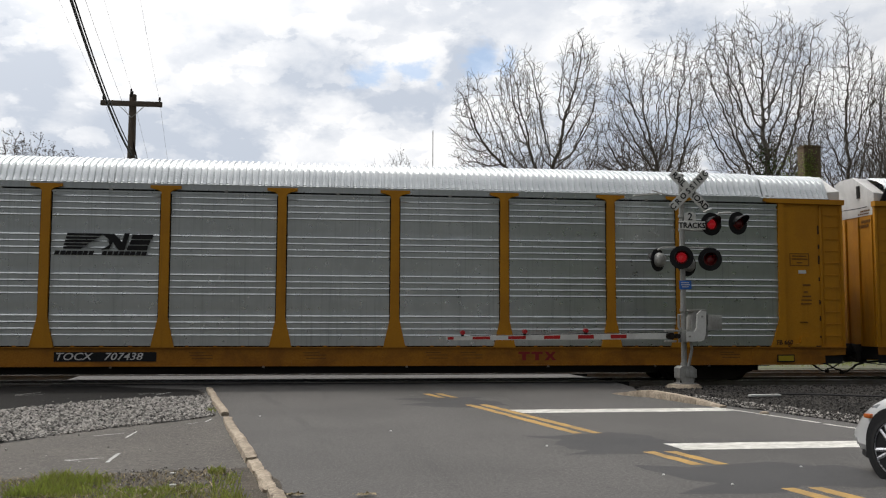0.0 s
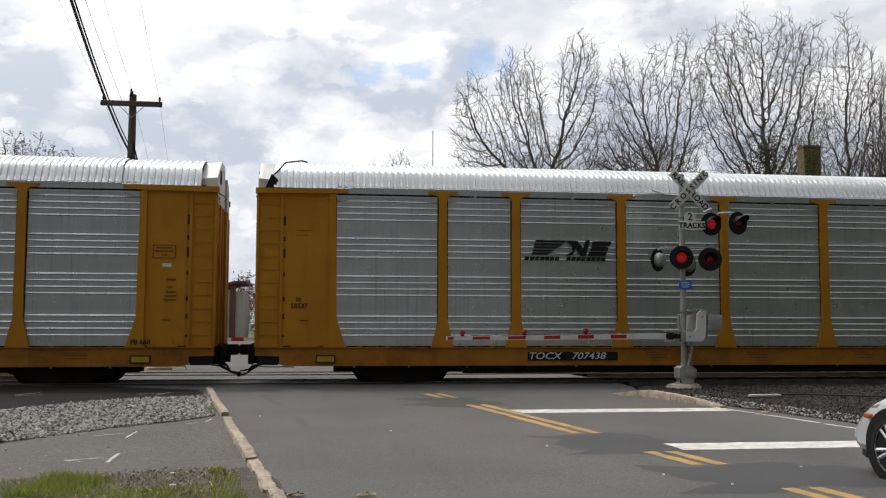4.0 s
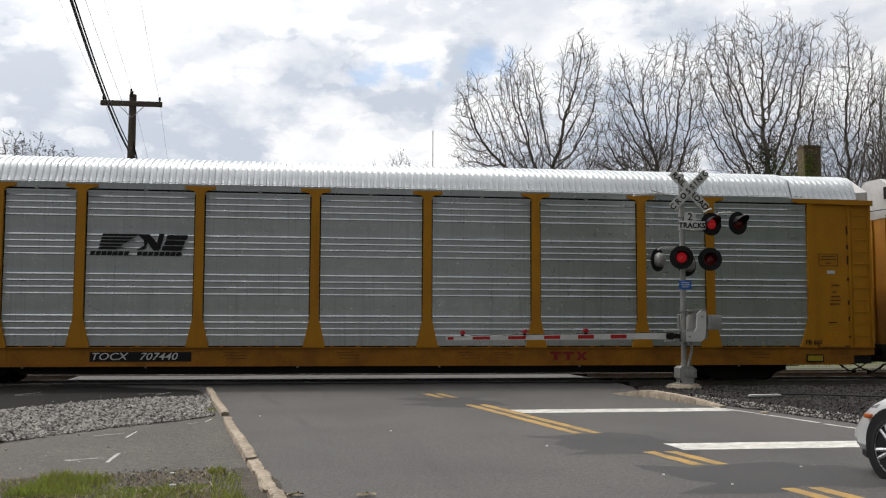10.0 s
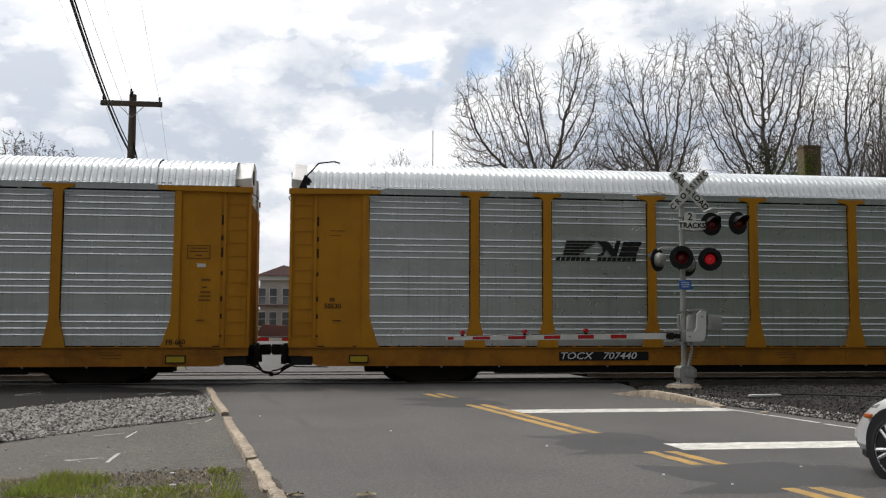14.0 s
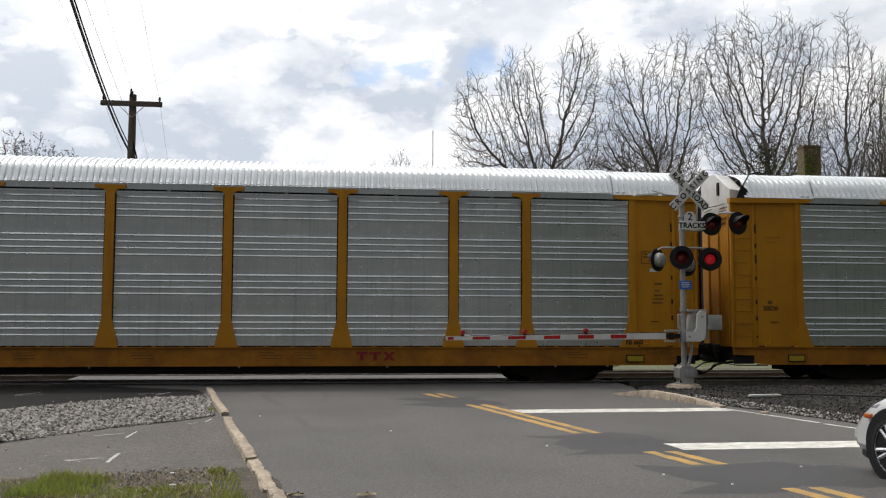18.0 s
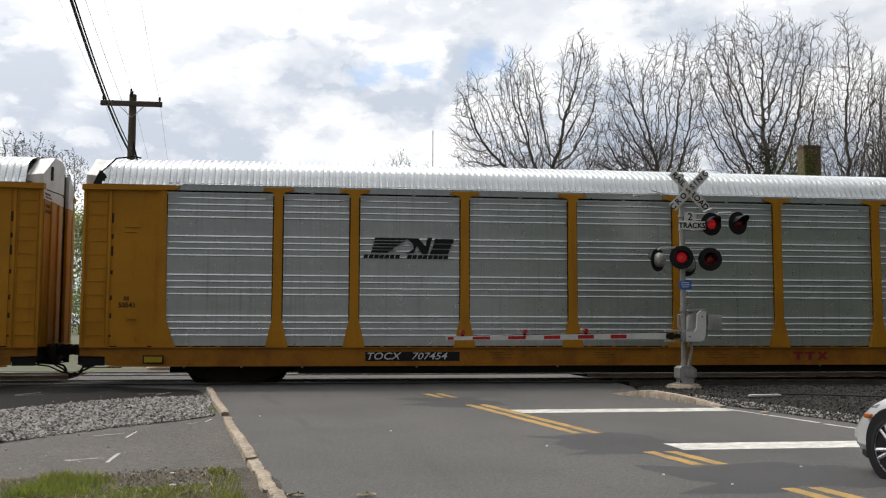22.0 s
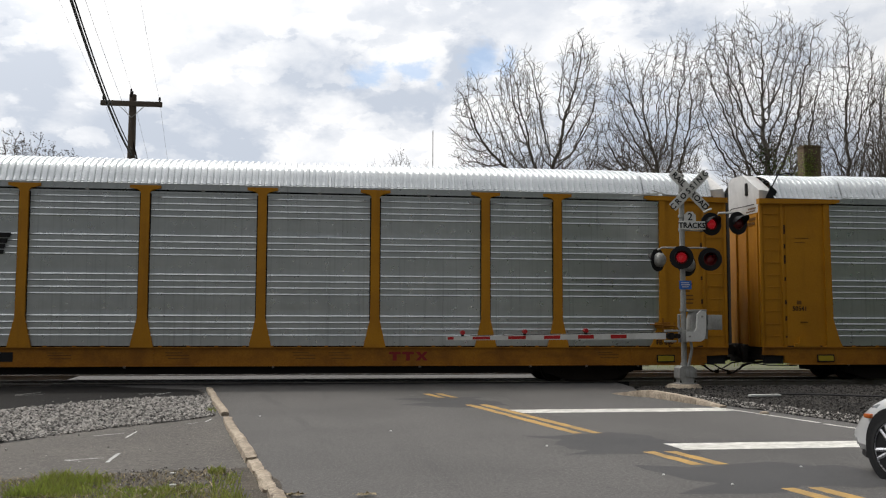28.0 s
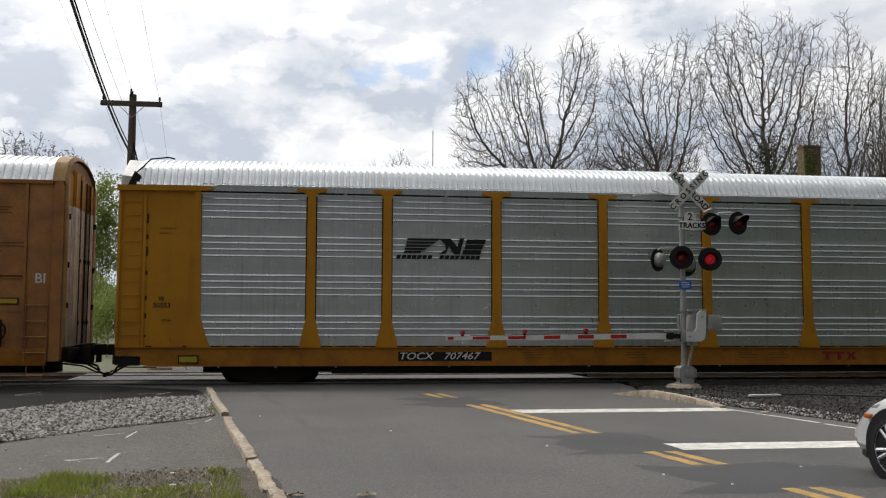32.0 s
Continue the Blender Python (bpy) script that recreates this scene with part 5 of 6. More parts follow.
    part("arm_bracket", Mesh().box(-0.56, 0.34, -0.28, -0.16, 1.37, 1.42, 0.01).box(-0.56, -0.3, -0.3, -0.14, 1.12, 1.17, 0.01).box(-0.18, -0.02, -0.3, -0.1, 1.12, 1.4, 0.01), SILVER, s)
    part("arm_hub", Mesh().tube([(-0.42, -0.3, 1.27), (-0.42, -0.12, 1.27)], 0.085, 14).tube([(-0.25, -0.28, 1.27), (-0.25, -0.14, 1.27)], 0.06, 12), IRON, s)
    # striped arm
    ya, z0, z1 = -0.24, 1.27, 1.21
    g = part("gate_arm", Mesh().prism([(-0.55, z0 - 0.075), (-0.55, z0 + 0.075), (-5.86, z1 + 0.045), (-5.86, z1 - 0.045)], "y", ya - 0.02, ya + 0.02), SIGN_WHITE, s, "long white gate arm with red stripes")

    def az(x):
        f = (x + 0.55) / -5.22
        return z0 + (z1 - z0) * f, 0.075 + (0.045 - 0.075) * f
    for a, b in ((-5.83, -5.69), (-5.245, -4.83), (-4.4, -3.98), (-3.54, -3.15), (-2.72, -2.33), (-1.92, -1.53)):
        (za, ha), (zb, hb) = az(a), az(b)
        part("red_stripe", Mesh().prism([(a, za - ha * 0.66), (b, zb - hb * 0.66), (b, zb + hb * 0.7), (a, za + ha * 0.7)], "y", ya - 0.024, ya + 0.024), GATE_RED, g)
    for i, x in enumerate((-5.48, -4.0, -2.52)):
        z, h = az(x)
        part("arm_lamp", Mesh().tube([(x, ya - 0.08, z + h + 0.085), (x, ya + 0.08, z + h + 0.085)], 0.05, 14), LENS_SMALL, g, "small red gate lamp")
        part("lamp_stem", Mesh().box(x - 0.03, x + 0.03, ya - 0.05, ya + 0.05, z + h - 0.002, z + h + 0.04, 0.008), BLACK, g)
    wire = [(-0.5, ya - 0.01, z0 + 0.09)] + [(x, ya - 0.01, az(x)[0] + az(x)[1] + 0.012 + 0.01 * math.sin(x * 9)) for x in [-0.8 - k * 0.3 for k in range(16)]]
    part("lamp_wire", Mesh().tube(wire, 0.008, 5), CABLE, g)


def far_signal():
    x0, y0 = -5.35, 32.8
    s = signal_mast(x0, y0, "far silver crossing signal mast seen from behind, with its gate arm")
    crossbuck(s, 0.1, 3.62, False)
    part("cross_arm", Mesh().tube([(-0.62, 0.0, 2.86), (0.62, 0, 2.86)], 0.022, 8), SILVER, s)
    part("track_sign", Mesh().box(-0.4, 0.4, 0.09, 0.1, 2.84, 3.1, 0.002), SIGN_WHITE, s, "back of the white tracks sign")
    flasher(s, 0.16, -0.14, 2.6, -8, 1)
    flasher(s, -0.6, 0.12, 2.6, 180, None)
    part("gate_mechanism", Mesh().box(-0.5, -0.1, -0.2, 0.2, 1.0, 1.6, 0.03), SILVER, s)
    part("relay_box", Mesh().box(-0.42, 0.2, -0.25, 0.2, 0.86, 1.12, 0.03), SIGN_WHITE, s)
    g = part("gate_arm", Mesh().prism([(0.15, 0.93), (0.15, 1.07), (5.6, 1.04), (5.6, 0.95)], "y", -0.26, -0.22), SIGN_WHITE, s, "white gate arm with red stripes")
    for k in range(6):
        a = 0.7 + k * 0.85
        part("red_stripe", Mesh().box(a, a + 0.42, -0.265, -0.215, 0.925 + k * 0.004, 1.072 - k * 0.006), GATE_RED, g)


near_signal()
far_signal()


# ---- utility poles and wires ----
def wire_between(a, b, sag, r, n=18):
    a, b = Vector(a), Vector(b)
    pts = [a.lerp(b, i / n) - Vector((0, 0, sag * 4 * (i / n) * (1 - i / n))) for i in range(n + 1)]
    return Mesh().tube(pts, r, 5)


def utility_pole(x, y, h, arms, label):
    p = thing("utility_pole", pose(x, y, 0), label, "utility pole", "utility poles")
    part("shaft", Mesh().tube([(0, 0, -0.3), (0, 0, h * 0.5), (0.01, 0, h)], [0.19, 0.165, 0.135], 14), POLE_WOOD, p)
    for z, a, b in arms:
        part("cross_arm", Mesh().box(a, b, -0.17, -0.06, z - 0.1, z + 0.1, 0.012), POLE_WOOD, p)
        for s in (a * 0.45, b * 0.45):
            part("arm_brace", Mesh().tube([(s, -0.12, z - 0.05), (0.0, -0.14, z - 0.55)], 0.014, 6), SILVER, p)
        for ix in (a + 0.1, b - 0.1):
            ins = part("insulator", Mesh().loft([[(ix + r * math.cos(2 * math.pi * k / 10), -0.115 + r * math.sin(2 * math.pi * k / 10), z + 0.1 + q) for k in range(10)] for r, q in ((0.02, 0), (0.03, 0.05), (0.055, 0.06), (0.05, 0.1), (0.03, 0.12), (0.045, 0.14), (0.03, 0.19))]), IRON, p)
    part("top_pin", Mesh().tube([(0, 0, h), (0, 0, h + 0.14)], [0.03, 0.02], 8).tube([(-0.04, -0.12, h - 0.12), (-0.04, -0.12, h + 0.2)], [0.05, 0.035], 8), IRON, p)
    return p


POLE_A = (-7.3, 37.0)
POLE_B = (-12.3, 75.0)
POLE_C = (-3.72, 7.5)
pa = utility_pole(*POLE_A, 10.4, [(10.02, -1.17, 1.14)], "dark weathered wooden utility pole with one cross arm")
part("guy_brace", Mesh().tube([(0.05, -0.1, 8.6), (0.32, -0.1, 7.6)], 0.03, 6), IRON, pa)
utility_pole(*POLE_B, 10.4, [(10.0, -1.2, 1.2), (9.2, -1.2, 1.2)], "distant wooden utility pole with two cross arms")


utility_pole(*POLE_C, 11.2, [(10.75, -1.17, 1.14)], "dark weathered wooden utility pole with one cross arm")


def wires():
    ends = []
    for dx, dz, na in ((-1.07, 10.15, "l"), (1.04, 10.15, "r"), (-0.04, 10.6, "t")):
        a = (POLE_A[0] + dx, POLE_A[1] - 0.1, dz)
        near = (POLE_C[0] + dx, POLE_C[1] - 0.1, dz + 0.75)
        far = (POLE_B[0] + dx, POLE_B[1], 10.1 if na != "t" else 10.5)
        solid("power_wire", wire_between(a, near, 0.35, 0.0035), CABLE, "thin overhead power wire strung between poles", "wire", group="overhead wires")
        solid("power_wire", wire_between(a, far, 0.25, 0.0045), CABLE, "thin overhead power wire strung between poles", "wire", group="overhead wires")
    solid("telephone_cable", wire_between((-7.25, 36.85, 7.98), (-3.72, 7.35, 9.9), 0.85, 0.036, 40), CABLE, "thick black bundled telephone cable from the pole", "cable", group="overhead wires")
    solid("telephone_cable", wire_between((-7.25, 36.85, 8.2), (-3.72, 7.35, 10.0), 0.8, 0.02, 40), CABLE, "thick black bundled telephone cable from the pole", "cable", group="overhead wires")
    solid("telephone_cable", wire_between((-7.25, 37.1, 8.2), (-12.2, 75.0, 8.0), 0.3, 0.03), CABLE, "black telephone cable running to the next pole", "cable", group="overhead wires")
    solid("service_wire", wire_between((-7.2, 36.9, 9.0), (-3.72, 7.6, 9.6), 0.4, 0.005), CABLE, "thin overhead service wire from the pole", "wire", group="overhead wires")


wires()


# ---- trees ----
def segments_mesh(name, segs, sides, mat):
    """Tapered bars for many branch pieces, joined. segs: rows of start, end, both radii."""
    s = np.array(segs, float).reshape(-1, 8)
    p0, p1, r0, r1 = s[:, 0:3], s[:, 3:6], s[:, 6], s[:, 7]
    d = p1 - p0
    d /= np.linalg.norm(d, axis=1, keepdims=True) + 1e-9
    ref = np.where(np.abs(d[:, 2:3]) < 0.9, np.array([[0, 0, 1.0]]), np.array([[1.0, 0, 0]]))
    a = np.cross(d, ref)
    a /= np.linalg.norm(a, axis=1, keepdims=True)
    b = np.cross(d, a)
    n = len(s)
    vs = np.zeros((n, 2 * sides, 3))
    for j in range(sides):
        t = 2 * math.pi * j / sides
        o = a * math.cos(t) + b * math.sin(t)
        vs[:, j] = p0 + o * r0[:, None]
        vs[:, sides + j] = p1 + o * r1[:, None]
    f = np.array([(j, (j + 1) % sides, sides + (j + 1) % sides, sides + j) for j in range(sides)])
    faces = (f[None] + (2 * sides) * np.arange(n)[:, None, None]).reshape(-1, 4)
    me = bpy.data.meshes.new(name)
    me.from_pydata(vs.reshape(-1, 3).tolist(), [], faces.tolist())
    me.shade_smooth()
    me.materials.append(mat)
    return me


def colonise(seed, fork, lobes, n, step=0.42, reach=4.0, kill=0.47, up=0.2, wiggle=0.2, tip=0.019, spurs=0.5, spur=0.42):
    """A bare tree that grows limb by limb into the room of its crown. lobes: rows of x, y, z, half width, half height.
    Gives rows of start, end and both radii, thick wood and thin wood apart, and the ends of the twigs."""
    rng = np.random.RandomState(seed)
    size = np.array([rx * rx * rz for _, _, _, rx, rz in lobes])
    pick = rng.choice(len(lobes), n, p=size / size.sum())
    ball = rng.normal(0, 1, (n, 3))
    ball *= (rng.uniform(0.05, 1.0, n) ** 0.4 / np.linalg.norm(ball, axis=1))[:, None]
    lob = np.array(lobes)[pick]
    pts = lob[:, :3] + ball * np.c_[lob[:, 3], lob[:, 3], lob[:, 4]]
    node = [np.array((0.06 * math.sin(z * 1.3 + seed), 0.0, z)) for z in np.arange(-0.4, fork + 0.01, step)]
    parent = list(range(-1, len(node) - 1))
    kids = [1] * len(node)
    best, near = np.full(len(pts), 1e9), np.zeros(len(pts), int)
    fresh = 0
    for _ in range(160):
        for i in range(fresh, len(node)):
            d = np.linalg.norm(pts - node[i], axis=1)
            m = d < best
            best[m], near[m] = d[m], i
        fresh = len(node)
        keep = best > kill
        pts, best, near = pts[keep], best[keep], near[keep]
        if not len(pts):
            break
        pull = best < max(reach, best.min() + 0.5)
        way = (pts - np.array(node)[near]) / best[:, None]
        for i in np.unique(near[pull]):
            mine = pull & (near == i)
            if kids[i] >= 4:
                best[mine] = 0.0
                continue
            v = way[mine].sum(0)
            v = v / (np.linalg.norm(v) + 1e-6) + rng.normal(0, wiggle, 3) + np.array((0, 0, up))
            node.append(node[i] + v / np.linalg.norm(v) * step)
            parent.append(int(i))
            kids.append(0)
            kids[i] += 1
        if len(node) == fresh:
            break
    pos = np.array(node)
    ends = np.zeros(len(node))
    for i in range(len(node) - 1, 0, -1):
        ends[i] = max(ends[i], 1.0)
        ends[parent[i]] += ends[i]
    r = tip * np.maximum(ends, 1.0) ** 0.43
    thick, thin, tips = [], [], []
    for i in range(1, len(node)):
        k = parent[i]
        row = (*pos[k], *pos[i], min(r[k], r[i] * 1.3), r[i])
        (thick if r[i] > 0.05 else thin).append(row)
        last = ends[i] <= 1.0
        if last or (r[i] < 0.045 and rng.uniform() < spurs):
            for _ in range(2 if last else 1):
                d = (pos[i] - pos[k]) / step + rng.normal(0, 0.55, 3) + np.array((0, 0, 0.25))
                a = pos[i]
                for f in (1.0, 0.8):
                    d = d / np.linalg.norm(d) + rng.normal(0, 0.25, 3) + np.array((0, 0, 0.12))
                    b = a + d / np.linalg.norm(d) * spur * rng.uniform(0.6, 1.2)
                    thin.append((*a, *b, tip * 0.85 * f, tip * 0.7 * f))
                    a = b
                tips.append(tuple(a))
    return thick, thin, tips


def round_crown(height, width, low, seed):
    """Lobes of a loose round crown."""
    rnd = random.Random(seed)
    mid, half = (height + low) / 2, (height - low) / 2
    out = [(0, 0, mid, width * 0.34, half * 0.92)]
    for k in range(4):
        a = 1.57 * k + rnd.uniform(-0.5, 0.5)
        out.append((math.cos(a) * width * 0.27, math.sin(a) * width * 0.27, mid + half * rnd.uniform(-0.3, 0.25), width * 0.22, half * 0.6))
    return out


def bare_tree(x, y, seed, fork, lobes, n, label, group="bare trees", buds=0, **habit):
    t = thing("bare_tree", pose(x, y, 0), label, "tree", group)
    thick, thin, tips = colonise(seed, fork, lobes, n, **habit)
    part("trunk", segments_mesh("trunk", thick, 7, BARK), BARK, t)
    part("crown", segments_mesh("crown", thin, 3, TWIG), TWIG, t, "crown of bare grey twigs")
    if buds:
        tagged(part("bud", leaf_cloud("bud", tips, buds, 0.06, BUD, seed, (0.09, 0.09, 0.09)), BUD, t, "clumps of brown buds"), kind="stuff")
    return t


def leaf_cloud(name, centres, n, size, mat, seed, spread):
    """Many small leaves (bent quads) round centres."""
    rnd = np.random.RandomState(seed)
    c = np.array(centres, float)
    pick = c[rnd.randint(0, len(c), n)] + rnd.normal(0, 1, (n, 3)) * np.array(spread)
    u = rnd.normal(0, 1, (n, 3))
    u /= np.linalg.norm(u, axis=1, keepdims=True)
    w = np.cross(u, rnd.normal(0, 1, (n, 3)))
    w /= np.linalg.norm(w, axis=1, keepdims=True)
    s = size * rnd.uniform(0.6, 1.4, (n, 1))
    vs = np.stack([pick - u * s, pick + w * s * 0.5 + np.cross(u, w) * s * 0.15, pick + u * s, pick - w * s * 0.5 + np.cross(u, w) * s * 0.15], 1)
    vs[..., 2] = np.maximum(vs[..., 2], 0.02)
    me = bpy.data.meshes.new(name)
    me.from_pydata(vs.reshape(-1, 3).tolist(), [], (np.arange(4)[None] + 4 * np.arange(n)[:, None]).tolist())
    me.materials.append(mat)
    return me


def leafy_tree(x, y, seed, height, spread, mat, leaves, size, label, fork=1.0, limbs=6, name="young_tree"):
    t = thing(name, pose(x, y, 0), label, "tree")
    thick, thin, tips = colonise(seed, fork, round_crown(height, spread, fork + 0.2, seed), 40 * limbs, step=0.3, kill=0.45, tip=0.008, spurs=0.5, spur=0.3)
    part("trunk", segments_mesh("trunk", thick, 6, BARK), BARK, t)
    part("branch_work", segments_mesh("branch_work", thin, 3, TWIG), TWIG, t)
    tips += [s[3:6] for s in thin]
    part("crown", leaf_cloud("crown", tips, leaves, size, mat, seed, (0.25, 0.25, 0.25)), mat, t)
    return t


def woods():
    lab = "tall bare sycamore with pale grey upswept branches behind the tracks"
    slim = "slender bare tree with pale grey branches"
    small = "small bare tree with budding twigs beyond the crossing"
    far = "distant bare tree showing over the train"
    bare_tree(17.6, 75, 11, 4.5, [(-5.2, 0, 16.6, 1.9, 5.6), (-1.1, 0.5, 18.6, 2.5, 6.2), (3.9, 0, 20.0, 2.1, 6.6), (-3.4, -1, 14.0, 2.6, 2.6), (1.5, 1, 14.4, 2.6, 3.0), (4.4, 0.5, 14.2, 2.2, 2.2)], 4600, lab)
    bare_tree(28.2, 75, 13, 4.5, [(-3.0, 0, 18.6, 1.8, 6.2), (0.0, 0.5, 19.8, 1.7, 5.8), (2.6, 0, 20.2, 1.9, 6.4), (-4.2, 0, 15.0, 2.0, 3.4), (0.5, -0.6, 14.6, 3.0, 3.0)], 4700, lab)
    bare_tree(37.4, 74, 14, 4.5, [(-4.0, 0, 20.6, 2.1, 6.8), (-1.2, 0.8, 21.8, 2.2, 7.0), (2.0, 0, 21.4, 2.3, 7.0), (4.6, 0.4, 21.0, 1.8, 7.2), (0.0, -1, 14.5, 4.2, 3.4)], 7000, lab)
    bare_tree(45.4, 75, 16, 4.5, [(0.2, 0, 22.2, 1.5, 7.6), (2.4, 0.4, 19.6, 1.8, 7.2), (-1.6, 0, 16.5, 1.8, 4.6), (0.6, -1, 14.0, 3.4, 3.0)], 4000, lab)
    bare_tree(51.2, 77, 17, 4.5, [(0, 0, 19.0, 2.6, 6.8), (2.8, 0.4, 20.0, 2.2, 6.4), (-1.8, 0, 15.0, 2.6, 3.6)], 3200, lab)
    bare_tree(58.5, 84, 22, 4.5, round_crown(26.5, 10.0, 10.0, 22), 2000, lab)
    climber = thing("ivy_stem", pose(37.0, 73.2, 0), "dark ivy smothering an old stem", "ivy")
    part("stem", Mesh().tube([(0, 0, -0.2), (0.1, 0, 8.0), (0.2, 0, 16.2)], [0.16, 0.12, 0.06], 8), BARK, climber)
    part("ivy", leaf_cloud("ivy", [(0.2 * math.sin(z), 0, z) for z in range(2, 17)], 3600, 0.11, LEAF_DARK, 77, (0.5, 0.4, 0.5)), LEAF_DARK, climber)
    leafy_tree(38.6, 72, 78, 16.4, 3.4, LEAF, 2600, 0.07, "young tree in fresh green spring leaf", 9.0, 8)
    bare_tree(23.6, 94, 19, 9.0, round_crown(20.0, 8.0, 11.0, 19), 1100, slim)
    bare_tree(36.0, 100, 24, 9.0, round_crown(24.0, 14.0, 11.0, 24), 1500, slim)
    for x, y, h, w, seed in ((9.2, 110, 22.6, 4.4, 18), (12.4, 112, 21.8, 3.6, 28), (6.3, 112, 21.2, 2.6, 29)):
        bare_tree(x, y, seed, 12.0, round_crown(h, w, 14.0, seed), 420, far, up=0.5, spurs=0.8, spur=0.55, kill=0.6)
    for k, (x, y, h, w) in enumerate(((-23.2, 72, 15.4, 2.6), (-22.0, 70, 15.6, 2.4), (-20.7, 71, 15.4, 1.9), (-19.8, 72, 15.3, 2.0), (-18.5, 73, 14.7, 2.0))):
        bare_tree(x, y, 50 + k, 8.0, round_crown(h, w + 0.2, 11.0, k), 300, small, buds=420, step=0.3, kill=0.5, spur=0.25)
    leafy_tree(-9.9, 46, 41, 3.0, 2.4, LEAF, 3600, 0.06, "green leafy shrub beyond the far track", 0.3, 6, "leafy_shrub")
    leafy_tree(-11.3, 50, 42, 4.2, 2.6, LEAF, 4200, 0.07, "green leafy shrub beyond the far track", 0.3, 6, "leafy_shrub")
    leafy_tree(4.3, 45, 43, 3.6, 2.6, LEAF, 6500, 0.07, "green leafy shrub beyond the far track", 0.3, 7, "leafy_shrub")
    leafy_tree(2.2, 44, 44, 2.8, 2.6, LEAF, 5000, 0.07, "green leafy shrub beyond the far track", 0.3, 7, "leafy_shrub")
    for k, (x, y, h, n) in enumerate(((10.4, 52, 4.6, 4200), (12.6, 51, 5.4, 5000), (14.6, 53, 4.8, 4200), (17.0, 52, 4.2, 3600))):
        leafy_tree(x, y, 60 + k, h, 2.8, LEAF, n, 0.075, "green leafy shrub beyond the far track", 0.3, 7, "leafy_shrub")
    leafy_tree(2.6, 47, 31, 8.0, 2.6, LEAF, 9000, 0.08, "young tree in fresh green spring leaf", 0.8, 6)
    leafy_tree(4.7, 49, 32, 8.0, 2.8, LEAF, 13000, 0.08, "young tree in fresh green spring leaf", 0.8, 6)
    leafy_tree(1.1, 51, 33, 7.0, 2.6, LEAF, 6000, 0.08, "young tree in fresh green spring leaf", 0.8, 5)
    leafy_tree(-12.4, 55, 34, 10.4, 3.2, LEAF, 11000, 0.08, "loose green tree with fresh leaves", 1.2, 6)
    leafy_tree(-14.6, 58, 35, 9.5, 3.2, LEAF, 2400, 0.08, "loose green tree with fresh leaves", 1.2, 6)
    leafy_tree(-11.5, 87, 36, 7.6, 3.6, REDBUD, 2600, 0.09, "reddish budding tree before the houses", 1.2, 8)
    leafy_tree(-8.6, 112, 38, 7.8, 5.0, REDBUD, 2200, 0.12, "reddish budding tree beyond the houses", 1.5, 6)
    leafy_tree(0.9, 100, 37, 7.0, 3.4, LEAF, 1500, 0.12, "small tree in yellow-green leaf before the dark house", 1.2, 5)


woods()


# ---- houses beyond the crossing ----
def window(parent, x, y, z, w, h, sill=True):
    f = part("window", Mesh().box(x - w / 2 - 0.08, x + w / 2 + 0.08, y - 0.06, y + 0.02, z - h / 2 - 0.08, z + h / 2 + 0.08), TRIM_WHITE, parent)
    part("pane", Mesh().box(x - w / 2, x + w / 2, y - 0.075, y - 0.055, z + 0.03, z + h / 2), PANE, f)
    part("pane", Mesh().box(x - w / 2, x + w / 2, y - 0.075, y - 0.055, z - h / 2, z - 0.03), PANE, f)
    if sill:
        part("sill", Mesh().box(x - w / 2 - 0.25, x + w / 2 + 0.25, y - 0.22, y, z - h / 2 - 0.22, z - h / 2 - 0.06), BRICK_BROWN, f)


def gabled(parent, x0, x1, y0, y1, eave, ridge, mat, over=0.35, along="x"):
    m = Mesh()
    if along == "x":
        ym = (y0 + y1) / 2
        m.prism([(y0 - over, eave), (ym, ridge), (y1 + over, eave), (y1 + over, eave + 0.15), (ym, ridge + 0.2), (y0 - over, eave + 0.15)], "x", x0 - over, x1 + over)
    else:
        xm = (x0 + x1) / 2
        m.prism([(x0 - over, eave), (xm, ridge), (x1 + over, eave), (x1 + over, eave + 0.15), (xm, ridge + 0.2), (x0 - over, eave + 0.15)], "y", y0 - over, y1 + over)
    return part("roof", m, mat, parent)


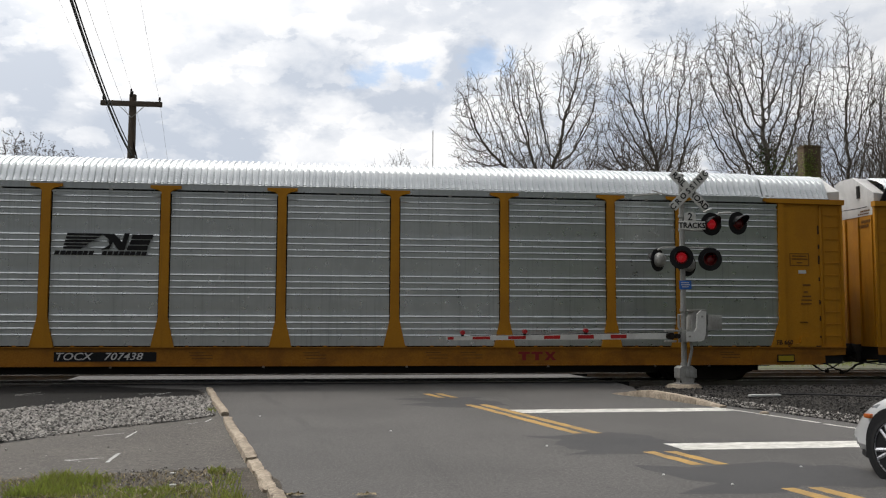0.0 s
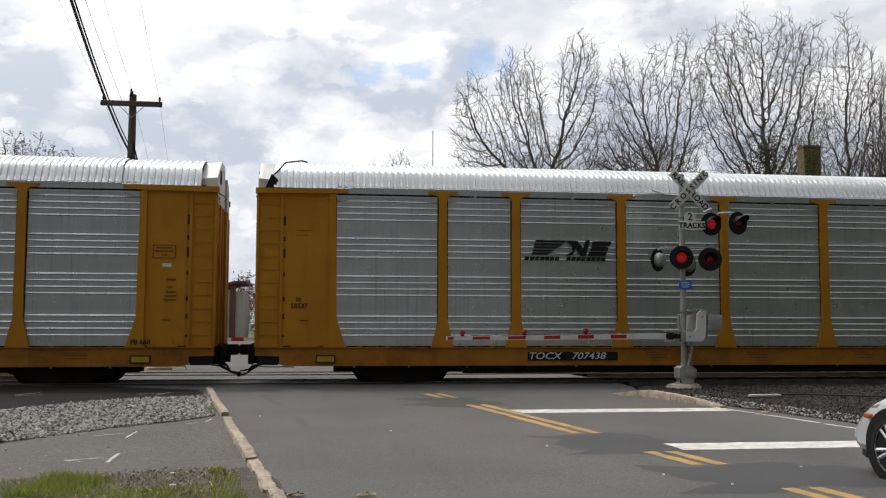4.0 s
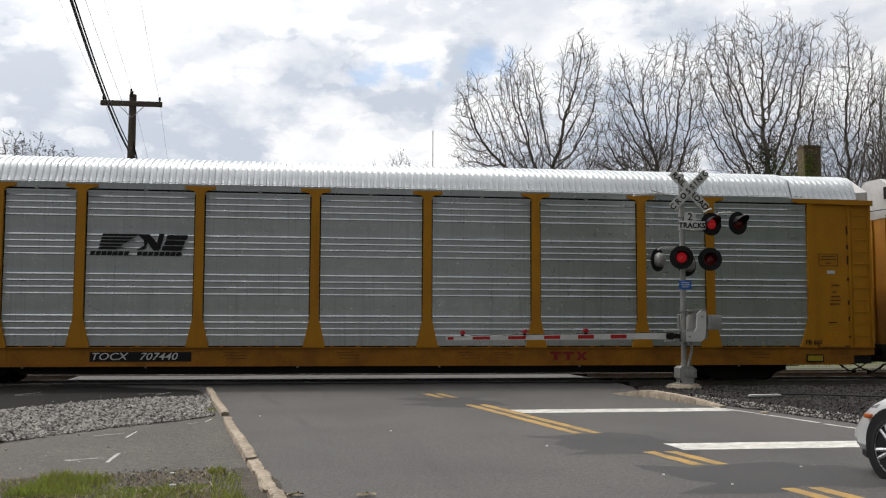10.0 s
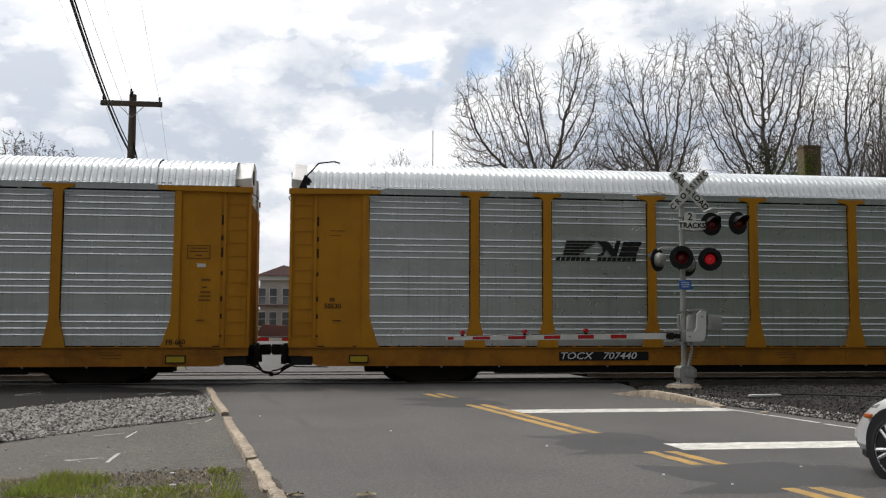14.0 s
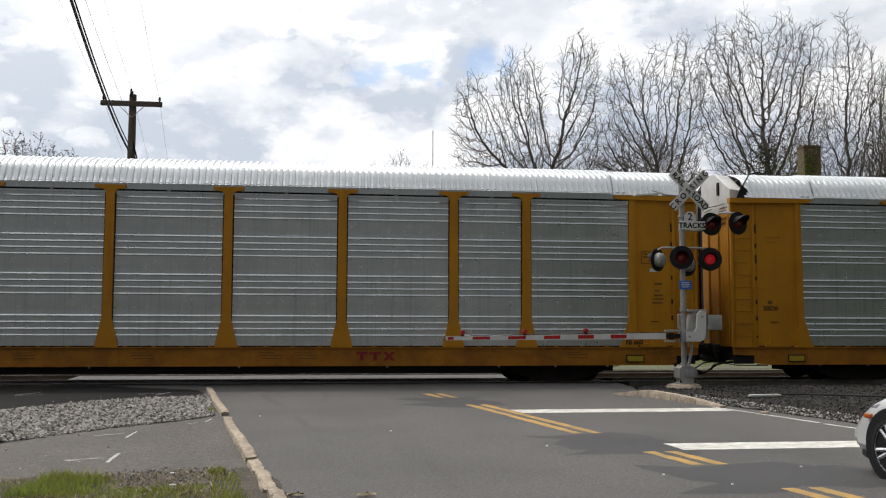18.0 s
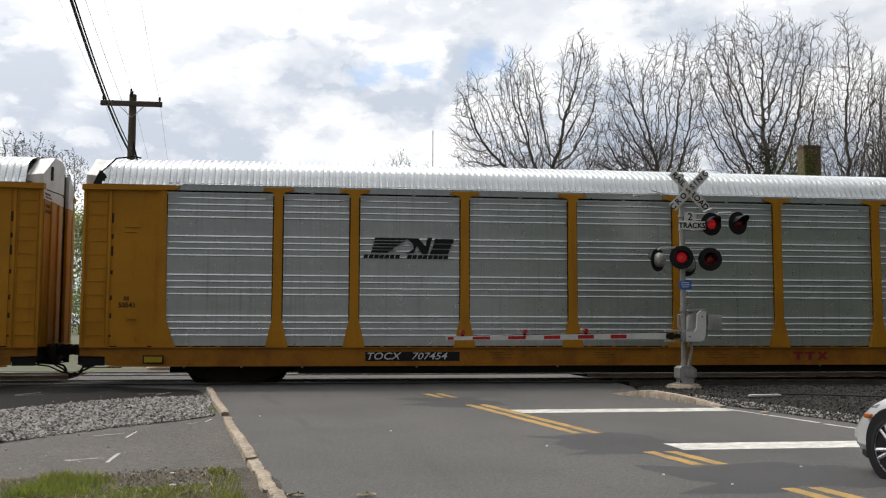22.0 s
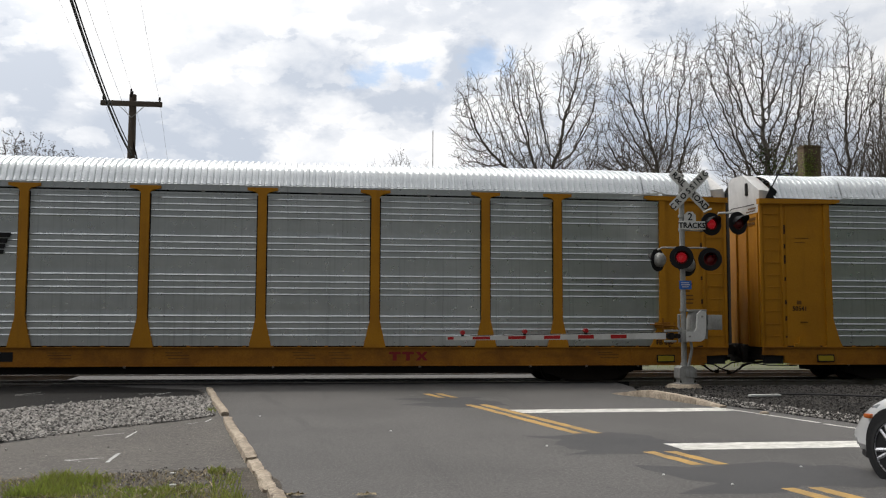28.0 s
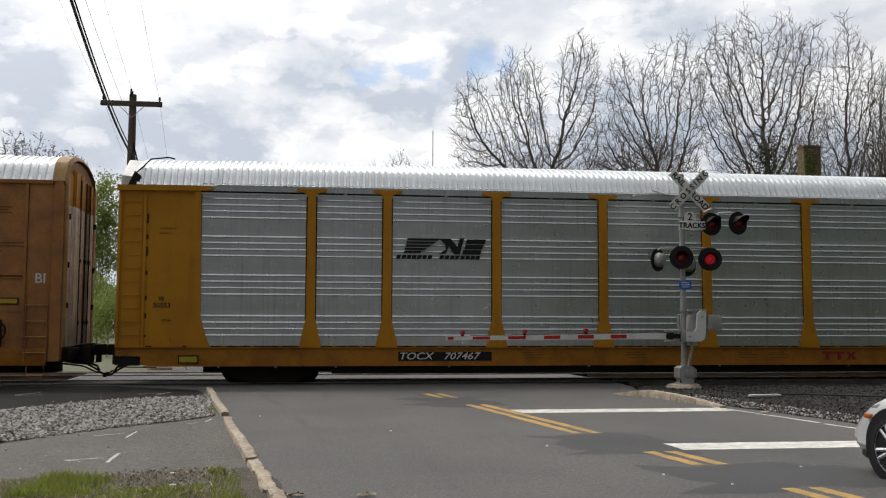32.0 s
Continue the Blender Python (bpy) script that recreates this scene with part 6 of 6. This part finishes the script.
def houses():
    h = thing("grey_house", pose(-3.2, 105, 0), "two-storey pale house with dark red hipped roof", "house")
    part("wall", Mesh().box(-3.3, 3.3, 0, 9, 0, 6.75), STUCCO, h)
    part("cornice", Mesh().box(-3.5, 3.5, -0.25, 9.2, 6.3, 6.8), TRIM_WHITE, h)
    part("roof", Mesh().add([(-3.8, -0.5, 6.8), (3.8, -0.5, 6.8), (3.8, 9.5, 6.8), (-3.8, 9.5, 6.8), (-0.9, 3.5, 8.2), (-0.9, 5.5, 8.2)], [(0, 1, 4), (1, 2, 5, 4), (2, 3, 5), (3, 0, 4, 5), (3, 2, 1, 0)]), ROOF_RED, h)
    for x in (-3.05, -1.85, -0.45, 2.25):
        window(h, x, -0.02, 4.5, 0.75, 1.75)
        window(h, x, -0.02, 2.0, 0.75, 1.5, x > 1)
    part("porch_roof", Mesh().prism([(-3.4, 0.2), (1.6, 0.2), (0.8, 1.2), (-2.6, 1.45)], "y", -6, -3), ROOF_RUST, h, "low rust-coloured lean-to roof")
    g = thing("panelled_shed", pose(-9.2, 95, 0), "low pale panelled building with brown posts and roof edge", "building")
    part("wall", Mesh().box(-3.0, 1.7, 0, 8, 0, 4.7), STUCCO, g)
    for x in (-2.6, -1.75, -0.9, -0.1):
        part("wall_seam", Mesh().box(x - 0.06, x + 0.06, -0.05, 0, 0, 4.7), BRICK_BROWN, g)
    part("corner_post", Mesh().box(0.35, 0.95, -0.12, 0, 0, 5.3), BRICK_BROWN, g)
    part("roof", Mesh().prism([(-3.3, 4.3), (0.95, 5.5), (2.0, 5.5), (2.0, 5.75), (0.95, 5.75), (-3.3, 4.75)], "y", -0.4, 8.4), BRICK_BROWN, g)
    d = thing("dark_house", pose(2.0, 118, 0), "dark brown house with a steep slate roof", "house")
    part("wall", Mesh().box(-3.2, 5.5, 0, 9, 0, 8.1), BRICK_BROWN, d)
    part("roof", Mesh().add([(-3.6, -0.4, 8.0), (5.9, -0.4, 8.0), (5.9, 9.4, 8.0), (-3.6, 9.4, 8.0), (-1.9, 4.5, 11.2), (4.2, 4.5, 11.2)], [(0, 1, 5, 4), (1, 2, 5), (2, 3, 4, 5), (3, 0, 4), (3, 2, 1, 0)]), ROOF_DARK, d)
    for x in (-2.2, 0.2, 2.6):
        window(d, x, -0.02, 6.3, 0.8, 1.6, False)
        window(d, x, -0.02, 3.2, 0.8, 1.6, False)
    t = thing("gabled_tower", pose(9.8, 80, 0), "tall dark steep-gabled house covered in ivy", "house")
    part("wall", Mesh().prism([(-2.7, 0), (2.7, 0), (2.7, 10.0), (0, 14.3), (-2.7, 10.0)], "y", 0, 10), ROOF_DARK, t)
    part("roof", Mesh().prism([(-2.95, 9.7), (0, 14.45), (2.95, 9.7), (2.95, 10.0), (0, 14.75), (-2.95, 10.0)], "y", -0.4, 10.4), ROOF_DARK, t)
    w = part("arched_window", Mesh().prism([(1.5, 7.4), (2.15, 7.4), (2.15, 8.6), (1.83, 9.0), (1.5, 8.6)], "y", -0.06, 0.02), TRIM_WHITE, t)
    part("pane", Mesh().box(1.56, 1.79, -0.08, -0.05, 7.5, 8.5), PANE, w)
    part("pane", Mesh().box(1.86, 2.09, -0.08, -0.05, 7.5, 8.5), PANE, w)
    part("antenna", Mesh().tube([(0, 1, 14.4), (0, 1, 18.6)], 0.045, 6), SIGN_WHITE, t, "thin pale antenna mast")
    ivy = leaf_cloud("ivy", [(x, -0.4, z) for x in (0.2, 1.0, 1.8, 2.6) for z in (0.8, 2.0, 3.2, 4.4, 5.6, 6.6)], 5200, 0.12, LEAF_DARK, 9, (0.5, 0.35, 0.6))
    part("ivy", ivy, LEAF_DARK, t, "dense green ivy")
    k = thing("brick_stack", pose(36.58, 65, 0), "square brown masonry stack draped with vines", "chimney")
    part("shaft", Mesh().box(-0.67, 0.67, 0, 1.0, 0, 14.9, 0.03), TOWER, k)
    part("cap", Mesh().box(-0.7, 0.7, -0.04, 1.04, 14.8, 15.0, 0.02), TOWER, k)
    part("vine", leaf_cloud("vine", [(-0.5 + 0.02 * i, -0.12, 9 + 0.5 * i) for i in range(11)], 1700, 0.07, LEAF, 12, (0.42, 0.06, 0.5)), LEAF, k)
    # unseen woods across the road behind the viewer, added to darken the train's mirroring screens
    back = leaf_cloud("back_woods", [(x, -14.0 - 0.35 * x + 3 * math.sin(x * 1.7), z) for x in range(16, 84, 2) for z in (1, 3.5, 6, 8.5, 10 + 2 * math.sin(x))], 14000, 0.55, LEAF_DARK, 25, (1.3, 2.0, 1.3))
    solid("back_woods", back, LEAF_DARK, "unseen dark leafy woods on the other side of the road", "woods", kind="stuff")
    # far hedge line that closes the view under the sky
    hedge = leaf_cloud("far_hedge", [(x, 132 + 4 * math.sin(x), z + 1.6 * abs(math.sin(x * 0.7))) for x in range(-120, 150, 2) for z in (0.6, 1.8, 3.2)], 90000, 0.17, LEAF_DARK, 15, (1.2, 1.0, 0.9))
    solid("far_hedge", hedge, LEAF_DARK, "far hedge and scrub at the edge of the fields", "hedge", kind="stuff")


houses()


# ---- the waiting car ----
def sedan():
    heading = math.degrees(math.atan(0.168))
    c = thing("sedan", pose(6.8, 7.53, 0, 0, 0, 90 + heading), "silver sedan waiting at the stop line", "car")
    # local x is forward; the front axle is at x = 1.35
    def half(x):
        f = max(0.0, min(1.0, (2.2 - x) / 0.7))
        r = max(0.0, min(1.0, (x + 2.35) / 0.8))
        return 0.88 * (0.78 + 0.22 * math.sin(f * math.pi / 2)) * (0.8 + 0.2 * math.sin(r * math.pi / 2))
    xs = [2.2, 2.17, 2.06, 1.88, 1.6, 1.35, 1.0, 0.6, 0.1, -0.6, -1.3, -1.8, -2.15, -2.3, -2.35]
    top = {2.2: 0.56, 2.17: 0.64, 2.06: 0.7, 1.88: 0.76, 1.6: 0.83, 1.35: 0.87, 1.0: 0.91, 0.6: 0.94, 0.1: 0.95, -0.6: 0.96, -1.3: 0.97, -1.8: 0.99, -2.15: 0.98, -2.3: 0.85, -2.35: 0.7}
    rings = []
    for x in xs:
        w, z1 = half(x), top[x]
        z0 = 0.2 if x < 2.15 else 0.26
        side = [(w * 0.90, z0), (w * 0.985, z0 + 0.1), (w, (z0 + z1) / 2), (w * 0.985, z1 - 0.12), (w * 0.93, z1 - 0.035), (w * 0.8, z1)]
        def lean(z):
            # the nose slopes back above the bumper
            return x - 0.42 * max(0.0, z - 0.3) * max(0.0, min(1.0, (x - 1.5) / 0.6))
        rings.append([(lean(z), y, z) for y, z in side] + [(lean(z), -y, z) for y, z in reversed(side)])
    body = part("body", Mesh().loft(rings), CAR_WHITE, c, "glossy silver car body")
    cab = []
    for x, w, z in ((1.0, 0.72, 0.9), (0.25, 0.62, 1.38), (-0.6, 0.62, 1.45), (-1.3, 0.6, 1.36), (-1.95, 0.68, 0.97)):
        cab.append([(x, w + 0.08, 0.9), (x, w, z - 0.04), (x, w * 0.85, z), (x, -w * 0.85, z), (x, -w, z - 0.04), (x, -w - 0.08, 0.9)])
    part("cabin_glass", Mesh().loft(cab), CAR_GLASS, c)
    part("roof_panel", Mesh().box(-1.2, 0.25, -0.55, 0.55, 1.4, 1.47, 0.03), CAR_WHITE, c)
    for ax in (1.36, -1.4):
        for s in (1, -1):
            part("wheel_arch", Mesh().tube([(ax, s * 0.60, 0.335), (ax, s * 0.9, 0.335)], 0.392, 36), BLACK, c)
            wh = part("wheel", Mesh().loft([[(r * math.cos(2 * math.pi * k / 36), s * d, r * math.sin(2 * math.pi * k / 36)) for k in range(36)] for r, d in ((0.22, 0.0), (0.3, 0.0), (0.318, 0.03), (0.318, 0.175), (0.308, 0.203), (0.268, 0.21), (0.256, 0.17))], cap=False), RUBBER, c, "black tyre", at=pose(ax, s * 0.705, 0.318))
            part("rim", Mesh().loft([[(r * math.cos(2 * math.pi * k / 36), s * d, r * math.sin(2 * math.pi * k / 36)) for k in range(36)] for r, d in ((0.269, 0.2), (0.258, 0.207), (0.246, 0.16), (0.236, 0.1))], cap=False), RIM, wh)
            for k in range(10):
                a = math.radians(36 * k + (8 if k % 2 else -8))
                part("spoke", Mesh().tube([(0.05 * math.cos(a), s * 0.175, 0.05 * math.sin(a)), (0.25 * math.cos(a), s * 0.19, 0.25 * math.sin(a))], [0.026, 0.019], 6), RIM, wh)
            part("hub", Mesh().tube([(0, s * 0.14, 0), (0, s * 0.195, 0)], 0.055, 14), RIM, wh)
            part("brake_disc", Mesh().tube([(0, s * 0.08, 0), (0, s * 0.1, 0)], 0.16, 20), IRON, wh)
    part("side_marker", Mesh().box(1.72, 1.82, 0.78, 0.862, 0.585, 0.63, 0.012), AMBER, c, "amber side marker")
    for sy in (1, -1):
        lamp = Mesh().loft([[(x, sy * y0, z0), (x, sy * y1, z0 + 0.01), (x, sy * y1 * 0.985, z1), (x, sy * y0, z1)] for x, y0, y1, z0, z1 in ((1.5, 0.6, 0.845, 0.70, 0.755), (1.66, 0.56, 0.835, 0.655, 0.735), (1.8, 0.5, 0.775, 0.62, 0.7), (1.86, 0.45, 0.68, 0.61, 0.68))])
        part("headlight", lamp, HEADLIGHT, c, "clear glass headlight")
    part("splitter", Mesh().prism([(2.2, -0.45), (2.06, -0.68), (1.84, -0.82), (1.72, -0.82), (1.72, 0.82), (1.84, 0.82), (2.06, 0.68), (2.2, 0.45)], "z", 0.17, 0.235), BLACK, c)
    part("side_skirt", Mesh().box(-1.0, 0.95, 0.80, 0.86, 0.17, 0.24, 0.01), BLACK, c)
    part("door_seam", Mesh().box(0.55, 0.56, 0.86, 0.885, 0.3, 0.9), BLACK, c)
    part("mirror", Mesh().box(0.55, 0.72, 0.86, 1.02, 0.95, 1.07, 0.03), CAR_WHITE, c)
    return c


sedan()


# ---- grass and litter ----
def grass(name, inside, box, n, h0, h1, seed, label, lean=0.35, mat=None):
    rnd = np.random.RandomState(seed)
    p = np.c_[rnd.uniform(box[0], box[1], n), rnd.uniform(box[2], box[3], n)]
    keep = np.array([inside(x, y) and noise.noise(Vector((x * 0.9, y * 0.9, seed))) + rnd.uniform(-0.25, 0.6) > 0.0 for x, y in p])
    p = p[keep]
    k = len(p)
    h = rnd.uniform(h0, h1, k) * (0.6 + 0.8 * np.array([0.5 + noise.noise(Vector((x * 1.3, y * 1.3, 4.0))) for x, y in p]))
    a, w = rnd.uniform(0, 6.28, k), rnd.uniform(0.003, 0.007, k)
    d = np.c_[np.cos(a), np.sin(a)]
    ln = rnd.normal(0, lean, (k, 2)) * h[:, None]
    v = np.zeros((k, 5, 3))
    v[:, 0, :2], v[:, 1, :2] = p - d * w[:, None], p + d * w[:, None]
    v[:, 2, :2], v[:, 3, :2] = p + ln * 0.4 + d * w[:, None] * 0.8, p + ln * 0.4 - d * w[:, None] * 0.8
    v[:, 2, 2] = v[:, 3, 2] = h * 0.6
    v[:, 4, :2], v[:, 4, 2] = p + ln, h
    i = 5 * np.arange(k)
    faces = [(a, a + 1, a + 2, a + 3) for a in i.tolist()] + [(a + 3, a + 2, a + 4) for a in i.tolist()]
    me = bpy.data.meshes.new(name)
    me.from_pydata(v.reshape(-1, 3).tolist(), [], faces)
    return solid(name, me, mat or GRASS, label, "grass", kind="stuff")


def greenery():
    verge = in_poly([(-7, 6.5), (-0.35, 6.5), (-0.9, 10.0), (-1.3, 9.4), (-1.75, 9.7), (-2.5, 9.85), (-3.1, 9.65), (-7, 9.1)])
    bare = in_poly([(-1.9, 9.2), (-0.95, 9.2), (-0.85, 10.3), (-1.9, 10.3)])
    grass("verge_grass", lambda x, y: verge(x, y) and (not bare(x, y) or (x * 31 + y * 17) % 1 < 0.12), (-7, -0.3, 6.5, 10.1), 42000, 0.015, 0.05, 2, "short spring grass on the soil verge", 0.6)
    grass("tall_grass", in_poly([(-2.75, 8.8), (-2.0, 8.8), (-2.0, 9.75), (-2.6, 9.7)]), (-2.9, -1.9, 8.8, 9.75), 3000, 0.04, 0.11, 3, "taller tuft of green grass", 0.5)
    grass("kerb_grass", in_poly([(-0.75, 7.0), (-0.42, 7.0), (-0.78, 9.9), (-1.05, 9.9)]), (-1.1, -0.4, 7.0, 9.9), 1700, 0.04, 0.13, 5, "long grass along the kerb")
    grass("grass_tuft", lambda x, y: math.hypot(x + 1.02, y - 10.02) < 0.09, (-1.25, -0.8, 9.8, 10.25), 1500, 0.02, 0.07, 6, "round grass tuft by the asphalt edge")
    grass("weed_tuft", lambda x, y: math.hypot(x + 1.85, y - 16.9) < 0.1, (-2.05, -1.65, 16.6, 17.2), 380, 0.05, 0.12, 8, "grass weed beside the kerb end")
    far = in_poly([(7, 32.3), (60, 32.3), (60, 40), (7, 40)])
    grass("far_grass", far, (7, 60, 32.3, 40), 16000, 0.15, 0.5, 7, "rough grass beyond the far track")
    scatter_stones("asphalt_crumbs", in_poly([(-2.6, 9.9), (-1.2, 8.9), (-0.85, 9.4), (-0.85, 10.35), (-1.6, 10.45)]), (-2.6, -0.85, 8.9, 10.45), 480, 0.004, 0.016, ASPHALT_OLD, "dark asphalt crumbs on the soil", 14, 0.004)
    scatter_stones("soil_pebbles", in_poly([(-2.9, 9.9), (-1.2, 8.7), (-0.75, 9.0), (-0.85, 10.3), (-2.0, 10.35)]), (-2.9, -0.75, 8.7, 10.35), 170, 0.006, 0.02, STONE, "pale pebbles and crumbs on the soil", 44, 0.004)
    grass("straw", in_poly([(-6, 8.0), (-0.7, 8.0), (-0.9, 10.2), (-2.5, 10.0), (-6, 9.3)]), (-6, -0.7, 8.0, 10.2), 5000, 0.02, 0.06, 9, "dry straw among the grass", 1.8, STRAW)
    for i, (x, y, w, h) in enumerate(((-1.36, 9.08, 0.06, 0.05), (-1.15, 9.85, 0.03, 0.02), (-1.5, 10.02, 0.06, 0.012))):
        solid("litter_scrap", Mesh().box(x, x + w, y, y + w * 0.7, 0.005, h, 0.004), SIGN_WHITE, "small white scrap of litter on the soil", "litter", group="litter")
    solid("white_board", Mesh().box(-0.37, 0.37, -0.05, 0.05, 0, 0.04, 0.006), SIGN_WHITE, "weathered white board lying on the ballast", "board", at=pose(9.3, 18.7, 0.05, 0, 0, 8))
    run = [(9.8 + 0.3 * i, 18.9 + 0.15 * math.sin(i * 0.7) - 0.11 * i, 0.075) for i in range(22)]
    solid("ground_cable", Mesh().tube(run, 0.02, 6), CABLE, "black cable lying on the ballast", "cable")
    solid("road_pebble", Mesh().loft([[(7.72 + r * math.cos(k), 15.55 + r * 0.6 * math.sin(k), z) for k in range(6)] for r, z in ((0.09, 0.0), (0.08, 0.03), (0.03, 0.045))]), CONCRETE, "pale stone lying on the road edge", "stone")
    for x, y in ((2.9, 11.75), (4.0, 8.75), (5.25, 9.75), (3.55, 9.4), (1.05, 13.6), (-0.95, 16.0)):
        solid("stone_chip", Mesh().loft([[(x + r * math.cos(k), y + r * math.sin(k), z) for k in range(6)] for r, z in ((0.017, 0.0), (0.014, 0.009), (0.006, 0.013))]), SIGN_WHITE, "pale stone chip lying on the road", "stone", group="stone chips")
    for x, y, k in ((0.42, 8.55, 61), (-0.18, 8.62, 62)):
        solid("dead_leaf_clump", leaf_cloud("dead_leaf_clump", [(x + dx, y, 0.012) for dx in (-0.05, 0.0, 0.05)], 70, 0.022, STRAW, k, (0.025, 0.03, 0.006)), STRAW, "tan clump of dry leaves on the road", "litter", kind="stuff")



greenery()


# ---- what moves ----
def motions():
    steps = [i * 2.0 for i in range(17)]
    for k, car in cars.items():
        walk(car, [(t, pose(car_x(k, t), TRACK_Y, 0)) for t in steps])
    turn = math.degrees(SPEED / 0.36)
    ticks = [i / 6 for i in range(193)]
    for car in cars.values():
        for ob in car.children_recursive:
            if ob.name.split(".")[0] == "wheelset":
                p = ob.location.copy()
                walk(ob, [(t, pose(*p, 0, turn * t, 0)) for t in ticks])
    for ob, phase in flashers:
        p = ob.location.copy()
        rows, t0 = [(0.0, pose(*p, 0, 0, 180 * phase))], FLASH_START
        angle = 180.0 * phase
        while t0 < SECONDS - 0.2:
            rows += [(t0, pose(*p, 0, 0, angle)), (t0 + 0.034, pose(*p, 0, 0, angle + 60)), (t0 + 0.067, pose(*p, 0, 0, angle + 120)), (t0 + 0.1, pose(*p, 0, 0, angle + 180))]
            angle += 180
            t0 += FLASH_HALF
        rows.append((SECONDS, pose(*p, 0, 0, angle)))
        walk(ob, rows)


motions()
